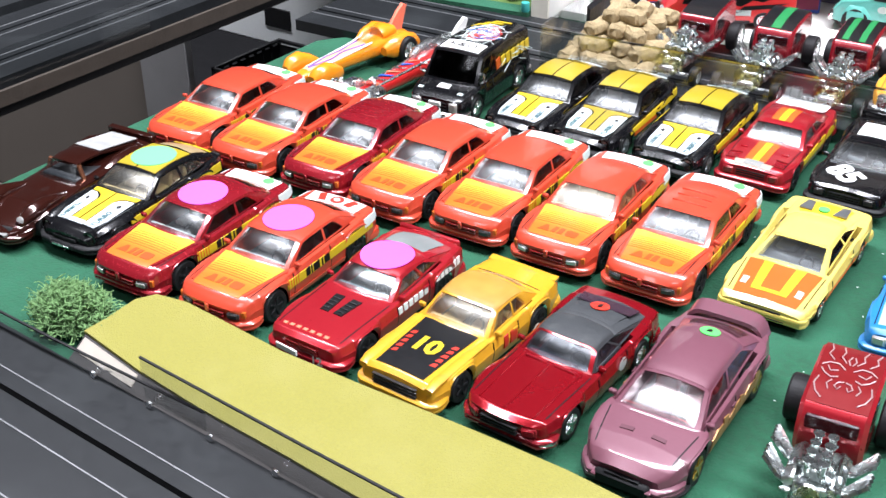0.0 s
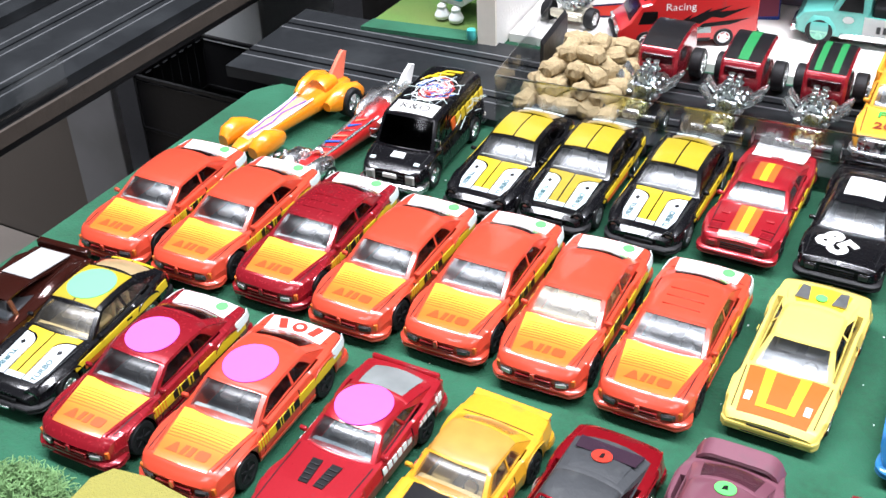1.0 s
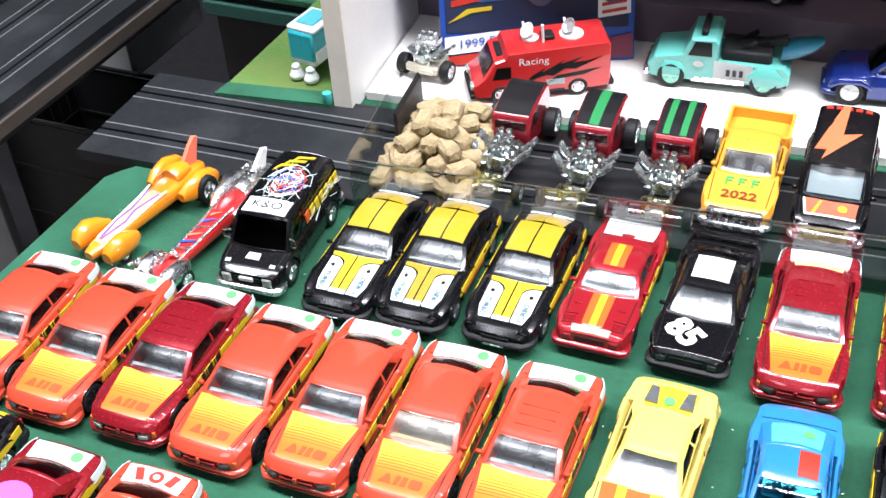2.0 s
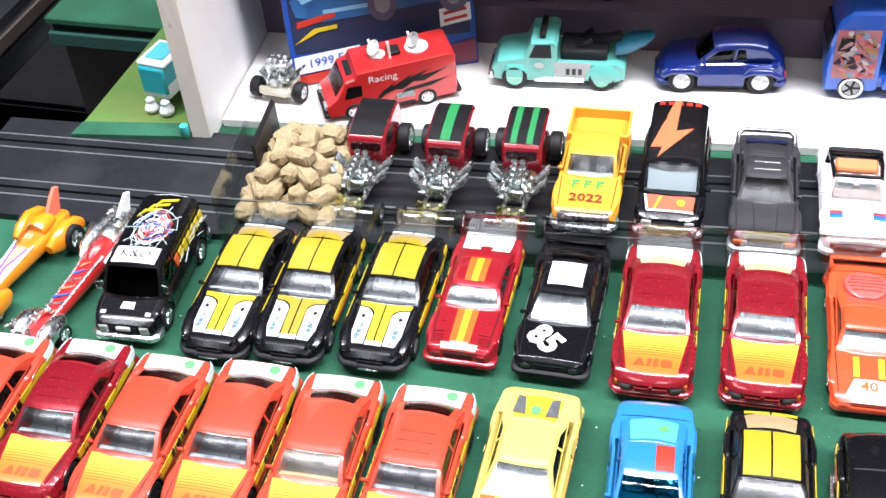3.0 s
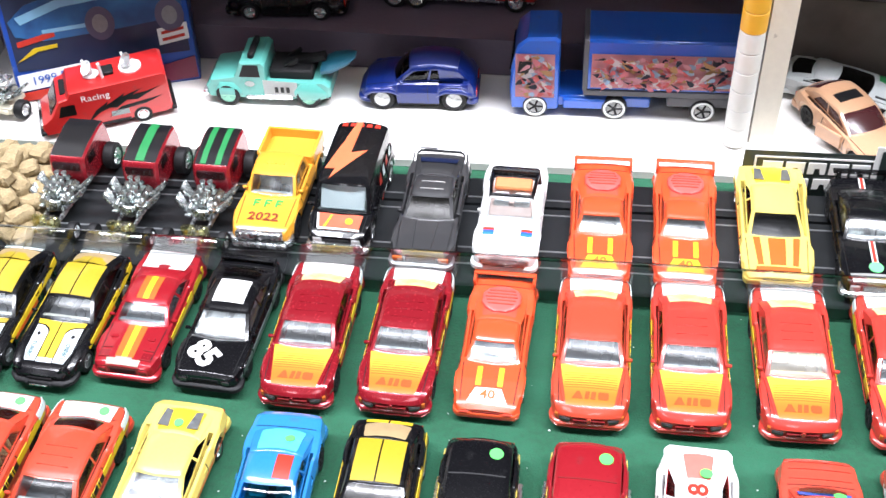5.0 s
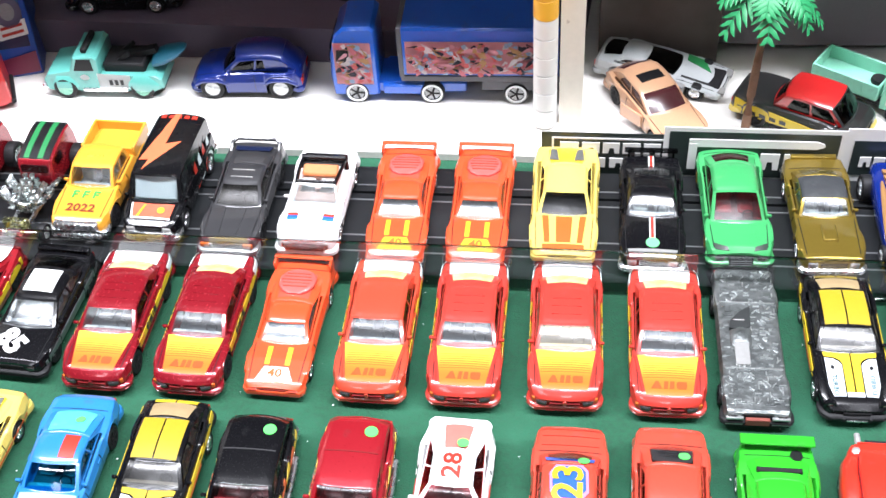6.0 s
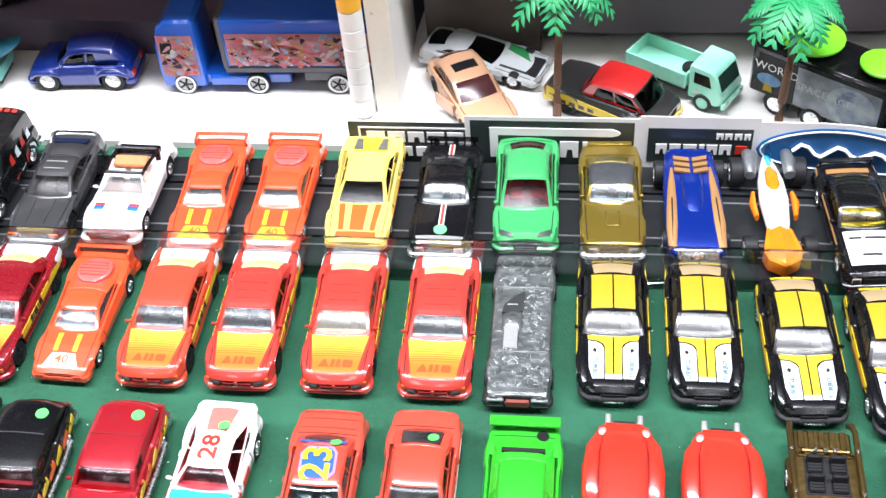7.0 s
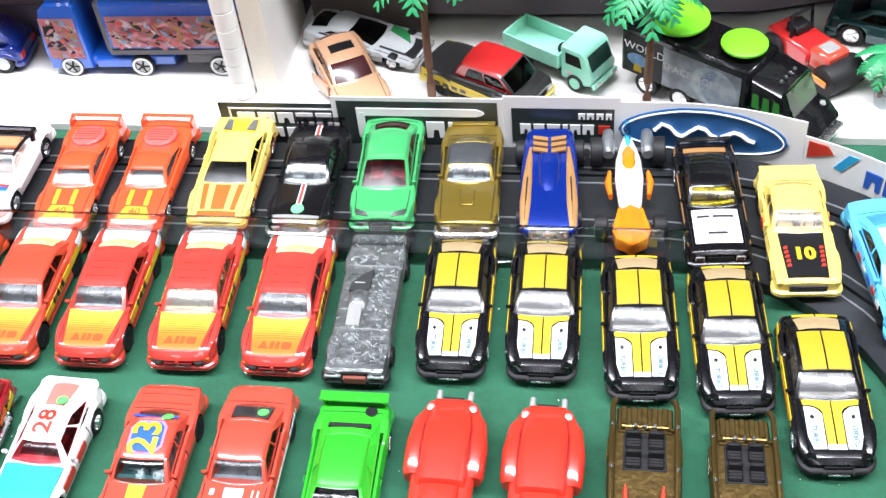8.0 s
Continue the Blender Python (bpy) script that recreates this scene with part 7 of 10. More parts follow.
def cabriolet():
    c, r = sedan("toy_convertible", "white die-cast convertible with orange seats and black frame", glasshouse=False, paint=WHT, rim=CHROME, lamps=LENS_DARK, bumper=WHT, **{k: v for k, v in MUSCLE.items() if k not in ("L", "gh")}, L=65)
    D = c.deck
    b0, yf, zf = 11.4, c.y(0.36), D(0, c.y(0.36))
    ws = lambda u, v: ((2 * u - 1) * (b0 - 2.2 * v), yf + 7.0 * v - 1.4 * (1 - (2 * u - 1) ** 2), zf - 0.3 + 6.2 * v)
    part("windshield", slab(8, 3, ws, lambda u, v: tuple(Vector(ws(u, v)) + Vector((0, 0.35, -0.2)))), GLASS_BRIGHT, r)
    part("windshield_frame", tube([(-b0, yf, zf - 0.5), (-b0 + 2.2, yf + 7.0, zf + 6.0), (b0 - 2.2, yf + 7.0, zf + 6.0), (b0, yf, zf - 0.5)], 0.6, 8), WHT, r, "white windshield pillars")
    part("cabin", box(-9.8, 9.8, yf + 1.5, c.y(0.76), 9, 13.4, 0.5), surface("salmon_cabin", (0.66, 0.46, 0.40), 0.5, 0, 0, 0.3, 250), r, "salmon cabin floor")
    orange = surface("orange_seat", (0.62, 0.20, 0.07), 0.5, 0, 0, 0.15, 300)
    for sgn in (1, -1):
        part("seat", merge(box(sgn * 4.6 - 3.4, sgn * 4.6 + 3.4, c.y(0.47), c.y(0.54), 13.0, 14.6, 0.5), move(box(-3.4, 3.4, 0, 2, 0, 3.6, 0.7), sgn * 4.6, c.y(0.535), 13.4, rx=-14)), PLASTIC_WHITE, r, "pale front seat")
        wide = sorted((sgn * 5.8, sgn * 10.8)), sorted((sgn * 6.2, sgn * 11.2))
        for s0, s1, m in ((0.195, 0.213, SKY), (0.213, 0.236, D_BLUE), (0.236, 0.262, D_RED)):
            part("hood_badge", patch(D, c.y(s0), c.y(s1), wide[0], wide[1], 0.3, 3, 1), m, r, "blue and red stripe")
        part("mirror", move(box(-1.2, 1.2, -0.7, 0.7, -0.7, 0.9, 0.4), sgn * (b0 + 2.2), yf + 2.6, zf + 1.6), WHT, r)
        part("frame_rail", tube([(sgn * 9.2, yf + 7.0, zf + 6.2), (sgn * 10.0, c.y(0.62), zf + 6.0), (sgn * 10.4, c.y(0.76), zf + 4.4)], 0.9, 8), BLK, r, "black roof rail")
    part("rear_bench", move(box(-8.6, 8.6, 0, 6.6, 0, 2.4, 0.8), 0, c.y(0.60), 15.2, rx=14), orange, r, "orange rear bench")
    part("roof_bar", tube([(-9.4, yf + 8.6, zf + 6.2), (0, yf + 8.2, zf + 6.7), (9.4, yf + 8.6, zf + 6.2)], 0.9, 8), BLK, r, "black roof bar")
    part("folded_top", merge(tube([(-11, c.y(0.74), 13), (-10.6, c.y(0.78), 17.5), (10.6, c.y(0.78), 17.5), (11, c.y(0.74), 13)], 1.5, 8), box(-10.8, 10.8, c.y(0.755), c.y(0.86), 13.2, 16.6, 0.9)), BLK, r, "black folded top")
    part("nose_panel", box(-9.6, 9.6, c.y(0) - 1.8, c.y(0) + 0.4, 6.2, 9.2, 0.6), LENS_DARK, r, "dark grille panel")
    return r


def black_stripe():
    c, r = sedan("toy_muscle_car", "black die-cast muscle car with red and white middle stripe", paint=BLK, glass=GLASS_BRIGHT, seats=SEAT_PALE, rim=CHASSIS, bumper=CHROME, lamps=LENS_M, **{**MUSCLE, "L": 68, "gh": (0.385, 0.50, 0.68, 0.83)})
    D = c.deck
    for surf, ya, yb in ((D, c.y(0.14), c.y(0.375)), (D, c.y(0.85), c.y(0.97))):
        part("stripe", patch(surf, ya, yb, (-1.3, 1.3), (-1.3, 1.3), 0.18), D_PALE, r)
        part("stripe", patch(surf, ya, yb, (-0.7, 0.7), (-0.7, 0.7), 0.28), D_RED, r)
    part("round_sticker", disc_on(D, 0, c.y(0.13), 3.0, 0.4), D_MINT, r, "round pale green sticker")
    part("nose_panel", patch(D, c.y(0.01), c.y(0.075), (-10, 10), (-11, 11), 0.3), LENS_M, r, "silver nose panel")
    yw = c.y(0.97)
    part("wing", merge(box(-12.5, 12.5, yw - 1.5, yw + 2, 16.8, 17.6, 0.3), box(-11, -10, yw - 1, yw + 1, 13, 17, 0.2), box(10, 11, yw - 1, yw + 1, 13, 17, 0.2)), GLASS_DARK, r, "smoked rear wing")
    return r


def green_saloon():
    c, r = sedan("toy_saloon", "bright green die-cast saloon with pink windows", paint=GRN, seats=SEAT_PALE, glass=clear("pink_window", (0.66, 0.17, 0.23), 0.25, 0.025), rim=GOLD, lamps=LENS_DARK, **{**SALOON, "L": 72, "gh": (0.25, 0.455, 0.70, 0.84), "crown": 1.8, "rcrown": 1.6})
    D = c.deck
    part("wing", loft([(c.y(0.93), 0, 15.6, 10.5, 0.5), (c.y(0.955), 0, 16.2, 11, 0.7), (c.y(0.985), 0, 16.4, 11, 0.5)], 14, 0.4), surface("dark_pink_wing", (0.16, 0.035, 0.06), 0.4), r, "dark rear spoiler")
    part("splitter", sweep(nose_path(c, 0.09, 3.4, 0.4), [(-1, 0), (1.4, 0), (1.4, 1.8), (-1, 2.2)]), CHASSIS, r)
    for sgn in (1, -1):
        part("headlight_glass", shape_on(D, [(sgn * 5.4, c.y(0.012)), (sgn * 11.2, c.y(0.03)), (sgn * 12.2, c.y(0.085)), (sgn * 10.4, c.y(0.07)), (sgn * 6.0, c.y(0.035))], 0.3), surface("dark_smoked_lamp", (0.02, 0.035, 0.025), 0.5, 0, 0.1), r, "dark swept headlight")
    part("grille_frame", box(-5.2, 5.2, c.y(0) - 1.9, c.y(0) + 0.5, 4.4, 9.4, 0.6), CHASSIS, r, "dark grille")
    for k in range(3):
        part("grille_bar", box(-4.6, 4.6, c.y(0) - 2.1, c.y(0) - 1.6, 5.2 + 1.3 * k, 5.6 + 1.3 * k, 0.1), DULL_METAL, r)
    return r


def gold_coupe():
    c, r = sedan("toy_coupe", "gold die-cast coupe with black vinyl roof", paint=GOLD, roof=ROOF_MATT, glass=GLASS_BRIGHT, seats=SEAT_PALE, rim=CHROME, bumper=CHROME, lamps=LENS_M, **{**MUSCLE, "L": 67, "gh": (0.40, 0.50, 0.70, 0.83)})
    part("hood_scoop", box(-3.4, 3.4, c.y(0.16), c.y(0.32), 11, 13.2, 0.7), GOLD, r)
    part("hitch", move(lathe([(0.8, 0), (1.2, 1.5)], 8), 0, c.y(0) - 2.2, 3.5), CHASSIS, r)
    part("wing", box(-10.5, 10.5, c.y(0.95), c.y(0.99), 13, 15.4, 0.4), GOLD, r)
    return r


CANDY_BLUE = paint("candy_blue", (0.006, 0.028, 0.26), 0.45, 0.2)


def blue_racer():
    r = thing("toy_racer", "dark blue die-cast racer with copper side stripes", "toy car", "toy cars on the track")
    part("body", loft([(-36, 0, 6, 10.5, 2.2), (-33, 0, 6.6, 13.4, 3), (-20, 0, 8, 13.6, 4.0), (0, 0, 9, 13.4, 5), (18, 0, 9.6, 12.6, 5.6), (30, 0, 10, 11.6, 5.4), (34, 0, 9.6, 10.4, 4.4)], 22, 0.45), CANDY_BLUE, r, "", 40)
    part("canopy", loft([(-12, 0, 12, 3, 1), (-4, 0, 13.4, 5.0, 2.6), (10, 0, 14, 5.4, 3.2), (20, 0, 14, 4.6, 2.0)], 16), CANDY_BLUE, r, "smooth blue canopy")
    for sgn in (1, -1):
        part("side_pod", loft([(-34, sgn * 10.6, 8.2, 2.2, 1.2), (-20, sgn * 10.4, 10.8, 2.9, 1.9), (-4, sgn * 9.8, 12.8, 2.4, 1.5), (9, sgn * 9.2, 14.0, 1.6, 1.0), (18, sgn * 8.8, 14.8, 0.6, 0.5)], 10), D_GOLD, r, "copper side stripe")
        for k in range(3):
            y = 19 + 4.4 * k
            v = [(sgn * 0.8, y - 8, 17.6), (sgn * 7.6, y - 5.0, 16.6), (sgn * 7.8, y - 2.4, 16.6), (sgn * 0.8, y - 5.2, 17.6)]
            part("rear_slat", (v + [(x, yy, z - 1.2) for x, yy, z in v], [(0, 1, 2, 3), (7, 6, 5, 4), (0, 4, 5, 1), (1, 5, 6, 2), (2, 6, 7, 3), (3, 7, 4, 0)]), D_GOLD, r, "copper rear slat")
    part("nose_plate", box(-9, 9, -37.5, -34, 4.6, 8.6, 0.8), CHROME, r)
    part("nose_mark", box(-2, 2, -38, -37.2, 6, 8, 0.3), D_GOLD, r)
    part("rear_deck", box(-9.5, 9.5, 17, 33, 11, 14.9, 0.8), CANDY_BLUE, r)
    part("chassis", box(-10, 10, -33, 32, 2.6, 6, 0.8), CHASSIS, r)
    for sgn in (1, -1):
        part("pod_line", tube([(sgn * 10.8, -30, 10.0), (sgn * 10.4, -18, 12.9), (sgn * 9.9, -4, 14.5)], 0.35, 5), D_BLK, r)
    wheel_set(r, 12.9, (-24,), 5.0, 4.0)
    wheel_set(r, 13.6, (24,), 6.4, 5.2)
    return r


def needle_racer():
    r = thing("toy_open_wheel_racer", "white and orange toy racer with exposed wheels", "toy car", "toy cars on the track")
    O = surface("clear_orange_plastic", (0.85, 0.20, 0.01), 0.2, 0, 0.6, 0.15, 200)
    part("body", loft([(-18, 0, 8, 4, 2.6), (-10, 0, 9, 5.4, 3.6), (4, 0, 10, 6.6, 4.4), (16, 0, 10, 6.0, 4.0), (26, 0, 9.6, 4.0, 3.0), (34, 0, 9.4, 1.6, 1.6)], 18, 0.8), WHT, r, "white needle body")
    part("nose", plate([(0, -37.5), (6.8, -33), (8.4, -28), (5.6, -15), (2.4, -9.5), (0, -8.6), (-2.4, -9.5), (-5.6, -15), (-8.4, -28), (-6.8, -33)], 6.4, 10.2), O, r, "clear orange nose")
    for sgn in (1, -1):
        part("nose_facet", ([(0, -35.5, 10.1), (sgn * 6.6, -30, 10.1), (sgn * 4.2, -14, 10.1), (0, -10, 10.1), (0, -30, 12.6), (0, -16, 13.0)], [(0, 1, 4), (1, 2, 5, 4), (2, 3, 5), (0, 4, 5, 3), (3, 2, 1, 0)]), O, r)
    part("canopy", loft([(6, 0, 13, 2, 1), (11, 0, 13.6, 3.2, 2.2), (19, 0, 13.4, 3.0, 2.0), (24, 0, 12.4, 1.2, 0.8)], 14), O, r, "clear orange canopy")
    part("fin", loft([(24, 0, 12, 0.8, 1), (30, 0, 14, 1.6, 3), (38, 0, 14.5, 1.2, 3.4), (41, 0, 13, 0.4, 1.5)], 10), GLASS_BLUE, r)
    for sgn in (1, -1):
        part("side_fin", loft([(-6, sgn * 8.6, 9, 1.0, 2), (2, sgn * 9.6, 9.5, 1.8, 2.6), (9, sgn * 8.8, 9.5, 1.0, 2)], 10), O, r)
        part("wheel_arm", tube([(sgn * 4, -21, 7), (sgn * 13, -21, 6)], 0.9, 6), CHROME, r)
        part("wheel_arm", tube([(sgn * 4, 27, 8), (sgn * 13, 27, 8)], 1.1, 6), CHROME, r)
        part("rear_fender", loft([(19, sgn * 9, 12, 2.6, 2.5), (27, sgn * 9, 14, 3.2, 3.2), (35, sgn * 9, 12, 2.4, 2.4)], 12), DULL_METAL, r)
    wheel_set(r, 13.0, (-21,), 5.4, 6.0)
    wheel_set(r, 14.2, (27,), 7.0, 6.6)
    return r


def label_car():
    c, r = sedan("toy_muscle_car", "black die-cast muscle car with white paper label on hood", paint=BLK, seats=SEAT_PALE, glass=clear("yellow_window", (0.74, 0.66, 0.14), 0.2, 0.06), rim=CHROME, bumper=BLK, lamps=LENS_DARK, **{**MUSCLE, "L": 71, "gh": (0.40, 0.51, 0.71, 0.85), "W": 28})
    D = c.deck
    part("label_sticker", patch(D, c.y(0.08), c.y(0.36), (-10.0, 10.0), (-10.0, 10.0), 0.3), PAPER, r, "white paper label")
    for k, (xa, xb) in enumerate(((-8, -2.6), (-1.2, 7.8), (-4.2, 4.2))):
        y = c.y(0.30) if k < 2 else c.y(0.16)
        part("label_line", patch(D, y - 0.7, y + 0.7, (xa, xb), (xa, xb), 0.45, 3, 1), GREY, r)
    for sgn in (1, -1):
        part("side_print", side_strip(c, sgn, 0.08, 0.95, (10.4, 11.6), (11.2, 12.6)), D_GOLD, r, "gold side line")
    part("rear_stripe", patch(D, c.y(0.865), c.y(0.905), (-9.6, 9.6), (-9.6, 9.6), 0.3, 6, 2), D_GOLD, r, "gold stripe behind the rear window")
    part("wing", merge(box(-12, 12, c.y(0.94), c.y(0.975), 16, 17, 0.3), box(-12, -10.8, c.y(0.94), c.y(0.97), 12, 16.6, 0.2), box(10.8, 12, c.y(0.94), c.y(0.97), 12, 16.6, 0.2)), BLK, r)
    return r


def blue_white():
    c, r = sedan("toy_stock_car", "light blue and white die-cast stock car", paint=surface("paint_light_blue", (0.10, 0.46, 0.70), 0.3, 0, 0.5, 0.06, 300), seats=SEAT_GREY, rim=CHASSIS, lamps=LENS_M, **{**SALOON, "H": 20})
    D = c.deck
    part("hood_print", patch(D, c.y(0.05), c.y(0.27), (-9, 9), (-10, 10), 0.2), D_WHITE, r, "white hood")
    part("roof_print", patch(c.roof_z, c.y(0.44), c.y(0.67), (-7, 7), (-7, 7), 0.2), D_WHITE, r, "white roof")
    for k in range(3):
        part("roof_bar", patch(c.roof_z, c.y(0.46 + 0.07 * k), c.y(0.50 + 0.07 * k), (-4, 4), (-4, 4), 0.35, 3, 1), D_RED, r)
    for sgn in (1, -1):
        for k in range(7):
            part("side_block", side_strip(c, sgn, 0.2 + 0.09 * k, 0.26 + 0.09 * k, (7 + (k % 2), 7), (10, 10.4), 0.2, 2), (D_WHITE, D_RED, D_BLUE)[k % 3], r)
    return r


def brown_racer():
    c, r = sedan("toy_sports_car", "dark copper-brown die-cast sports car with clear windscreen", paint=BRWN, glasshouse=False, rim=CHROME, lamps=LENS_M, L=76, W=28.5, H=16, zb=3.2,
                 top=((0, 6.4), (0.05, 8.0), (0.2, 10.8), (0.32, 10.6), (0.45, 11.4), (0.6, 12.0), (0.8, 13.2), (0.95, 12.6), (1, 10)),
                 plan=((0, 0.62), (0.03, 0.80), (0.08, 0.90), (0.2, 1.0), (0.45, 0.90), (0.7, 1.0), (0.95, 0.95), (1, 0.84)))
    ws = lambda u, v: ((2 * u - 1) * (9.0 - 2.4 * v), c.y(0.43) + 5 * v - 1.6 * (1 - (2 * u - 1) ** 2), 11.2 + 6.0 * v)
    part("windshield", slab(8, 3, ws, lambda u, v: tuple(Vector(ws(u, v)) + Vector((0, 0.35, -0.2)))), GLASS, r, "clear windscreen")
    part("roof", loft([(c.y(0.50), 0, 16.6, 6.4, 0.6), (c.y(0.56), 0, 17.0, 6.8, 0.8), (c.y(0.66), 0, 16.6, 6.8, 0.9), (c.y(0.80), 0, 14.4, 7.0, 1.2), (c.y(0.93), 0, 13.0, 6.4, 1.0)], 14, 0.6), BRWN, r)
    part("rear_window", patch(lambda x, y: float(np.interp(y, [c.y(0.62), c.y(0.92)], [17.8, 14.4])), c.y(0.66), c.y(0.92), (-6.4, 6.4), (-6.6, 6.6), 0.5), surface("cloudy_rear_window", (0.42, 0.42, 0.41), 0.25, 0, 0.5, 0.3, 200), r, "cloudy rear window")
    part("cabin", box(-8.4, 8.4, c.y(0.45), c.y(0.66), 9, 12.6, 0.5), SEAT_DARK, r)
    for sgn in (1, -1):
        part("door_post", tube([(sgn * 9.2, c.y(0.50), 11), (sgn * 7.0, c.y(0.505), 16.8)], 0.9, 8), surface("copper_trim", (0.55, 0.22, 0.12), 0.25, 0.8), r, "copper door post")
        part("fender", loft([(c.y(0.06), sgn * 9.5, 8, 1.5, 1.5), (c.y(0.13), sgn * 10.2, 10.4, 3.2, 3.2), (c.y(0.22), sgn * 10.2, 11.0, 3.2, 3.2), (c.y(0.32), sgn * 9.8, 10.4, 2.4, 1.8), (c.y(0.40), sgn * 9.4, 9.8, 1.0, 0.8)], 12), BRWN, r)
        part("fender", loft([(c.y(0.60), sgn * 10.0, 10.4, 1.2, 1.0), (c.y(0.70), sgn * 10.6, 12.2, 3.0, 2.6), (c.y(0.82), sgn * 10.6, 12.6, 3.0, 2.6), (c.y(0.93), sgn * 10.0, 11.6, 1.8, 1.4)], 12), BRWN, r)
        part("headlight", move(lathe([(1.7, 0.8), (1.6, -0.3), (0.6, -0.8)], 12, "y"), sgn * 9.6, c.y(0.075), 9.6, -25), LENS_M, r, "small round headlight")
        part("side_vent", side_strip(c, sgn, 0.36, 0.40, (6, 6), (9, 9), 0.4, 3), LENS_M, r)
    part("tail_lip", box(-11.4, 11.4, c.y(0.955), c.y(0.995), 12, 15.4, 0.5), BRWN, r)
    return r


def pickup():
    c, r = sedan("toy_pickup", "yellow-orange die-cast pickup with chrome grille", "toy truck", paint=surface("paint_amber", (0.74, 0.34, 0.035), 0.32, 0, 0.5, 0.06, 500), seats=SEAT_PALE, glass=GLASS_BRIGHT, rim=CHASSIS, bumper=CHROME, lamps=CHROME,
                 L=69, W=28.5, H=23.5, zb=5, r=5.6, top=((0, 12), (0.04, 13.2), (0.3, 14.4), (0.68, 14.8), (0.695, 13.0), (0.97, 13.0), (1, 13.0)), gh=(0.33, 0.43, 0.64, 0.69), roofw=0.74, sail=0.3, crown=0.3)
    D = c.deck
    A = c.A
    part("bed_wall", merge(box(-13.9, -12.4, c.y(0.70), c.y(0.995), 12, 18.4, 0.4), box(12.4, 13.9, c.y(0.70), c.y(0.995), 12, 18.4, 0.4), box(-13.2, 13.2, c.y(0.975), c.y(0.997), 12, 18.4, 0.4), box(-13, 13, c.y(0.69), c.y(0.71), 12, 18.4, 0.4)), A, r, "open load bed walls")
    part("grille_block", merge(box(-11.0, 11.0, c.y(0) - 1.6, c.y(0.05), 7.0, 12.6, 0.7), *[box(-9 + 3 * k, -8.2 + 3 * k, c.y(0) - 2.0, c.y(0), 7.4, 12.2, 0.2) for k in range(7)]), CHROME, r, "chrome grille")
    part("front_bar", box(-12.5, 12.5, c.y(0) - 2.8, c.y(0), 4.4, 7.2, 0.8), CHROME, r)
    part("lettering", words_on(D, "2022", 0, c.y(0.12), 6.6, 0, 0.4, 1.1), surface("dark_red_print", (0.20, 0.03, 0.01), 0.5), r, "painted year")
    for k in range(3):
        x = -6.8 + 5.2 * k
        part("letter_block", merge(shape_on(D, [(x, c.y(0.215)), (x + 1.0, c.y(0.215)), (x + 1.0, c.y(0.28)), (x, c.y(0.28))], 0.4), shape_on(D, [(x, c.y(0.265)), (x + 3.2, c.y(0.265)), (x + 3.2, c.y(0.28)), (x, c.y(0.28))], 0.42), shape_on(D, [(x, c.y(0.24)), (x + 2.8, c.y(0.24)), (x + 2.8, c.y(0.252)), (x, c.y(0.252))], 0.42)), D_GREEN, r)
    for k in range(5):
        x = -4.0 + 2.0 * k
        part("roof_lamp", box(x - 0.5, x + 0.5, c.y(0.50), c.y(0.52), c.H - 0.9, c.H + 0.2, 0.2), A, r)
    return r


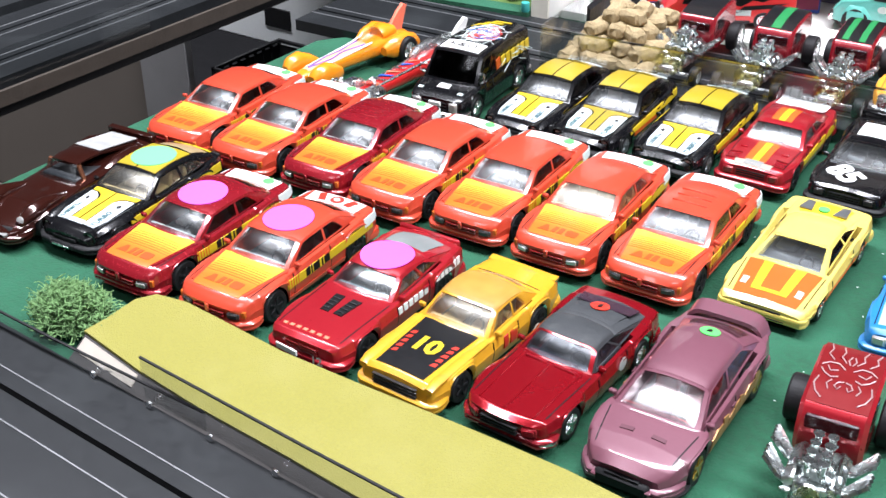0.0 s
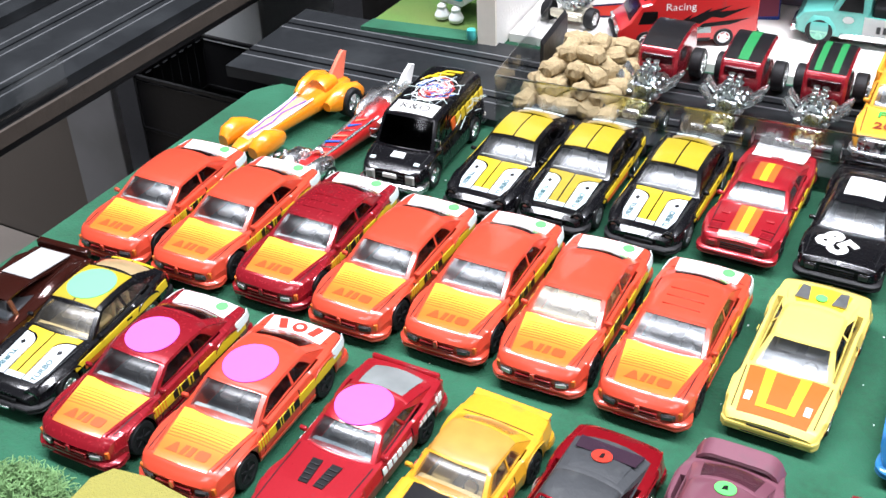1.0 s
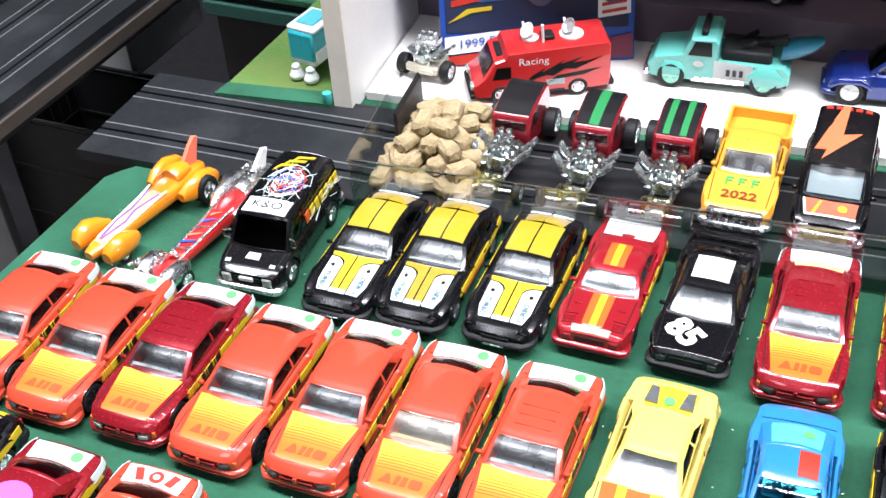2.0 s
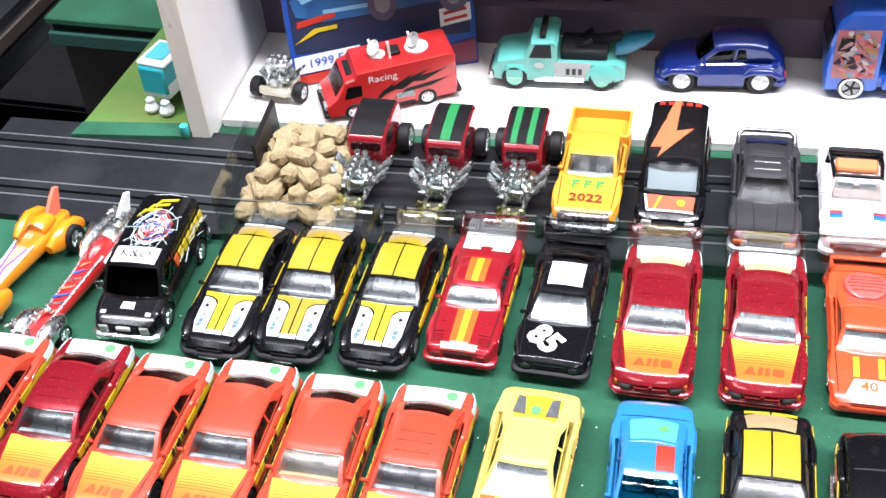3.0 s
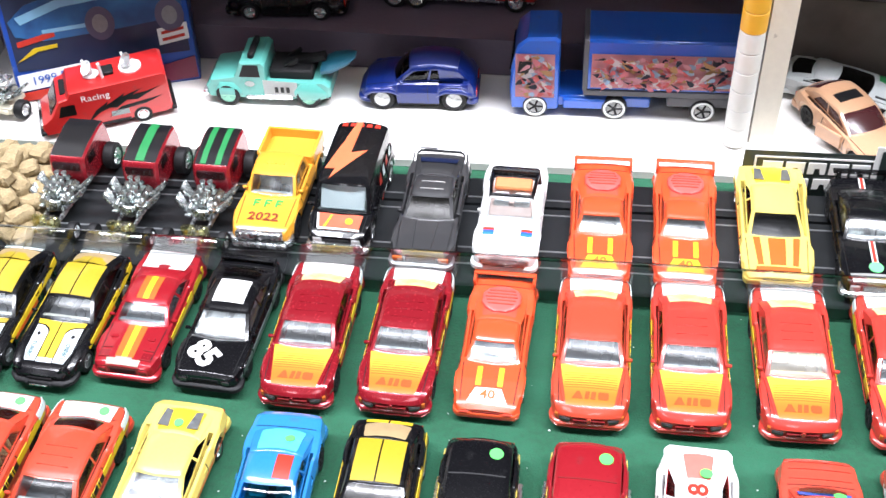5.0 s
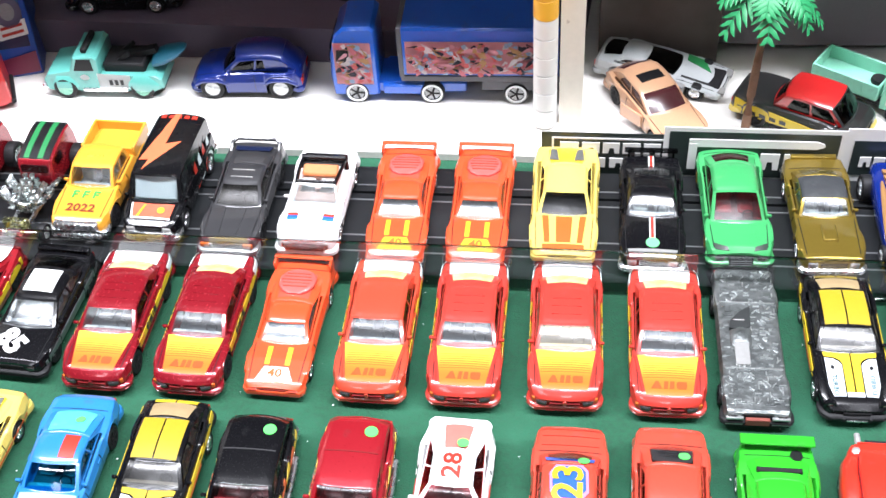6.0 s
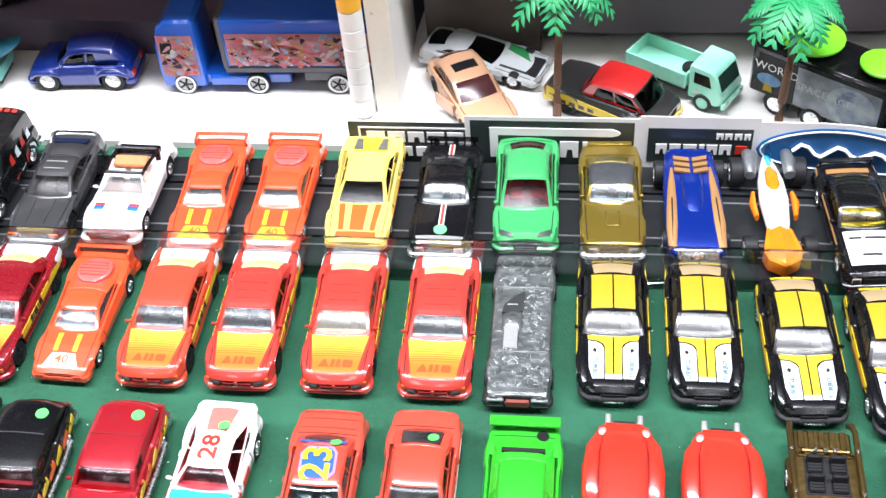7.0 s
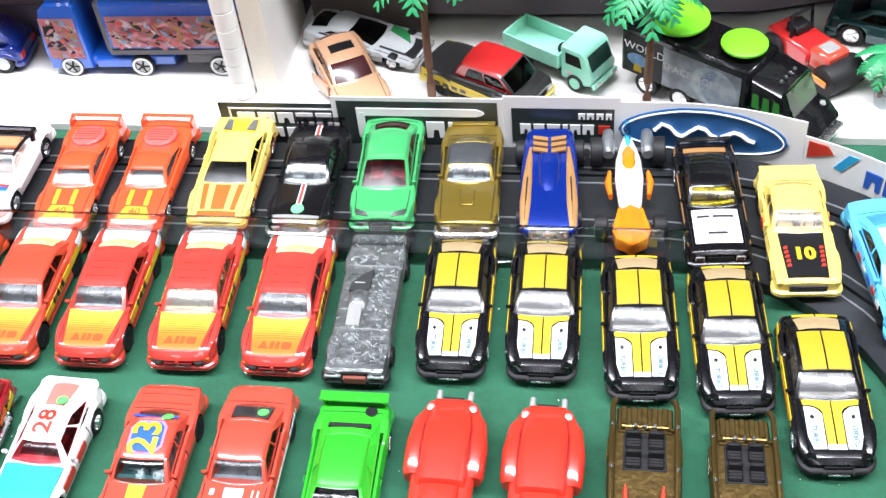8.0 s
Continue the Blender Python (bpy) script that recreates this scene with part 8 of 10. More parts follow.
def dragster(label, pod_paint, body_mat, chrome_tail=False):
    r = thing("toy_dragster", label, "toy car", "toy dragsters")
    part("body", loft([(-40, 0, 5, 2.2, 1.6), (-34, 0, 5.6, 3.6, 2.2), (-18, 0, 6.4, 4.4, 2.8), (0, 0, 7.4, 5.0, 3.6), (16, 0, 8.0, 5.4, 4.0), (28, 0, 8.4, 5.4, 4.4), (38, 0, 8.4, 4.0, 3.6), (41, 0, 8.4, 2, 2)], 16, 0.6), body_mat, r, "long tapered body")
    part("canopy", loft([(6, 0, 11.4, 2.0, 1.0), (11, 0, 12.6, 3.6, 2.8), (18, 0, 13.2, 3.8, 3.2), (23, 0, 13, 2.6, 1.6)], 14), GLASS, r, "clear canopy")
    part("cockpit_rim", loft([(19, 0, 12.6, 4.4, 3.2), (23, 0, 13.4, 4.8, 3.8), (30, 0, 13, 3.6, 2.6)], 14), pod_paint, r)
    part("fin", prism([(24, 11), (37, 11), (41.5, 22.5), (39, 23.5), (35, 21)], 0.9, 0.3), D_CORAL if not chrome_tail else D_WHITE, r, "tall tail fin")
    for sgn in (1, -1):
        if not chrome_tail:
            part("wheel_pod", loft([(-38, sgn * 8.4, 5.8, 2.6, 2.4), (-35, sgn * 9.0, 7.0, 3.4, 4.2), (-28, sgn * 9.2, 7.6, 3.5, 5.0), (-21, sgn * 8.6, 6.6, 3.1, 3.8), (-16, sgn * 7.4, 5.6, 1.8, 2.0)], 14, 0.8), pod_paint, r, "orange wheel pod")
            part("wheel_pod", loft([(14, sgn * 8.6, 8, 2.0, 2), (19, sgn * 9.4, 8.6, 2.6, 4.4), (28, sgn * 9.8, 9.2, 2.9, 5.6), (36, sgn * 9.4, 8.4, 2.6, 4.4), (40, sgn * 8.8, 7.4, 1.6, 2.2)], 14, 0.8), pod_paint, r, "orange wheel pod")
        else:
            part("exhaust_bank", loft([(8, sgn * 6, 9, 1.5, 1.5), (14, sgn * 8, 10, 3.0, 3.6), (24, sgn * 8.4, 10.4, 3.6, 4.6), (34, sgn * 7.6, 10, 3.2, 4.2), (40, sgn * 6, 10, 2, 2.6)], 12), CHROME, r, "chrome tail bank")
            part("nose_engine", loft([(-40, sgn * 6.0, 6.4, 2.0, 2.0), (-36, sgn * 7.0, 7.4, 4.0, 4.2), (-27, sgn * 7.0, 7.4, 4.0, 4.2), (-22, sgn * 5.6, 6.4, 1.8, 2.0)], 12), CHROME, r)
        part("body_flash", loft([(-30, sgn * 2.6, 7.8, 0.5, 0.4), (-16, sgn * 3.2, 9.0, 0.8, 0.5), (0, sgn * 3.6, 10.6, 0.8, 0.5), (10, sgn * 4.6, 12, 0.4, 0.4)], 8), CHROME if chrome_tail else D_PALE, r)
    if chrome_tail:
        engine(r, 30, 12, 0.8)
        part("engine_cover", loft([(20, 0, 12, 3.0, 2.0), (26, 0, 13.4, 4.4, 3.4), (36, 0, 13, 4.0, 3.0), (41, 0, 12, 2.0, 1.6)], 14), CHROME, r, "chrome engine cover")
        rng = random.Random(11)
        for k in range(30):
            y = rng.uniform(20, 40) if k % 2 else rng.uniform(-40, -24)
            x, z = rng.uniform(-8.5, 8.5), rng.uniform(8, 13.5)
            bit = rng.choice((box(-0.8, 0.8, -1.8, 1.8, -0.6, 0.6, 0.3), lathe([(0.4, -1.6), (1.0, -1.2), (1.0, 1.2), (0.4, 1.6)], 8)))
            part("engine_fitting", move(bit, x, y, z, rng.uniform(-50, 50), rng.uniform(-50, 50), rng.uniform(0, 180)), AGED_CHROME if k % 3 else CHROME, r)
        for k in range(7):
            part("red_flash", shape_on(lambda x, y: 9.2 + 0.09 * (y + 18), [(-3.6 + 0.4 * k, -26 + 4.6 * k), (3.0 - 0.3 * k, -23 + 4.6 * k), (3.6 - 0.2 * k, -21.6 + 4.6 * k), (-3.0 + 0.2 * k, -24.4 + 4.6 * k)], 0.8), (D_CORAL, CHROME, D_BLUE)[k % 3], r)
    else:
        top_z = lambda x, y: float(np.interp(y, [-34, -18, 0, 16], [7.9, 9.4, 11.2, 12.2])) - 0.05 * x * x
        part("body_print", patch(top_z, -33, 8, (-2.2, 2.2), (-3.4, 3.4), 0.15, 4, 12), surface("pale_pink_print", (0.80, 0.42, 0.24), 0.4, 0, 0.2, 0.3, 120), r, "pale pink flash along the body")
        for sgn in (1, -1):
            part("print_line", tube([(sgn * 0.3, -31, top_z(0.3, -31) + 0.35), (sgn * 2.0, -16, top_z(2, -16) + 0.35), (sgn * 0.9, -8, top_z(1, -8) + 0.35), (sgn * 2.9, 7, top_z(2.9, 7) + 0.35)], 0.4, 5), surface("violet_line_print", (0.22, 0.12, 0.40), 0.4), r, "violet line")
    wheel_set(r, 9.2, (-29,), 4.2, 3.4)
    wheel_set(r, 11.0, (28,), 6.6, 6.0)
    return r


# ---- the rows of cars on the felt ----
ROW_A = [(-270.3, 1.7, 2.0), (-235.3, 2.9, 0.9), (-166.7, 4.6, 0.4), (-132.5, 8.3, 1.5), (-98.3, 7.9, 2.2), (-63.6, 9.2, 1.2)]
red_coupe = put(coupe_500(RED, "orange-red"), *ROW_A[0])
for px_, py_, yaw in ROW_A[1:4]:
    copy_thing(red_coupe, mm(px_, py_, 0.4, 0, 0, yaw))
put(coupe_500(RED, "orange-red", tan=True, lamps=LENS_M), *ROW_A[4])
put(coupe_500(RED, "orange-red", ribs=True), *ROW_A[5])
put(coupe_500(BURG, "burgundy", ribs=True, lamps=LENS_M), -200.8, 6.1, 1.6)
put(coupe_500(BURG, "burgundy", dot=True, lamps=LENS_M), -206.0, -82.0, 1.6)
put(coupe_500(RED, "orange-red", dot=True, name_on_deck=True), -169.5, -79.2, 2.6)
cb = put(coupe_500(BURG, "burgundy", deck="yellow", ribs=True, tan=False), 8.3, 101.5, 3.2)
copy_thing(cb, mm(48.3, 104.9, 0.4, 0, 0, 2.8))
ROW_RED = paint("poppy_red", (0.50, 0.040, 0.028))
put(coupe_500(RED, "orange-red", deck="yellow"), 124.7, 111.9, 4.5)
put(coupe_500(ROW_RED, "red", deck="yellow", ribs=True, tan=True), 204.5, 119.8, 5.8)
dr = put(coupe_500(ROW_RED, "red", deck="yellow", ribs=True), 163.4, 115.7, 5.0)
for px_, py_, yaw in ((246.2, 122.8, 5.4),):
    copy_thing(dr, mm(px_, py_, 0.4, 0, 0, yaw))
zc = put(sports_280(GLASS, D_YEL, rim=DULL_METAL), -162.0, 86.0, 1.6)
put(sports_280(GLASS, surface("worn_olive_print", (0.34, 0.25, 0.02), 0.45, 0, 0.1, 0.2, 300), rim=DULL_METAL, faded=True), -132.0, 89.6, 2.0)
for px_, py_, yaw in ((-97.0, 92.6, 1.0),):
    copy_thing(zc, mm(px_, py_, 0.4, 0, 0, yaw))
ya = put(sports_280(clear("silvery_window", (0.66, 0.66, 0.65), 0.30, 0.10)), 319.3, 130.5, 6.0)
for px_, py_, yaw in ((356.8, 134.4, 5.8), (397.0, 131.0, 8.0), (434.2, 129.8, 8.8), (471.3, 107.6, 8.3), (55.3, 23.4, 3.6)):
    copy_thing(ya, mm(px_, py_, 0.4, 0, 0, yaw))
put(sports_280(GLASS_AMBER, dot=", round pale green sticker on the roof"), -244.0, -75.8, 3.5)
put(wedge("full"), -26.6, 17.8, 0.5)
put(supercar(D_WHITE), 85.3, 108.1, 3.0)
put(brown_racer(), -273, -83, 5)
put(number_12(), -130.6, -81.2, 0.9)
put(racer_10("yellow-orange die-cast stock car with black hood and race number", paint("amber_yellow", (0.60, 0.31, 0.02)), surface("dusty_amber_roof", (0.40, 0.215, 0.035), 0.5, 0, 0.2, 0.2, 200)), -95.4, -80.8, -1.5)
put(mustang_red("burgundy die-cast fastback with grey roof and chrome bumper"), -61.5, -78.4, -2.0)
put(evo(), -26.8, -75.6, 1.5)
put(hot_rod("red die-cast hot rod with printed roof and chrome engine", MRED, surface("dark_red_roof_print", (0.20, 0.012, 0.014), 0.3, 0.2, 0.4), swirls=True), 14.5, -78, 6)
put(blue_coupe(), 16.5, 19.0, 4.5)
put(flame_car("black die-cast hot rod coupe with flame sides and chrome pipes", BLK, GLASS_RED), 92.4, 20.9, 4.4)
put(flame_car("metallic red die-cast hot rod coupe with flame sides and chrome pipes", MRED, GLASS_RED), 131.7, 25.9, 3.2)
put(white_28(), 171.0, 30.0, 2.8)
put(orange_23(), 215.3, 32.6, 4.5)
put(red_11(), 253.3, 37.8, 4.5)
put(lime_wing(), 293.3, 37.7, 4.9)
rb = put(red_buggy(), 331.0, 44, 4.0)
copy_thing(rb, mm(368.5, 46, 0.4, 0, 0, 4.0))
ob_ = put(open_bronze(), 406.6, 46.5, 4.5)
ob_.matrix_world = ob_.matrix_world @ Matrix.Diagonal((0.93, 1.0, 1.0, 1.0))
copy_thing(ob_, mm(444.0, 46.5, 0.4, 0, 0, 5.5) @ Matrix.Diagonal((0.93, 1.0, 1.0, 1.0)))
put(red_striped(), -64.0, 99.6, 1.3)
put(black_85(), -28.6, 101.0, 1.2)
put(armoured(), 280.8, 126.6, 5.5)
orange_dragster = put(dragster("orange toy dragster with wheel pods and tall fin", paint("dragster_orange", (0.86, 0.27, 0.01)), paint("dragster_orange", (0.86, 0.27, 0.01))), -267, 81.6, -10)
orange_dragster.matrix_world = orange_dragster.matrix_world @ Matrix.Diagonal((1.08, 0.86, 1.08, 1.0))
put(dragster("red and chrome toy dragster with white-edged fin", CHROME, PRED, True), -233, 80, -7)
put(spider_van(), -202.2, 86.8, 4.5)

# ---- the cars on the track ----
TZ = 6.5
put(hot_rod("dark red toy hot rod with black roof and chrome engine", BURG, D_BLK), -133, 168.5, 2.5, TZ)
put(hot_rod("dark red toy hot rod with one green roof stripe", BURG, D_BLK, ((-2.2, 2.2, D_DGREEN),)), -96.6, 170.5, 2.5, TZ)
put(hot_rod("dark red toy hot rod with two green roof stripes", BURG, D_BLK, ((-5.4, -2.6, D_DGREEN), (1.8, 4.6, D_DGREEN))), -62, 173.5, 3.0, TZ)
put(pickup(), -30.9, 180.7, 2.5, TZ)
put(bolt_van(), 4.1, 182.8, 2.4, TZ)
put(grey_coupe(), 42.8, 179.2, 3.5, TZ)
put(cabriolet(), 79.2, 182.6, 3.3, TZ)
sc = put(supercar(), 119.6, 184.9, 5.0, TZ)
copy_thing(sc, mm(156.6, 188.7, TZ, 0, 0, 4.2))
put(wedge("split"), 195.2, 196.1, 4.7, TZ)
put(black_stripe(), 235.2, 194.3, 4.6, TZ)
put(green_saloon(), 271.9, 205.0, 6.8, TZ)
put(gold_coupe(), 311.6, 203.2, 7.1, TZ)
racer = put(blue_racer(), 348.6, 205.6, 7.5, TZ)
racer.matrix_world = racer.matrix_world @ Matrix.Diagonal((1.0, 0.90, 1.0, 1.0))
put(needle_racer(), 385.5, 205.0, 7.5, TZ)
put(label_car(), 422.0, 201.6, 10.0, TZ)
put(racer_10("yellow die-cast stock car with black hood and race number", YEL), 459.4, 189.2, 8.5, TZ)
put(blue_white(), 501.0, 172.0, 14.0, TZ)


# ---- barriers, signs and dressing of the track ----
def strip_wall(name, path, height, t, material, label, category, z0=0.3, kind="structure"):
    return solid(name, sweep(path, [(-t / 2, z0), (t / 2, z0), (t / 2, height), (-t / 2, height)]), material, label, category, kind)


fence_path = [(x, track_front(x) - 1.2, 0) for x in range(-186, 420, 25)]
strip_wall("clear_fence", fence_path, 27, 0.6, PLEXI, "clear plastic strip standing along the track edge", "fence")
strip_wall("clear_fence_top", [(x, y, 26.6) for x, y, _ in fence_path], 1.0, 0.9, clear("fence_edge", (0.55, 0.57, 0.57), 0.1, 0.25), "bright cut edge of the clear plastic strip", "fence", 0.2)
strip_wall("clear_end_fence", [(-187, track_front(-187) + 2, 0), (-196, track_front(-187) + 74, 0)], 27, 0.7, PLEXI, "clear plastic strip closing the track end", "fence")
solid("end_board", sweep([(-183.5, track_front(-187) + 40, 0), (-188, track_front(-187) + 76, 0)], [(-0.8, 0.4), (0.8, 0.4), (0.8, 24), (-0.8, 26)]), DARK_BOX, "dark upright board behind the straw bales", "board", "structure")


def board_path(d):
    """The line of the sign boards, d behind the back edge of the track."""
    pts = [(x, track_front(x) + TRACK_W + d, 0) for x in (172, 200, 230, 260, 290, 320, 350, 380, 405)]
    R = ARC[2] + TRACK_W + d
    return pts + [(ARC[0] + R * math.sin(radians(a)), ARC[1] + 3 + R * math.cos(radians(a)), 0) for a in range(3, 78, 5)]


bp = board_path(4)
lengths = [0.0]
for a, b in zip(bp, bp[1:]):
    lengths.append(lengths[-1] + (Vector(b) - Vector(a)).length)


def at_board(dist, z, out=0.0):
    for k in range(len(bp) - 1):
        if dist <= lengths[k + 1] or k == len(bp) - 2:
            f = (dist - lengths[k]) / (lengths[k + 1] - lengths[k])
            p = Vector(bp[k]).lerp(Vector(bp[k + 1]), f)
            d = (Vector(bp[k + 1]) - Vector(bp[k])).normalized()
            q = p + Vector((d.y, -d.x, 0)) * out
            return (q.x, q.y - 0.10 * (0 if z > 99 else 0), z)


def board_sheet(d0, d1, z0, z1, out, t=0.5, n=12):
    f = lambda u, v: at_board(d0 + (d1 - d0) * u, z0 + (z1 - z0) * v, out)
    g = lambda u, v: at_board(d0 + (d1 - d0) * u, z0 + (z1 - z0) * v, out - t)
    return slab(n, 2, f, g)


def board_shape(pts, out, t=0.4):
    v, f = plate(pts, t)
    n = len(pts)
    return [at_board(x, y, out if i < n else out - t) for i, (x, y, _) in enumerate(v)], f


strip_wall("clear_barrier", bp[9:], 24, 0.6, PLEXI, "clear plastic strip behind the bend of the track", "fence")


def sign(name, label, d0, d1, z0, z1, ground, border=None, out=1.2):
    s = thing(name, label, "sign", "sign boards along the track")
    part("sheet", board_sheet(d0, d1, z0, z1, out), border or ground, s)
    if border:
        part("print_ground", board_sheet(d0 + 2.6, d1 - 2.6, z0 + 2.4, z1 - 2.4, out + 0.25, 0.5), ground, s)
    return s


def blocks(s, items, z0, z1, out, m):
    """A word that is a maker's mark, as plain slanted blocks."""
    for d, w in items:
        part("mark_block", board_shape([(d, z0), (d + w * 0.34, z0), (d + w * 0.4, (z0 + z1) / 2), (d + w * 0.66, (z0 + z1) / 2), (d + w * 0.72, z0), (d + w, z0), (d + w, z1), (d, z1)], out), m, s)


s1 = sign("track_sign", "dark sign with white block shapes in a frame line", 8, 72, 3, 29.5, SIGN_DARK)
part("frame_line", board_sheet(14, 70, 26.0, 26.9, 1.7, 0.3), PAPER, s1)
part("frame_line", board_sheet(13, 14, 6, 26.9, 1.7, 0.3), PAPER, s1)
blocks(s1, [(17, 9), (27.5, 8.5), (37.5, 8), (47, 8.5), (57, 8)], 17.5, 24.0, 1.8, PAPER)
blocks(s1, [(21, 8), (31, 8), (41, 8), (51, 8)], 8.5, 14.5, 1.8, PAPER)
s2 = sign("track_sign", "white-bordered dark sign with pale block shapes", 66, 150, 3, 35, SIGN_DARK, PAPER, 2.0)
part("mark_bar", board_shape([(78, 24), (78, 28.6), (137, 28.6), (140, 27.4), (141, 26.2), (140, 25.0), (137, 24)], 2.7), PAPER, s2)
part("mark_bar", board_shape([(78, 10), (82, 10), (82, 26), (78, 26)], 2.8), PAPER, s2)
blocks(s2, [(112, 9), (123, 8), (133, 8)], 10.5, 20.5, 2.7, PAPER)
s3 = sign("track_sign", "pale sign with dark panel and white block shapes", 150, 206, 3, 36, PAPER)
part("print_ground", board_sheet(154, 203, 8, 29, 1.5, 0.4), SIGN_DARK, s3)
blocks(s3, [(158, 5.2), (164.5, 5.2), (171, 6.2), (178.5, 2.4), (182, 5), (188, 5.4)], 13.5, 19.5, 1.9, PAPER)
blocks(s3, [(186, 3.2), (190, 3.4), (194.5, 3.4), (199, 2.8)], 23, 26.5, 1.9, PAPER)
part("red_block", board_sheet(195.5, 201, 14, 19, 1.9, 0.4), D_RED, s3)
s4 = sign("track_sign", "white sign with a blue oval and white wavy line", 206, 292, 3, 34, PAPER, None, 1.6)
def board_oval(cx, cz, rx, rz, out, t=0.4):
    half = lambda u: rz * math.sqrt(max(0.0, 1 - (2 * u - 1) ** 2)) + 0.02
    f = lambda u, v, o=out: at_board(cx + rx * (2 * u - 1), cz + half(u) * (2 * v - 1), o)
    return slab(44, 4, f, lambda u, v: f(u, v, out - t))


OV = (245, 18.0, 40, 13.6)
part("oval", board_oval(*OV, 2.2), SIGN_BLUE, s4, "blue oval")
part("oval_line", tube([at_board(x, z, 2.5) for x, z in ellipse(OV[0], OV[1], OV[2] - 2, OV[3] - 1.6, 60) + [(OV[0] + OV[2] - 2, OV[1])]], 0.45, 5), PAPER, s4, "thin white oval line")
script = [(222 + 3.4 * k, 18 + 4.2 * math.sin(k * 1.25) * (1 - 0.04 * k)) for k in range(15)]
part("wavy_line", tube([at_board(x, z, 3.0) for x, z in script], 1.0, 6), PAPER, s4, "plain white wavy line")
s5 = sign("track_sign", "white sign with blue block shapes and a red corner", 292, 380, 2, 26, PAPER, None, 1.4)
part("red_corner", board_shape([(294, 14), (306, 20), (303, 24), (294, 24)], 1.9), D_RED, s5)
part("blue_corner", board_shape([(307, 13), (313, 23), (318, 23), (311, 12)], 1.9), surface("light_blue_print", (0.03, 0.35, 0.62), 0.4), s5)
blocks(s5, [(322, 8), (331.5, 6.5), (339.5, 4), (345, 7), (354, 6), (362, 6)], 8, 18, 1.9, D_BLUE)

# straw bales in the corner of the track
rng = random.Random(11)
BALES = []
for layer, (n_x, n_y) in enumerate(((5, 7), (4, 5), (3, 4), (2, 2))):
    for ix in range(n_x):
        for iy in range(n_y):
            x = -179 + 9.6 * ix + 4.0 * layer + rng.uniform(-1.8, 1.8)
            y = 133 + 9.6 * iy + 6.5 * layer + rng.uniform(-1.8, 1.8) + 0.085 * (x + 181)
            if layer == 0 and ix == 4 and iy > 4:
                continue
            BALES.append((x, y, 7.0 + 5.6 * layer, rng.uniform(-20, 20), rng.uniform(-18, 18), rng.uniform(0, 180)))


def straw_bale(seed):
    vs, fs = box(-6.6, 6.6, -3.8, 3.8, 0, 6.6, 1.6)
    bm = bmesh.new()
    for p in vs:
        bm.verts.new(p)
    bm.verts.ensure_lookup_table()
    for q_ in fs:
        bm.faces.new([bm.verts[i] for i in q_])
    bmesh.ops.subdivide_edges(bm, edges=bm.edges[:], cuts=2, use_grid_fill=True)
    for v in bm.verts:
        v.co += Vector((noise.noise(v.co * 0.5 + Vector((seed * 7, 0, 0))), noise.noise(v.co * 0.5 + Vector((0, seed * 5, 9))), noise.noise(v.co * 0.55 + Vector((3, 0, seed))))) * 0.85
    bm.verts.index_update()
    out = [tuple(v.co) for v in bm.verts], [tuple(v.index for v in f_.verts) for f_ in bm.faces]
    bm.free()
    return out


bale_kinds = [solid("straw_bale", straw_bale(k), STRAW, "small tan straw bale in a heap on the track", "straw bale", group="heap of straw bales") for k in range(4)]
for k, (x, y, z, a, b, c_) in enumerate(BALES):
    m = mm(x, y, z, a * 0.5, b * 0.5, c_)
    if k < 4:
        bale_kinds[k].matrix_world = m
    else:
        copy_thing(bale_kinds[k % 4], m)

# ---- the near side: card, lichen and the front track ----
card_pts = [(-191, -146), (-190.7, -137), (-191.5, -125), (-188, -119), (-177, -117), (-158, -118.4), (-134, -120.5), (-105, -120.2), (-63, -119.3), (-38, -119.4), (40, -126), (90, -134), (90, -160), (-50, -159), (-79, -157.4), (-103, -155.6), (-136, -153.7), (-162, -150.9)]
kerb = thing("raised_kerb", "low raised kerb with yellow-green sandpaper top", "kerb", kind="structure")
part("base", plate([(x * 0.999, y + (0.4 if y < -140 else -0.4)) for x, y in card_pts], 6.9, 7.2), GREY_SIDE, kerb, "dark grey sides")
part("sandpaper", plate(card_pts, 0.9, 8.0), CARD, kerb, "yellow-green sandpaper")
def kerb_foot(x):
    return -156.3 - 0.046 * (x + 191)


def kerb_face(x, k, out=0.0):
    """A point on the sloping front of the kerb, k from its top (0) to its foot (1)."""
    yc = float(np.interp(x, [-191, -162, -136, -103, -79, -50, 90], [-146.2, -151.1, -153.9, -155.8, -157.6, -159.2, -160.2]))
    return (x, yc + (kerb_foot(x) - yc) * k - out * 0.7, 6.8 - 6.4 * k + out * 0.7)


face_x = [-190.5, -162, -136, -103, -79, -50, 20, 89]
part("front_face", slab(7, 1, lambda u, v: kerb_face(face_x[round(u * 7)], v), lambda u, v: tuple(Vector(kerb_face(face_x[round(u * 7)], v)) + Vector((0, 2.5, -0.1)))), GREY_SIDE, kerb, "dark grey front face")
white_x = [-189.5, -180, -171, -162]
part("white_corner", slab(3, 1, lambda u, v: kerb_face(white_x[round(u * 3)], 0.05 + 0.42 * v, 0.5), lambda u, v: kerb_face(white_x[round(u * 3)], 0.05 + 0.42 * v, 0.05)), surface("bare_board", (0.42, 0.38, 0.325), 0.8, 0, 0, 0.1, 300), kerb, "bare whitish corner")
front_path = [(x, -229.0 - 0.046 * (x + 213), 0.2) for x in (-330, -100, 200, 700)]
make_track("front_track", front_path, "black plastic slot-car track in the foreground", (0, 13.4, 13.8, 18.6, 20.4, 25.6, 26.0, 43.6, 44.0, 52.2, 54.0, 58.9, 59.3, TRACK_W))
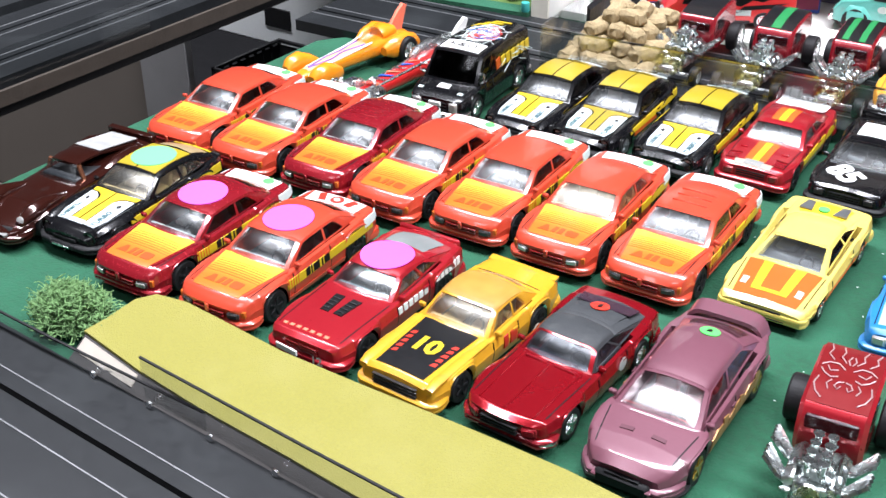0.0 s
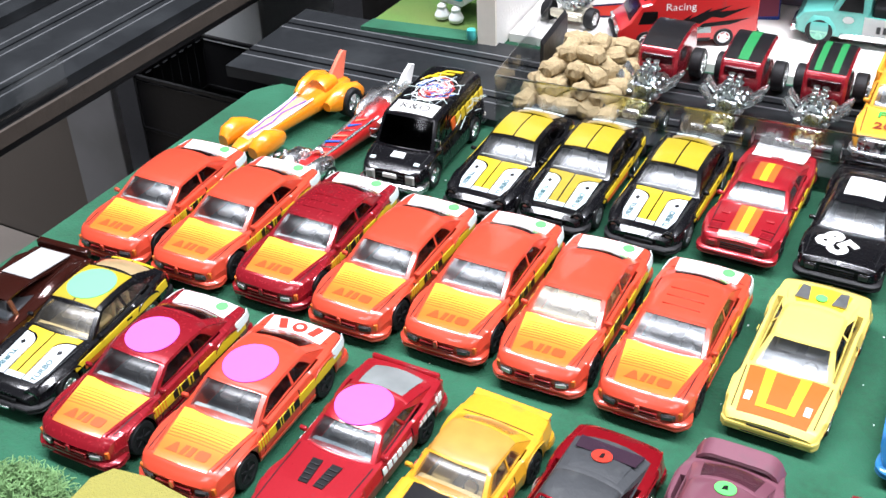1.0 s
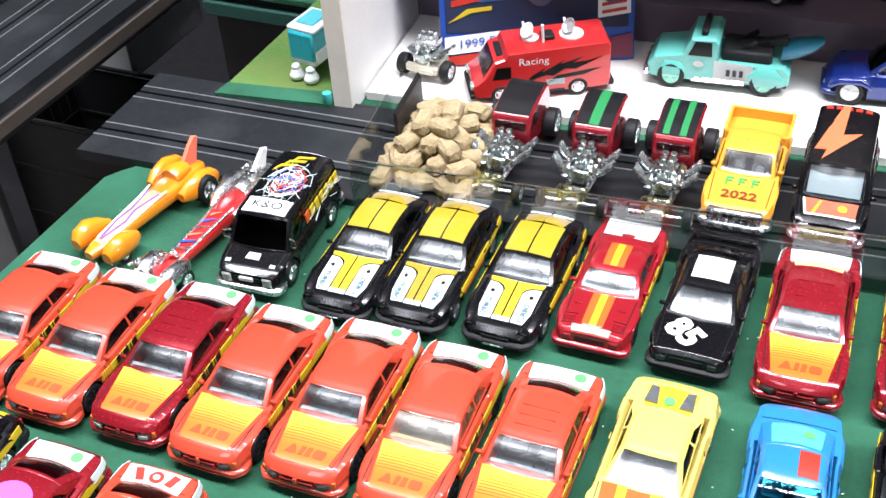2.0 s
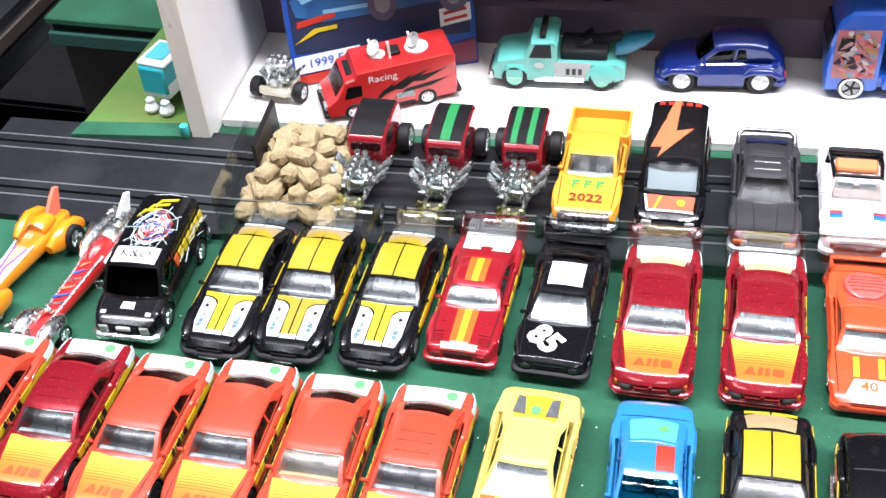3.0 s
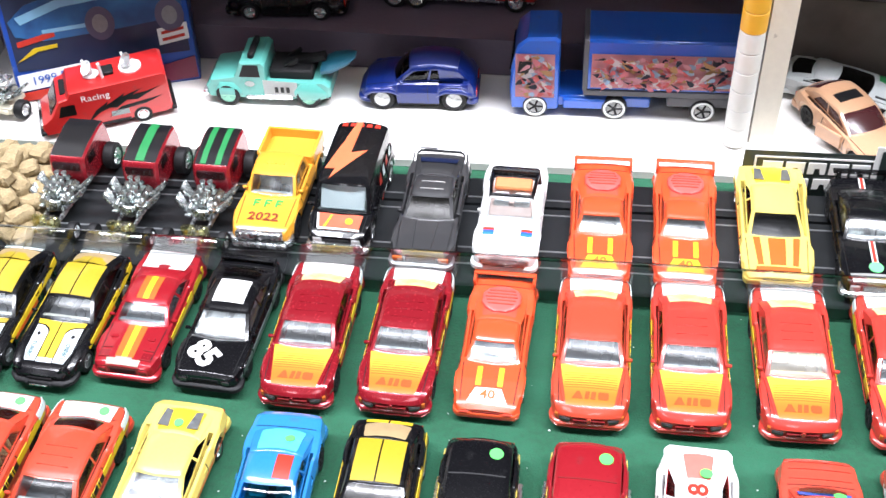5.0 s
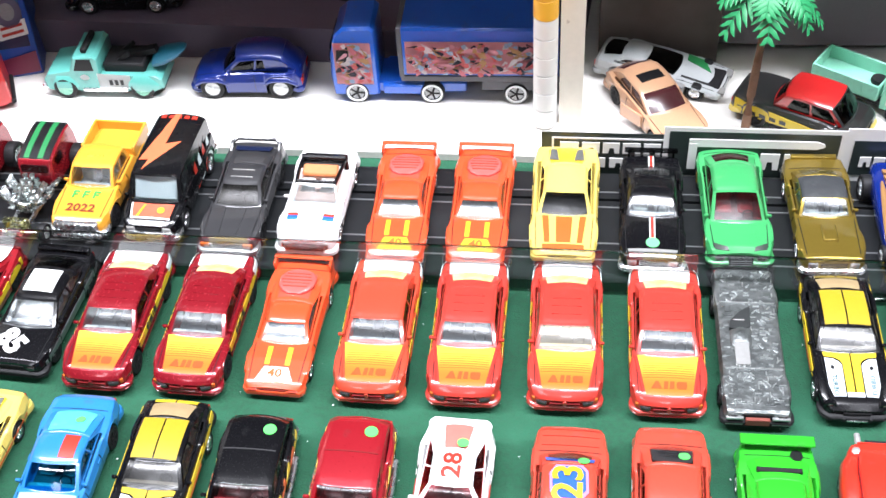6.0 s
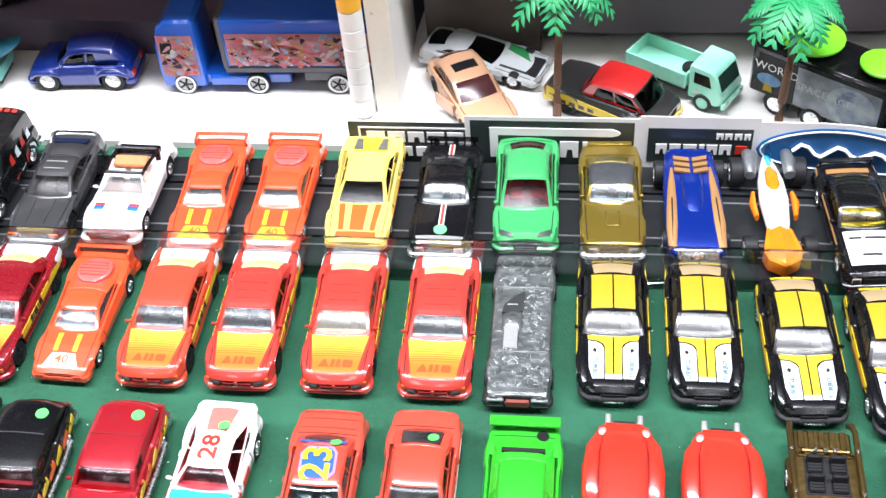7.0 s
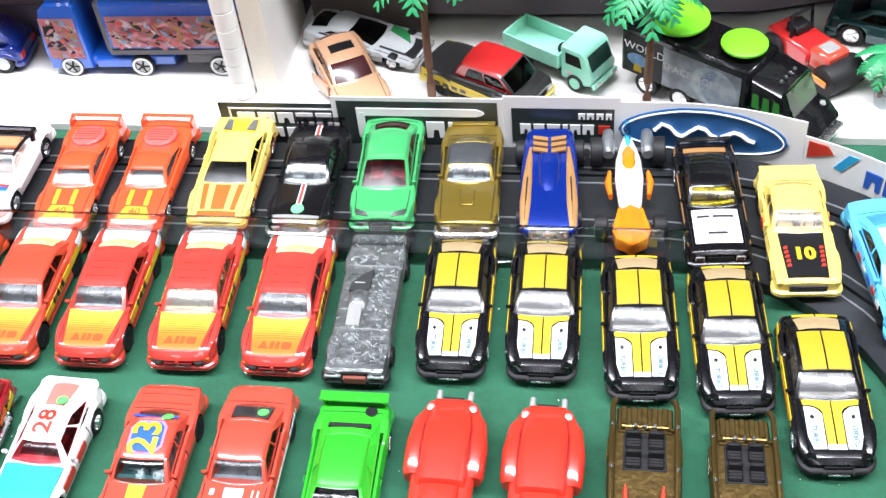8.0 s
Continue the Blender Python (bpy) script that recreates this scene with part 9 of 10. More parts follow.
for run, z0, z1 in (([(-330, -154.5, 0), (-190, -158, 0), (-128, -158.4, 0)], 6.3, 12.2), ([(-153, -156.9, 0), (-86, -160.8, 0), (150, -172, 0)], 6.3, 19.6)):
    near_fence = thing("clear_fence_near", "clear plastic strip standing beside the foreground track", "fence", kind="structure")
    part("panel", sweep(run, [(-0.3, z0), (0.3, z0), (0.3, z1), (-0.3, z1)]), PLEXI, near_fence)
    part("edge", sweep(run, [(-0.36, z1 - 0.1), (0.36, z1 - 0.1), (0.36, z1 + 0.4), (-0.36, z1 + 0.4)]), DARK_BOX, near_fence, "dark top edge")
for k in range(4):
    part("screw", move(lathe([(1.2, 0), (1.2, 0.7), (0.5, 1.1)], 8, "y"), -172 + 24 * k, -159.6 - 0.9 * k, 7.4), CHROME, near_fence)


def lichen_bush(x, y, seed):
    q = random.Random(seed)
    r = thing("lichen_bush", "green lichen bush on the felt", "bush")
    parts_ = collections.defaultdict(list)
    for k in range(1900):
        a, e = q.uniform(0, 2 * math.pi), q.uniform(0.05, 1.35)
        rad = q.uniform(4, 15)
        p = Vector((math.cos(a) * math.cos(e) * rad * 1.15, math.sin(a) * math.cos(e) * rad * 0.85, math.sin(e) * rad * 0.85 + 1))
        pts = [tuple(p * 0.55)]
        for s_ in range(4):
            p = p + Vector((q.uniform(-1.5, 1.5), q.uniform(-1.5, 1.5), q.uniform(-0.9, 1.3)))
            p.z = max(0.5, p.z)
            pts.append(tuple(p))
        parts_[int(a * 1.27)].append(tube(pts, q.uniform(0.16, 0.42), 4, 0.14))
    for clump in parts_.values():
        part("foliage_clump", merge(*clump), LICHEN, r)
    r.matrix_world = mm(x, y, 0.3)
    return r


lichen_bush(-206, -138, 4)

# ---- left of the table: a second layout across a gap, and what stands in it ----
side_table = thing("side_layout", "second slot-car layout on dark boards across a gap", "table", kind="structure")
part("board", box(-572, -394, -500, 520, -16, -6, 1), DARK_BOX, side_table)
part("edge_strip", sweep([(-391, -500, 0), (-391, 520, 0)], [(0, -9), (2, -9), (2, -1.5), (0, -1.5)]), WOOD, side_table, "brown wooden edge strip")
side_path = [(-400, -500, -6), (-400, -100, -6), (-400, 200, -6), (-400, 520, -6)]
make_track("side_track", side_path, "black slot-car track on the second layout")
side_path2 = [(-486, -500, -6), (-486, -100, -6), (-486, 200, -6), (-486, 520, -6)]
make_track("side_track_outer", side_path2, "black slot-car track on the second layout")
strip_wall("side_clear_fence", [(-394, -500, -6), (-394, 72, -6)], 22, 0.6, PLEXI, "clear plastic strip along the second layout", "fence")
solid("gap_panel", box(-1500, -664, 294, 300, -330, -30, 1), BROWN_PANEL, "taupe panel standing under the second layout", "panel", "structure")
solid("gap_floor", box(-1500, -330, -600, 294, -338, -330, 1), BROWN_PANEL, "taupe floor board under the second layout", "floor", "structure")
white_box = thing("white_box", "white carton standing in the gap", "box")
part("carton", box(-700, -540, 400, 500, -158, -60, 3), PLASTIC_WHITE, white_box)
part("handle_hole", box(-622, -592, 399, 400.6, -140, -122, 1), CHASSIS, white_box, "dark hand hole")
solid("grey_board", box(-664, -608, 290, 298, -330, -30, 1), GREY_PANEL, "pale grey board standing in the gap", "board", "structure")


def crate(x0, x1, y0, y1, z0, z1):
    r = thing("plastic_crate", "black plastic crate in the gap below the tables", "crate", "black crates")
    part("base", box(x0, x1, y0, y1, z0, z0 + 4), DARK_BOX, r)
    for k in range(5):
        z = z0 + (z1 - z0) * k / 4
        part("rim_band", merge(box(x0, x1, y0, y0 + 3, z, z + 3), box(x0, x1, y1 - 3, y1, z, z + 3), box(x0, x0 + 3, y0, y1, z, z + 3), box(x1 - 3, x1, y0, y1, z, z + 3)), DARK_BOX, r)
    for xa in (x0 + 1, x1 - 2):
        part("side_panel", box(xa, xa + 1, y0 + 1, y1 - 1, z0, z1 - 2, 0.1), DARK_BOX, r)
    for ya in (y0 + 1, y1 - 2):
        part("end_panel", box(x0 + 1, x1 - 1, ya, ya + 1, z0, z1 - 2, 0.1), DARK_BOX, r)
    for k in range(9):
        y = y0 + (y1 - y0 - 3) * k / 8
        for xa in (x0, x1 - 2.4):
            part("upright", box(xa, xa + 2.4, y, y + 3, z0, z1), DARK_BOX, r)
    return r


crate(-604, -330, 312, 396, -330, -150)
crate(-372, -314, 60, 184, -330, -130)
crate(-374, -312, 192, 282, -330, -135)
solid("dark_floor_gap", box(-1500, -200, 296, 1800, -338, -328, 1), DARK_BOX, "dark floor under the gap", "floor", "structure")
solid("table_apron", box(-307, -304, -420, 112, -330, -17), DARK_BOX, "dark apron below the table edge", "apron", "structure")
solid("cable", tube([(-330, -20, -60), (-322, 0, -50), (-318, 14, -62), (-322, 30, -58), (-314, 44, -80)], 1.0, 6), CHASSIS, "thin black cable in the gap", "cable")

# the green mat beyond the short track piece
mat = solid("grass_mat", plate([(-292, 178), (-233, 186), (-233, 300), (-292, 285)], 5, 5.2), MAT_GRASS, "green and ochre grass mat", "mat", "structure")
solid("mat_edge", plate([(-293, 177), (-232, 185), (-232, 196), (-292, 188)], 5.4, 5.9), FELT, "dark green felt strip", "mat", "structure")
green_table = thing("far_table", "green felt table top beyond the gap with teal front edge", "table", kind="structure")
part("felt_top", box(-374, -236, 287, 640, -4, 0.4, 0.8), FELT, green_table)
part("shadow_gap", box(-372, -237, 290, 640, -9, -4, 0.3), CHASSIS, green_table, "dark gap under the felt")
part("front_edge", box(-374, -236, 286, 640, -18, -9, 0.8), surface("teal_felt_edge", (0.010, 0.060, 0.045), 0.9, 0, 0, 0.3, 400, 0.6, 900), green_table, "teal felt edge")
part("front_panel", box(-372, -237, 294, 640, -330, -18, 1), DARK_BOX, green_table, "black front panel")

def tram_toy():
    r = thing("toy_cab", "white and aqua plastic toy cab with round feet", "toy vehicle")
    part("body", box(-11, 11, -14, 14, 9, 20, 2), PLASTIC_WHITE, r)
    part("window_block", box(-10.5, 10.5, -14.6, 13, 12, 30, 1.5), surface("aqua_plastic", (0.03, 0.42, 0.48), 0.15, 0, 0.5), r, "aqua window block")
    part("roof", box(-11.4, 11.4, -13, 14, 29.4, 32.5, 1.2), PLASTIC_WHITE, r, "white roof")
    part("roof_hatch", box(-7, 7, -8, 10, 32.2, 33.6, 0.5), surface("aqua_hatch", (0.10, 0.48, 0.52), 0.3), r)
    for sgn in (1, -1):
        part("foot", move(lathe([(0.5, 0), (4.6, 0.6), (5.2, 2.6), (4.2, 4.6), (3, 6.4), (3.2, 8.2), (2, 9.4)], 14), sgn * 6.0, -14.5, 0), PLASTIC_WHITE, r, "round white foot")
        part("wheel", move(lathe([(4.5, -2), (5.4, -1.4), (5.4, 1.4), (4.5, 2)], 16, "x"), sgn * 11, 9, 5.4), RUBBER, r)
    return r


cab_toy = put(tram_toy(), -254, 214, -8, 5.6)
cab_toy.matrix_world = cab_toy.matrix_world @ Matrix.Diagonal((0.74, 0.80, 0.87, 1.0))
solid("aqua_cup", move(lathe([(2, 0), (2.4, 0.6), (2.2, 5), (1.8, 5)], 14), -234.5, 187, 5.9), surface("aqua_cup_plastic", (0.06, 0.45, 0.42), 0.3), "small aqua plastic piece beside the post", "plastic piece")

# ---- the shelf bay with the red van and the trucks ----
SZ = 4.7


def red_camper():
    r = thing("toy_camper_van", "red die-cast racing van with black flames and white dishes", "toy van")
    prof = [(-36, 4), (-37, 9), (-36, 12), (-31, 15.5), (-25, 25.5), (-20, 27), (-18, 30.5), (35, 31.5), (36.5, 30), (36.5, 5), (33, 3.8)]
    part("body", prism(prof, 13, 0.9), PRED, r, "", 30)
    part("windshield", move(box(-10.5, 10.5, -0.5, 0.5, 0, 10.5, 0.3), 0, -30.6, 16.0, rx=-30), GLASS_DARK, r)
    part("roof_hatch", box(-7, 7, -23, -19.5, 26.2, 27.6, 0.3), CHASSIS, r)
    for sgn in (1, -1):
        x = 13
        part("door_window", on_side(plate([(-26.5, 15), (-16.5, 15), (-16.5, 22.5), (-24, 22.5)], 0.3), sgn, x, 0, 0), D_BLK, r)
        f1 = [(-14, 7), (-6, 13), (0, 15), (4, 14), (10, 18), (16, 17), (30, 23.5), (22, 21.5), (14, 21), (20, 24.5), (8, 21), (10, 23.5), (2, 19), (-2, 17), (0, 20), (-8, 15)]
        part("flame", on_side(plate(f1, 0.3), sgn, x, 2, 0), D_BLK, r, "black flame print")
        part("flame", on_side(plate([(-2, 10), (8, 14), (20, 15), (30, 18.5), (18, 17.4), (6, 16.2)], 0.3), sgn, x, 2, -2), D_BLK, r)
        part("lettering", on_side(letters("Racing", 6.2), sgn, x, -4.5, 24.6, 0.3, 1 if sgn > 0 else -1), D_WHITE, r, "white lettering")
        part("label", on_side(plate([(0, 6.4), (10, 6.4), (10, 10), (0, 10)], 0.3), sgn, x, 2, 2), D_PALE, r)
        part("sill", box(*((12.4, 13.6) if sgn > 0 else (-13.6, -12.4)), -10, 12, 3.6, 5.4, 0.3), CHASSIS, r)
        part("headlight", box(*((6, 12) if sgn > 0 else (-12, -6)), -37.8, -36, 9, 12, 0.4), LENS_M, r)
    part("front_bumper", box(-13.2, 13.2, -38.6, -35.5, 4, 7, 0.6), CHASSIS, r)
    part("rear_bumper", box(-13.2, 13.2, 35.5, 38.6, 4, 7, 0.6), CHASSIS, r)
    part("chassis", box(-10, 10, -34, 34, 2.6, 6, 0.5), CHASSIS, r)
    for y, big in ((-4, False), (18, True)):
        d = part("dish_mount", move(lathe([(6.5 if big else 4.5, 0), (6.5 if big else 4.5, 0.9), (2, 1.6), (1.4, 4)], 18), 0, y, 31.2), PLASTIC_WHITE, r, "white dish mount")
        part("dish", move(lathe([(0.5, 0), (3.2, 0.8), (4.6, 2.6), (4.2, 2.6), (2.8, 1.2)], 14), 0, y, 35.4, 50, 0, 20), LENS_M if big else PLASTIC_WHITE, d)
        part("arm", tube([(-3, y - 2, 32), (-5, y - 3, 39)], 0.8, 6), PLASTIC_WHITE, d)
    part("antenna", tube([(5, 2, 31), (5.5, 1.5, 42)], 0.9, 6), PLASTIC_WHITE, r)
    part("roof_box", box(-4, 4, 1.5, 8.5, 31, 33.5, 0.6), CHASSIS, r)
    wheel_set(r, 11.6, (-22, 19), 5.4, 3.6, PLASTIC_WHITE, 5)
    return r


camper = put(red_camper(), -143.5, 234.5, -60, SZ)
camper.matrix_world = camper.matrix_world @ Matrix.Diagonal((0.94, 0.90, 0.84, 1.0))


def bare_engine():
    r = thing("toy_engine_frame", "chrome toy engine on a frame with black wheels", "toy engine")
    engine(r, 0, 11, 0.95)
    part("frame", merge(box(-7, 7, -10, 8, 4, 7, 0.8), box(-9, 9, -9, -6, 4, 8, 0.6)), surface("cream_metal", (0.62, 0.58, 0.46), 0.3, 0.5), r)
    blower = part("blower", box(-5, 5, -4, 6, 15, 19, 0.8), CHROME, r)
    for k in range(6):
        part("intake_tube", move(lathe([(1.0, 0), (1.0, 3), (1.5, 4)], 8), -3 + 3 * (k % 3), -2 + 4 * (k // 3), 18.5), CHROME, blower)
    wheel_set(r, 12.0, (-4,), 5.2, 4.6)
    return r


put(bare_engine(), -199, 230, -5, SZ)


def carton():
    r = thing("printed_carton", "blue printed toy carton leaning behind the red van", "box")
    part("box_body", box(0, 96, 0, 26, 0, 130, 0.6), CARTON_BLUE, r)
    part("picture", box(3, 93, -0.5, 0.3, 17, 118, 0.1), CARTON_DARK, r, "dark printed car picture")
    stand = lambda pts, o: ([(x, -o - (0 if i < len(pts) else -0.3), y) for i, (x, y, _) in enumerate(plate(pts, 0.3)[0])], plate(pts, 0.3)[1])
    steel = surface("steel_blue_print", (0.03, 0.13, 0.32), 0.3, 0, 0.3, 0.3, 60, 0, 0, (0.02, 0.07, 0.20), 45.0, (0.4, 0.6))
    pale = surface("pale_blue_print", (0.22, 0.46, 0.66), 0.3, 0, 0.3, 0.3, 80)
    part("printed_car", stand([(4, 44), (14, 52), (34, 57), (46, 66), (66, 69), (80, 64), (93, 60), (93, 42), (84, 36), (60, 34), (20, 32), (6, 36)], 0.9), steel, r, "blue printed car")
    part("printed_window", stand([(40, 57), (48, 64), (64, 66), (74, 62), (70, 57)], 1.1), CARTON_DARK, r)
    part("printed_glint", stand([(8, 46), (30, 53), (60, 55), (90, 54), (90, 51), (58, 51), (32, 49), (10, 42)], 1.15), pale, r)
    part("printed_glint", stand([(20, 36), (44, 37), (44, 39), (20, 38)], 1.15), pale, r)
    for x in (50, 86):
        part("printed_wheel", stand(ellipse(x, 38, 7.5, 9.0, 24), 1.3), surface("violet_grey_print", (0.10, 0.09, 0.15), 0.4), r)
        part("printed_hub", stand(ellipse(x, 38, 4, 5, 18), 1.6), SEAT_GREY, r)
    part("printed_bar", stand([(6, 30), (26, 34), (26, 37), (6, 33)], 1.0), D_RED, r)
    part("printed_bar", stand([(4, 22), (16, 27), (26, 28), (26, 30), (14, 29)], 1.0), D_YEL, r)
    part("label", stand([(2, 6), (36, 9), (36, 18), (2, 15)], 1.0), PAPER, r, "white label")
    v = letters("1999 F", 7.4)
    part("lettering", ([(18 + x * 0.92, -1.6, 12 + y * 0.86 + x * 0.09) for x, y, _ in v[0]], v[1]), D_BLUE, r, "blue year lettering")
    part("printed_bar", stand([(0.5, 0.5), (36, 2), (36, 8), (0.5, 5)], 1.0), D_RED, r, "red print bar")
    part("printed_bar", stand([(60, 1), (95, 2), (95, 14), (60, 8)], 1.0), surface("plum_print", (0.16, 0.02, 0.05), 0.4), r, "plum print bar")
    part("label", stand([(78, 22), (94, 24), (94, 33), (78, 31)], 1.0), PAPER, r)
    for k in range(2):
        part("label_line", stand([(80, 24 + 3.8 * k), (92, 25.6 + 3.8 * k), (92, 27.2 + 3.8 * k), (80, 25.6 + 3.8 * k)], 1.3), D_RED, r)
    part("mark_oval", stand(ellipse(30, 96, 26, 11, 30), 1.0), D_RED, r)
    part("mark_oval", stand(ellipse(30, 96, 22, 8, 30), 1.3), D_WHITE, r)
    return r


ct = carton()
ct.matrix_world = mm(-195.5, 236.5, SZ, -14, 0, 22)


def tow_truck():
    r = thing("toy_tow_truck", "turquoise and white die-cast tow truck with dark boom", "toy truck")
    prof = [(-32, 5), (-33, 11), (-30, 15), (-17, 17.5), (-13, 26), (-2, 27), (0, 25), (0, 15), (30, 14.5), (33, 12), (33, 6), (28, 4.5), (-28, 4.2)]
    part("body", prism(prof, 12.2, 1.0), TURQ, r, "", 32)
    for sgn in (1, -1):
        part("side_panel", on_side(plate([(-2, 6), (16, 6), (16, 15), (-2, 16)], 0.4), sgn, 12.2, 0, 0), D_WHITE, r, "white side panel")
        part("door_window", on_side(plate([(-14.2, 17.6), (-3.0, 17.6), (-3.4, 25.0), (-11.0, 25.0)], 0.3), sgn, 12.2, 0, 0), D_BLK, r)
        part("fender", loft([(-28, sgn * 11.6, 8, 1.2, 2), (-25, sgn * 12.0, 9, 2.0, 5), (-18, sgn * 12.0, 9, 2.0, 5), (-14, sgn * 11.6, 7.5, 1.0, 2)], 12), TURQ, r)
        part("fender", loft([(14, sgn * 11.6, 8, 1.2, 2), (18, sgn * 12.2, 9, 2.2, 5.4), (26, sgn * 12.2, 9, 2.2, 5.4), (31, sgn * 11.6, 7.5, 1.0, 2)], 12), TURQ, r)
        part("side_step", box(*((10.5, 13) if sgn > 0 else (-13, -10.5)), -12, 13, 4, 6.5, 0.4), CHROME, r)
        for k in range(3):
            part("side_mark", on_side(plate([(4 + 3 * k, 8.5), (5.8 + 3 * k, 8.5), (5.8 + 3 * k, 12), (4 + 3 * k, 12)], 0.3), sgn, 12.5, 0, 0), GREY, r)
        part("emblem", on_side(plate(ellipse(-9, 13.5, 2.6, 1.8, 16), 0.3), sgn, 12.4, 0, 0), D_WHITE, r)
    part("windshield", move(box(-9.5, 9.5, -0.4, 0.4, 0, 7.5, 0.2), 0, -16.4, 17.8, rx=-28), GLASS_DARK, r)
    part("light_bar", box(-9, 9, -9, -6, 26.4, 29.5, 0.6), CHASSIS, r)
    part("boom", merge(beam((0, 2, 17), (0, 30, 24), 5, 3), beam((-5, 3, 15), (-5, 16, 24), 2, 2), beam((5, 3, 15), (5, 16, 24), 2, 2), box(-9, 9, 1, 24, 14, 20, 1)), CHASSIS, r, "dark boom")
    part("sling", loft([(28, 0, 18, 8, 3), (34, 0, 20, 9, 3.5), (42, 0, 23, 7, 2), (46, 0, 25, 3, 1)], 12), surface("dark_turquoise", (0.012, 0.11, 0.17), 0.4, 0, 0.2), r, "dark turquoise wheel lift")
    part("bumper", box(-12, 12, -35, -32, 4.5, 8, 0.8), CHROME, r)
    part("chassis", box(-9, 9, -30, 32, 2.6, 6, 0.5), CHASSIS, r)
    wheel_set(r, 11.8, (-21.5, 21.5), 6.4, 3.8, MINT, 6)
    return r


put(tow_truck(), -63, 268, -84, SZ)
pt_c, pt = sedan("toy_wagon", "deep blue die-cast retro wagon with white wheels", "toy car", "shelf toys", paint=BLUE, seats=SEAT_DARK, glass=GLASS_DARK, rear_glass=BLUE, rim=PLASTIC_WHITE, lamps=LENS_M, L=60, W=27, H=27.5, zb=4, r=6.6, rcrown=2.4, axles=(0.19, 0.81),
               top=((0, 9), (0.05, 12.5), (0.2, 15.0), (0.33, 16), (0.6, 16.5), (0.95, 16.5), (1, 12)), gh=(0.31, 0.45, 0.84, 0.97), roofw=0.74, sail=0.9, bpost=0.42, plan=((0, 0.62), (0.03, 0.80), (0.1, 0.95), (0.2, 1), (0.85, 1), (0.97, 0.92), (1, 0.8)))
for sgn in (1, -1):
    part("fender", loft([(pt_c.y(0.04), sgn * 12.2, 9, 1.2, 1.4), (pt_c.y(0.11), sgn * 12.6, 12.2, 2.0, 1.8), (pt_c.y(0.26), sgn * 12.6, 12.6, 2.0, 1.8), (pt_c.y(0.35), sgn * 12.4, 9.4, 1.2, 1.4)], 12), BLUE, pt)
    part("fender", loft([(pt_c.y(0.66), sgn * 12.4, 9.4, 1.2, 1.4), (pt_c.y(0.74), sgn * 12.6, 12.4, 2.0, 1.8), (pt_c.y(0.88), sgn * 12.6, 12.4, 2.0, 1.8), (pt_c.y(0.97), sgn * 12.2, 9, 1.2, 1.4)], 12), BLUE, pt)
put(pt, 15, 277, -83, SZ)


def art_panel(root, sgn, x, y0, y1, z0, z1, seed):
    q = random.Random(seed)
    part("art_ground", on_side(plate([(y0, z0), (y1, z0), (y1, z1), (y0, z1)], 0.3), sgn, x, 0, 0, 0.2), surface("pink_art_ground", (0.78, 0.34, 0.36), 0.45, 0, 0.1, 0.3, 120), root, "colourful printed panel")
    cols = [surface("art_" + n_, c_, 0.45, 0, 0.1, 0.1, 300) for n_, c_ in (("coral", (0.78, 0.17, 0.17)), ("navy", (0.02, 0.02, 0.04)), ("cream", (0.82, 0.74, 0.74)), ("ochre", (0.62, 0.36, 0.16)), ("sky", (0.40, 0.55, 0.72)), ("pink", (0.84, 0.40, 0.46)), ("rose", (0.80, 0.26, 0.30)))]
    n = int((y1 - y0) * (z1 - z0) / 6)
    for k in range(n):
        cy, cz = q.uniform(y0 + 2, y1 - 2), q.uniform(z0 + 1.5, z1 - 1.5)
        a, l, w = q.uniform(-1.2, 1.2), q.uniform(1.2, 4.4), q.uniform(0.25, 1.1)
        pts = []
        for j in range(8):
            t_ = 2 * math.pi * j / 8
            u, v = l * math.cos(t_), w * math.sin(t_) * (1 + 0.5 * q.random()) + 0.6 * math.sin(2 * t_)
            pts.append((min(y1, max(y0, cy + u * math.cos(a) - v * math.sin(a))), min(z1, max(z0, cz + u * math.sin(a) + v * math.cos(a)))))
        part("art_shape", on_side(plate(pts, 0.2), sgn, x, 0, 0, 0.32 + 0.012 * k), q.choice(cols), root)


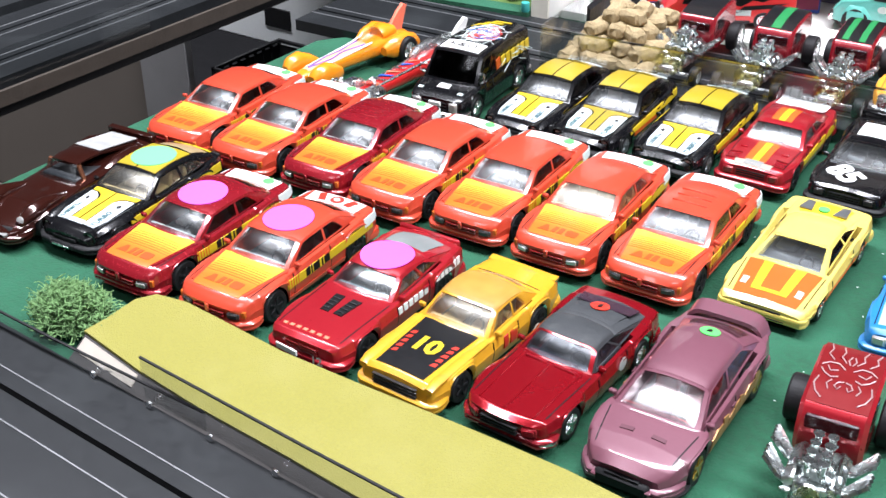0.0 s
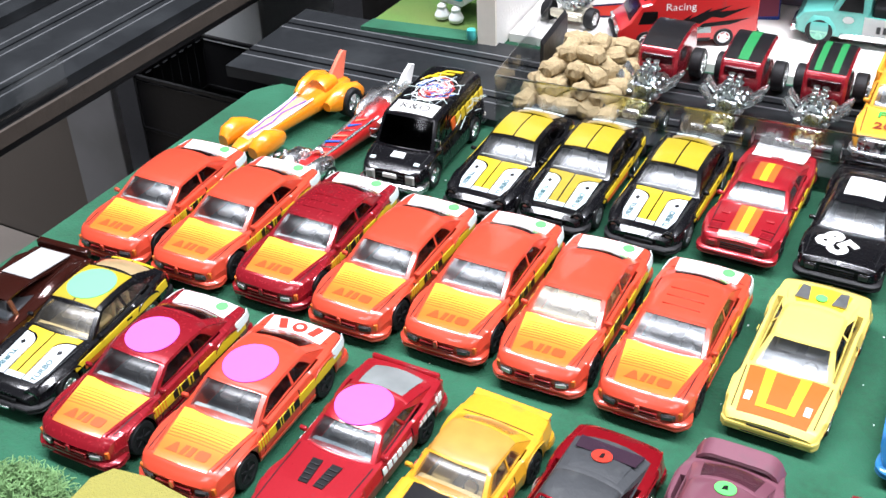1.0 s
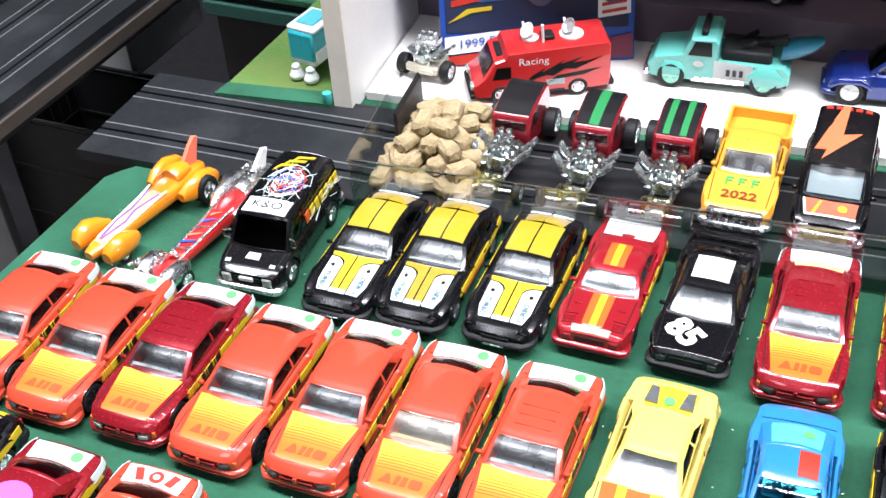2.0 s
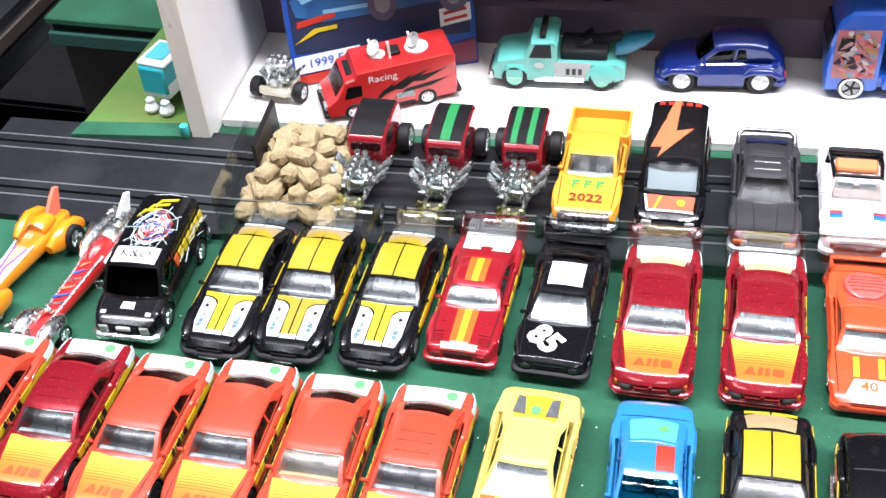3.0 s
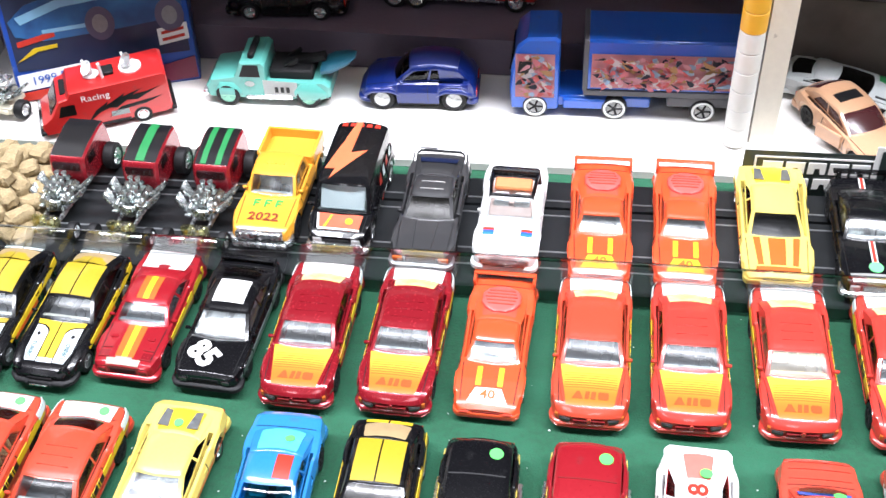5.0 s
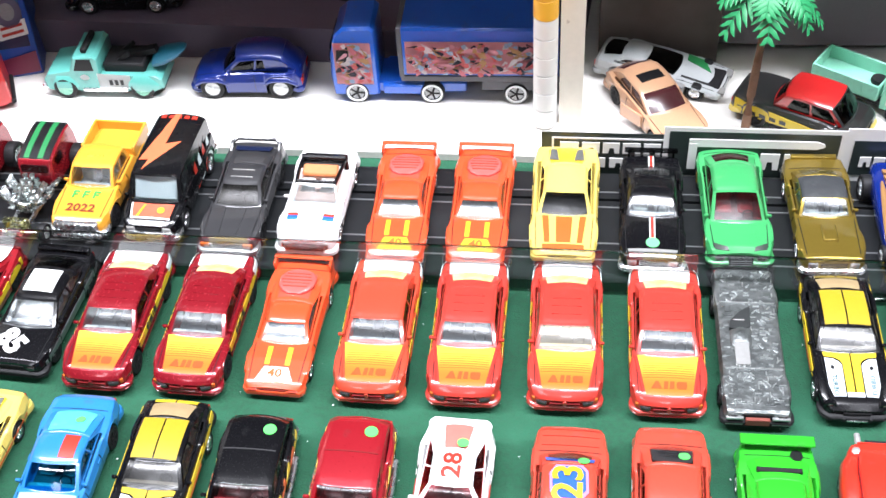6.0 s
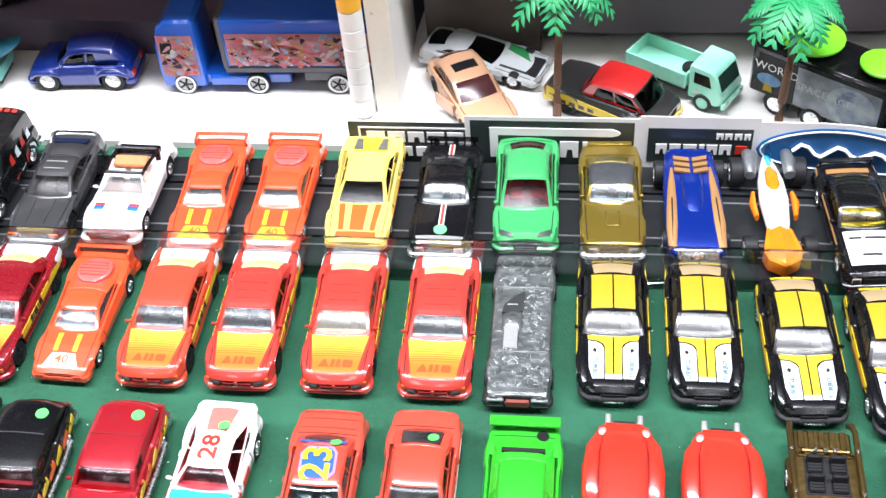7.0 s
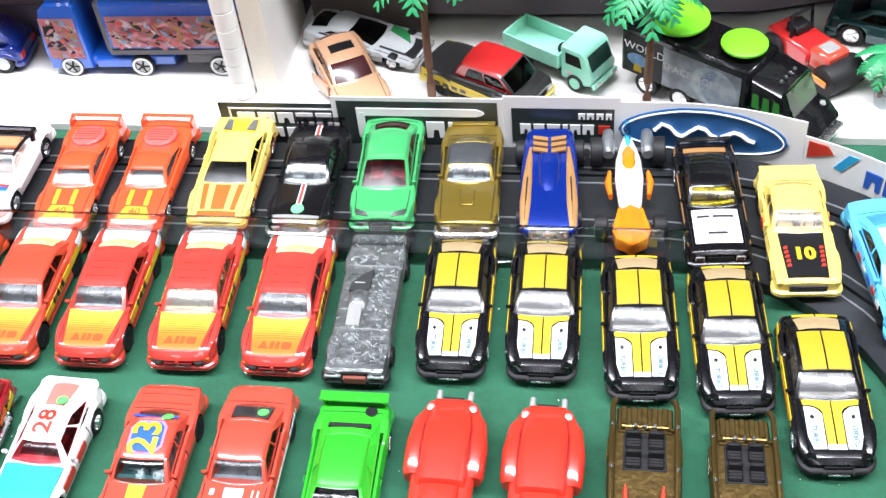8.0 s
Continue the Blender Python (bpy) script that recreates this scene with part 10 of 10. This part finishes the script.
def lorry():
    r = thing("toy_lorry", "blue toy lorry and trailer with colourful printed panels", "toy truck")
    BL = paint("lorry_blue", (0.01, 0.10, 0.52))
    cabp = part("cab", prism([(-58, 4), (-59, 16), (-58, 30), (-55, 42), (-50, 46.5), (-36, 47), (-34, 45), (-34, 5), (-36, 3.8)], 13.5, 1.4), BL, r, "blue cab")
    part("windshield", move(box(-11.5, 11.5, -0.5, 0.5, 0, 11, 0.3), 0, -58.8, 25, rx=-8), GLASS_DARK, cabp)
    part("chassis", merge(box(-11, 11, -36, 12, 5, 11.5, 0.8), box(-13.4, 13.4, -32, -8, 5, 11, 0.8)), BL, r, "blue chassis")
    tr = part("trailer", box(-14, 14, -21, 60, 17.5, 47, 1.2), BL, r, "blue trailer")
    part("trailer_frame", merge(box(-13.6, 13.6, -22, 61, 13.8, 17.6, 0.5), box(-14.3, 14.3, -22.5, -20, 17, 47.3, 0.4), box(-13, 13, 20, 60, 8, 14, 0.6)), surface("grey_lorry_frame", (0.09, 0.09, 0.10), 0.5), r, "grey trailer frame")
    for sgn in (1,):
        art_panel(tr, sgn, 14, -18.5, 58, 19.5, 39.5, 3)
        art_panel(cabp, sgn, 13.5, -56, -36.5, 12, 38, 8)
        part("door_window", on_side(plate([(-55, 27), (-48, 27), (-48, 34), (-54, 34)], 0.3), sgn, 13.5, 0, 0, 1.0), D_BLK, cabp)
    c = Model(r=6.4, ww=4.2, rim=CHASSIS)
    for y in (-46, -6, 38):
        for sgn in (1, -1):
            w_ = add_wheel(c, r, sgn * 11.8, y, 6.4, 4.2, CHASSIS)
            part("white_ring", move(lathe([(5.6, -0.15), (5.6, 0.35), (4.4, 0.35), (4.4, -0.15)], 22, "x"), sgn * 13.9, y, 6.4), PLASTIC_WHITE, w_, "white wall ring")
    return r


put(lorry(), 121, 287, -84, SZ)

# the striped column beside the middle divider
column = thing("pipe_column", "pale ringed column with an orange top", "column")
for k in range(6):
    z = 1 + 10.9 * k
    part("ring", move(lathe([(5.7, 0.1), (6.0, 0.4), (6.0, 10.5), (5.7, 10.8)], 28), 0, 0, z), COL_GREY, column)
for k in range(4):
    z = 66.4 + 10.9 * k
    part("ring", move(lathe([(5.8, 0.1), (6.1, 0.4), (6.1, 10.5), (5.8, 10.8)], 28), 0, 0, z), COL_YEL, column, "orange ring")
column.matrix_world = mm(177.2, 263.0, 4.6)

# dark toys on the upper step
def far_car(x, y, yaw, mat_, label, **k):
    c_, r_ = sedan("toy_car", label, "toy car", "toys on the upper step", paint=mat_, glass=GLASS_DARK, seats=SEAT_DARK, **k)
    return put(r_, x, y, yaw, 27.3)


far_car(-66, 316, -82, BLK, "black die-cast wagon on the raised step", **{**SALOON, "L": 64, "H": 24})


def fire_truck():
    r = thing("toy_fire_truck", "dark red die-cast truck with chrome ladder", "toy truck", "toys on the upper step")
    part("cab", box(-13, 13, -45, -22, 6, 30, 1.5), PRED, r)
    part("body", box(-13, 13, -20, 45, 8, 26, 1.2), PRED, r)
    part("chassis", box(-11, 11, -44, 44, 4, 9, 0.8), CHROME, r)
    part("ladder", merge(beam((-5, -15, 28), (-5, 44, 30), 1.4, 1.4), beam((5, -15, 28), (5, 44, 30), 1.4, 1.4), *[beam((-5, -12 + 6 * k, 28.3), (5, -12 + 6 * k, 28.3), 1, 1) for k in range(9)]), CHROME, r)
    wheel_set(r, 11, (-34, 20, 32), 6.2, 4, CHROME)
    return r


put(fire_truck(), 22, 338, 94, 27.3)

# ---- the right-hand bay ----
tan_c, tan = sedan("toy_hatchback", "tan die-cast hatchback with an open door", "toy car", "shelf toys", paint=TANP, glass=surface("dark_red_window_plastic", (0.05, 0.012, 0.014), 0.25, 0, 0.3), seats=SEAT_DARK, rim=CHASSIS, lamps=LENS_DARK, mirrors=False, L=66, W=28, H=21,
                 top=((0, 9.4), (0.04, 10.6), (0.2, 11.8), (0.36, 13), (0.6, 13.6), (0.93, 14), (1, 11)), gh=(0.33, 0.50, 0.80, 0.95), roofw=0.74, sail=0.5)
part("sunroof", patch(tan_c.roof_z, tan_c.y(0.58), tan_c.y(0.68), (-6.5, 6.5), (-6.5, 6.5), 0.25), D_BLK, tan, "dark sunroof")
part("open_door", move(box(-0.7, 0.7, 0, 15, 0, 7.5, 0.4), -14.0, tan_c.y(0.36), 5, 0, 0, 16), TANP, tan, "open tan door")
part("door_inside", move(box(-0.3, 0.9, 1, 14, 0.6, 6.5, 0.3), -13.4, tan_c.y(0.36), 5, 0, 0, 16), SEAT_RED, tan)
put(tan, 233, 275, 33, SZ)
wc, wcar = sedan("toy_sports_car", "pale silver die-cast wedge car with green hood print", "toy car", "shelf toys", paint=paint("pale_silver", (0.43, 0.45, 0.45)), glass=GLASS_DARK, seats=SEAT_DARK, mirrors=False, bump=0.3, L=68, W=27, H=15.4, r=4.6, zb=3.4,
                 top=((0, 5.6), (0.03, 6.6), (0.3, 9.6), (0.5, 11.2), (0.8, 12.4), (0.97, 12.4), (1, 10.6)), gh=(0.36, 0.64, 0.78, 0.95), roofw=0.62, sail=0.5)
part("hood_print", shape_on(wc.deck, [(2.0, wc.y(0.12)), (11.0, wc.y(0.20)), (11.6, wc.y(0.34)), (6.0, wc.y(0.33))], 0.3), D_DGREEN, wcar, "green hood print")
part("hood_line", shape_on(wc.deck, [(-8.0, wc.y(0.06)), (-6.6, wc.y(0.06)), (-7.4, wc.y(0.32)), (-8.8, wc.y(0.32))], 0.3), GREY, wcar)
put(wcar, 234, 309, 76, SZ)
sv_c, sv = sedan("toy_off_roader", "yellow and black die-cast off-roader with red roof", "toy car", "shelf toys", paint=paint("suv_black", (0.02, 0.02, 0.02)), roof=PRED, glass=GLASS_DARK, seats=SEAT_DARK, rim=CHASSIS, bumper=YEL, L=66, W=28, H=25, r=5.8, zb=5,
               top=((0, 12), (0.05, 14), (0.3, 15), (0.6, 15.0), (0.97, 14.6), (1, 13)), gh=(0.14, 0.25, 0.60, 0.68), roofw=0.8, sail=0.4, sail_roof=True)
for sgn in (1, -1):
    part("side_print", side_strip(sv_c, sgn, 0.08, 0.97, (5.5, 5.5), (9.0, 14.0), 0.25), D_YEL, sv, "yellow side")
    for k in range(4):
        part("side_mark", side_strip(sv_c, sgn, 0.55 + 0.08 * k, 0.6 + 0.08 * k, (7, 7), (9.4, 9.6), 0.4, 2), D_BLK, sv)
put(sv, 305, 279, 68, SZ)


def cargo_truck():
    r = thing("toy_cargo_truck", "mint green die-cast truck with open load bed", "toy truck", "shelf toys")
    cabp = part("cab", prism([(-34, 8), (-35, 14), (-33, 18), (-29, 29), (-26, 31), (-12, 31), (-11, 29), (-11, 7), (-30, 6)], 12.5, 1.2), MINT, r, "mint cab")
    part("windshield", move(box(-10.5, 10.5, -0.4, 0.5, 0, 11, 0.3), 0, -33.2, 17.5, rx=-21), GLASS_DARK, cabp)
    for sgn in (1, -1):
        part("door_window", on_side(plate([(-27, 19), (-15, 19), (-15, 27), (-25, 27)], 0.3), sgn, 12.5, 0, 0), D_BLK, cabp)
        part("side_mark", on_side(plate([(-20, 11), (-15, 11), (-15, 14), (-20, 14)], 0.3), sgn, 12.5, 0, 0), D_WHITE, cabp)
    b = part("load_bed", merge(box(-12.5, 12.5, -9, 34, 11, 13, 0.4), box(-12.8, -11.4, -9, 34, 12, 22, 0.4), box(11.4, 12.8, -9, 34, 12, 22, 0.4), box(-12, 12, 32.6, 34.2, 12, 22, 0.4), box(-12, 12, -9.5, -8, 12, 22, 0.4)), MINT, r, "mint open load bed")
    for k in range(6):
        part("bed_slat", box(-12.9, -12.5, -6 + 6.6 * k, -5 + 6.6 * k, 12.5, 21.5, 0.1), MINT, b)
    part("spare_wheel", move(lathe([(2, 0), (4.6, 0.3), (5.0, 1.8), (4.4, 3.4), (2, 3.4)], 16), 4, -3, 13), RUBBER, b)
    part("chassis", box(-8, 8, -32, 33, 5, 10, 0.8), CHASSIS, r)
    part("bumper", box(-12.5, 12.5, -36.5, -34, 6, 10, 0.6), MINT, r)
    for sgn in (1, -1):
        part("headlight", move(lathe([(1.8, -0.4), (1.5, 0.5)], 12, "y"), sgn * 8, -36.8, 9), LENS_M, r)
    wheel_set(r, 11.0, (-22, 18), 6.2, 4.6, MINT)
    return r


cargo = put(cargo_truck(), 339, 302, 62, SZ)
cargo.matrix_world = cargo.matrix_world @ Matrix.Scale(0.83, 4)


def disc_truck():
    r = thing("toy_disc_truck", "black toy lorry with lime discs on its roof", "toy truck", "shelf toys")
    bd = part("body", box(-14, 14, -18, 54, 9, 38, 1.6), BLK, r, "black body")
    cabp = part("cab", prism([(-52, 6), (-53, 13), (-48, 18), (-40, 21), (-34, 33), (-18, 35), (-18, 6)], 13.5, 1.6), BLK, r, "black cab")
    part("windshield", move(box(-11, 11, -0.5, 0.6, 0, 13, 0.3), 0, -40.6, 20.5, rx=-27), GLASS_LIME, cabp, "lime windshield")
    for sgn in (1, -1):
        for k in range(3):
            part("side_window", on_side(plate([(-35 + 5.4 * k, 20), (-31 + 5.4 * k, 20), (-31 + 5.4 * k, 28), (-34 + 5.4 * k, 28)], 0.4), sgn, 13.5, 0, 0), surface("lime_pane", (0.05, 0.35, 0.05), 0.15, 0, 0.6), cabp)
        part("picture", on_side(plate([(-14, 11), (29, 11), (29, 34), (-14, 34)], 0.3), sgn, 14, 0, 0), surface("space_picture", (0.52, 0.56, 0.62), 0.3, 0, 0.2, 0.5, 150, 0, 0, (0.26, 0.28, 0.31), 60.0, (0.45, 0.65)), bd, "printed grey side picture")
        part("picture", on_side(plate([(29.2, 11), (50, 11), (50, 34), (29.2, 34)], 0.3), sgn, 14, 0, 0), D_BLK, bd, "printed black side picture")
        part("picture_ring", on_side(plate(ellipse(0, 22, 12.6, 11.0, 32), 0.12), sgn, 14.2, 0, 0), surface("ring_print", (0.62, 0.70, 0.78), 0.35, 0, 0.2, 0.4, 300), bd, "pale ring print")
        part("picture_disc", on_side(plate(ellipse(-2.4, 22, 10, 10.4, 28), 0.3), sgn, 14.2, 0, 0), surface("planet_print", (0.20, 0.27, 0.62), 0.35, 0, 0.2, 0.6, 90, 0, 0, (0.80, 0.82, 0.88), 110.0, (0.44, 0.60)), bd, "round blue planet print")
        part("picture_disc", on_side(plate(ellipse(43, 20, 6.5, 3.6, 24), 0.3), sgn, 14.2, 0, 0), surface("saucer_print", (0.20, 0.38, 0.60), 0.35, 0, 0.2, 0.5, 200), bd, "blue saucer print")
        part("yellow_block", on_side(plate([(40.5, 13), (45.5, 13), (45, 17.5), (41, 17)], 0.3), sgn, 14.4, 0, 0), D_YEL, bd, "small yellow print")
        for words, size, yl, zl in (("WORLD", 6.4, 39.5, 27.5), ("SPACE AGENCY", 5.8, 8, 23.5)):
            part("lettering", on_side(letters(words, size), sgn, 14, yl, zl, 0.7, 1 if sgn > 0 else -1), D_WHITE, bd, "white lettering")
        part("hood_lamp", move(lathe([(1.8, 0), (1.4, 1)], 10), sgn * 9, -45, 18.5), LENS_M, cabp)
    for y, rr in ((30, 15), (-6, 11)):
        d = part("roof_disc", move(lathe([(rr * 0.5, 0), (rr, 0.8), (rr, 2.0), (rr * 0.9, 2.6), (0.3, 2.2)], 32), 0, y, 41), DISC, r, "lime green roof disc")
        part("disc_post", move(lathe([(2.5, 0), (2.5, 4)], 12), 0, y, 37.5), CHASSIS, d)
    for k in range(4):
        part("hood_stud", move(lathe([(1.0, 0), (0.6, 0.9)], 8), -6 + 4 * k, -30, 34.2), CHROME, cabp)
    part("bumper", box(-13.5, 13.5, -56, -52, 5, 9.5, 0.8), CHROME, r)
    wheel_set(r, 12, (-38, 18, 38), 6.6, 4.6)
    return r


put(disc_truck(), 426, 279, 61, SZ)


def roller():
    r = thing("toy_road_roller", "red die-cast road roller with black drum", "toy truck", "shelf toys")
    part("body", box(-11, 11, -8, 28, 8, 20, 1.6), PRED, r)
    part("engine_cover", box(-9, 9, -22, -6, 10, 23, 1.6), CORL, r, "red engine cover")
    part("vent_plate", box(-5, 5, -18, -9, 22.8, 23.6, 0.3), LENS_M, r)
    part("drum", move(lathe([(2, -13), (9, -13), (9.6, -12), (9.6, 12), (9, 13), (2, 13)], 30, "x"), 0, -24, 9.6), RUBBER, r, "black drum")
    part("drum_frame", merge(box(-15, -13.4, -28, -6, 8, 12, 0.5), box(13.4, 15, -28, -6, 8, 12, 0.5)), ORG, r)
    part("seat_frame", merge(tube([(-8, 10, 20), (-8, 12, 34), (8, 12, 34), (8, 10, 20)], 1.2, 8), box(-6, 6, 8, 18, 20, 26, 1)), CHASSIS, r, "black seat frame")
    wheel_set(r, 11, (20,), 9, 6, CHASSIS)
    return r


rl = put(roller(), 466, 316, 42, SZ)
rl.matrix_world = rl.matrix_world @ Matrix.Scale(0.84, 4)
dk_c, dk = sedan("toy_car", "dark teal die-cast car with chrome wheels", "toy car", "shelf toys", paint=paint("dark_teal", (0.01, 0.06, 0.065), 0.3, 0.25), glass=GLASS_DARK, **{**SALOON, "L": 64, "r": 6.4})
put(dk, 508, 345, 75, SZ)


def palm(x, y, h, seed, lean=0.0):
    q = random.Random(seed)
    r = thing("plastic_palm", "green plastic palm tree with brown trunk", "palm tree", "plastic palms")
    pts = [(lean * (k / 8) ** 2, 0.6 * math.sin(k), h * k / 8) for k in range(9)]
    part("trunk", tube(pts, 2.3, 10, 1.7), TRUNK, r)
    tip = Vector(pts[-1])
    for k in range(13):
        a = 2 * math.pi * k / 13 + q.uniform(-0.2, 0.2)
        up = 0.55 if k % 2 else 0.15
        ln = q.uniform(18, 25)
        spine = []
        for j in range(10):
            t_ = j / 9
            spine.append(tip + Vector((math.cos(a) * ln * t_, math.sin(a) * ln * t_, ln * (up * t_ - 0.95 * t_ * t_) + 0.5)))
        vs, fs = tube([tuple(p) for p in spine], 0.55, 5, 0.2)
        side = Vector((-math.sin(a), math.cos(a), 0))
        blades = [(vs, fs)]
        for j in range(1, 10):
            for sgn in (1, -1):
                b0 = spine[j]
                d = (spine[j] - spine[j - 1]).normalized()
                w = 8.0 * math.sin(math.pi * min(0.96, (j + 0.6) / 10.5)) + 1.2
                tipb = b0 + side * (sgn * w) + d * (w * 0.55) + Vector((0, 0, -w * 0.30))
                mid = b0.lerp(tipb, 0.5) + Vector((0, 0, 0.5))
                bw = d * 1.9
                blades.append(([tuple(b0 - bw), tuple(b0 + bw * 0.4), tuple(mid + bw * 0.9), tuple(tipb), tuple(mid - bw * 0.9), tuple(mid + Vector((0, 0, 0.7)))], [(0, 1, 5), (1, 2, 5), (2, 3, 5), (3, 4, 5), (4, 0, 5)]))
        part("frond", merge(*blades), LEAF, r)
    r.matrix_world = mm(x, y, SZ, 0, 0, q.uniform(0, 90))
    return r


palm(278, 270, 87, 1, 2)
palm(388, 270, 82, 2, -2)
small_palm = palm(500, 296, 40, 3, 1)
small_palm.matrix_world = small_palm.matrix_world @ Matrix.Scale(0.62, 4)
solid("palm_pot", move(lathe([(5, 0), (6.4, 0.6), (7, 9), (6.2, 9.4), (5.8, 8), (1, 8)], 20), 503, 291, SZ), GLASS, "clear plastic pot with a palm", "pot")

# pictures on the back of the right-hand bay
solid("shelf_step_right", plate([(199, 330), (304, 336), (440, 352), (490, 370), (800, 375), (800, 377.5), (199, 377.5)], 33, 45), surface("mauve_grey_board", (0.17, 0.145, 0.165), 0.7, 0, 0, 0.1, 60, 0.3, 400), "raised mauve-grey step at the back of the bay", "shelf", "structure")
for k, (x0, x1, y, z0, z1) in enumerate(((198.5, 262, 327.0, 4.7, 52), (292, 400, 372, 45.2, 80), (404, 520, 372, 45.2, 75), (210, 330, 374.5, 60, 112), (335, 480, 374.5, 82, 112))):
    solid("back_picture", box(x0, x1, y - 1.6, y, z0, z1, 0.3), POSTER, "dim brown printed picture leaning at the back", "picture", group="pictures at the back")
solid("bay_back", box(207, 800, 378, 384, 0, 113.2), surface("dark_grey_back", (0.05, 0.045, 0.048), 0.7, 0, 0, 0.2, 30), "dark back board of the bay", "wall", "structure")
solid("red_book", box(330, 420, 364, 369, 66, 110, 0.4), surface("dark_red_cover", (0.20, 0.015, 0.03), 0.4), "dark red printed cover at the back", "book")

# small loose things on the felt and track
hitch = thing("loose_axle", "small black toy axle with two wheels beside the track", "toy part")
part("axle", lathe([(0.5, -7), (0.5, 7)], 8, "x"), CHROME, hitch)
for sgn in (1, -1):
    part("wheel", move(lathe([(1.5, -1.6), (3.4, -1.4), (3.4, 1.4), (1.5, 1.6)], 14, "x"), sgn * 6, 0, 0), RUBBER, hitch)
hitch.matrix_world = mm(336, 163, 3.8, 0, 0, 12)
lint = []
q = random.Random(21)
for k in range(420):
    x, y = q.uniform(-300, 520), q.uniform(-110, 225)
    s_ = q.uniform(0.12, 0.42)
    lint.append(move(box(-s_, s_, -s_ * 0.6, s_ * 0.6, 0, s_ * 0.5, 0.05), x, y, 0.35, rz=q.uniform(0, 180)))
solid("lint_specks", merge(*lint), PAPER, "pale lint and dust specks on the felt", "dust", "stuff")

# ---- the room around ----
solid("floor", box(-2500, 2500, -2500, 2500, -760, -740, 1), FLOOR_M, "grey vinyl floor of the room", "floor", "structure")
solid("ceiling", box(-2500, 2500, -2500, 2500, 1620, 1640, 1), CEIL, "dark grey ceiling of the room", "ceiling", "structure")
for nm, bx in (("wall_north", (-2500, 2500, 2480, 2500)), ("wall_south", (-2500, 2500, -2500, -2480)), ("wall_west", (-2500, -2480, -2480, 2480)), ("wall_east", (2480, 2500, -2480, 2480))):
    solid(nm, box(*bx, -740, 1620, 1), PALE_WALL, "grey painted wall of the room", "wall", "structure")
for lx, ly, ll, lw, _ in LAMPS:
    lf = thing("ceiling_light", "white ceiling light with tube lamps", "ceiling light", "ceiling lights")
    part("housing", box(lx * 1000 - ll * 500 - 20, lx * 1000 + ll * 500 + 20, ly * 1000 - lw * 500 - 20, ly * 1000 + lw * 500 + 20, 1590, 1620, 3), CEIL, lf)
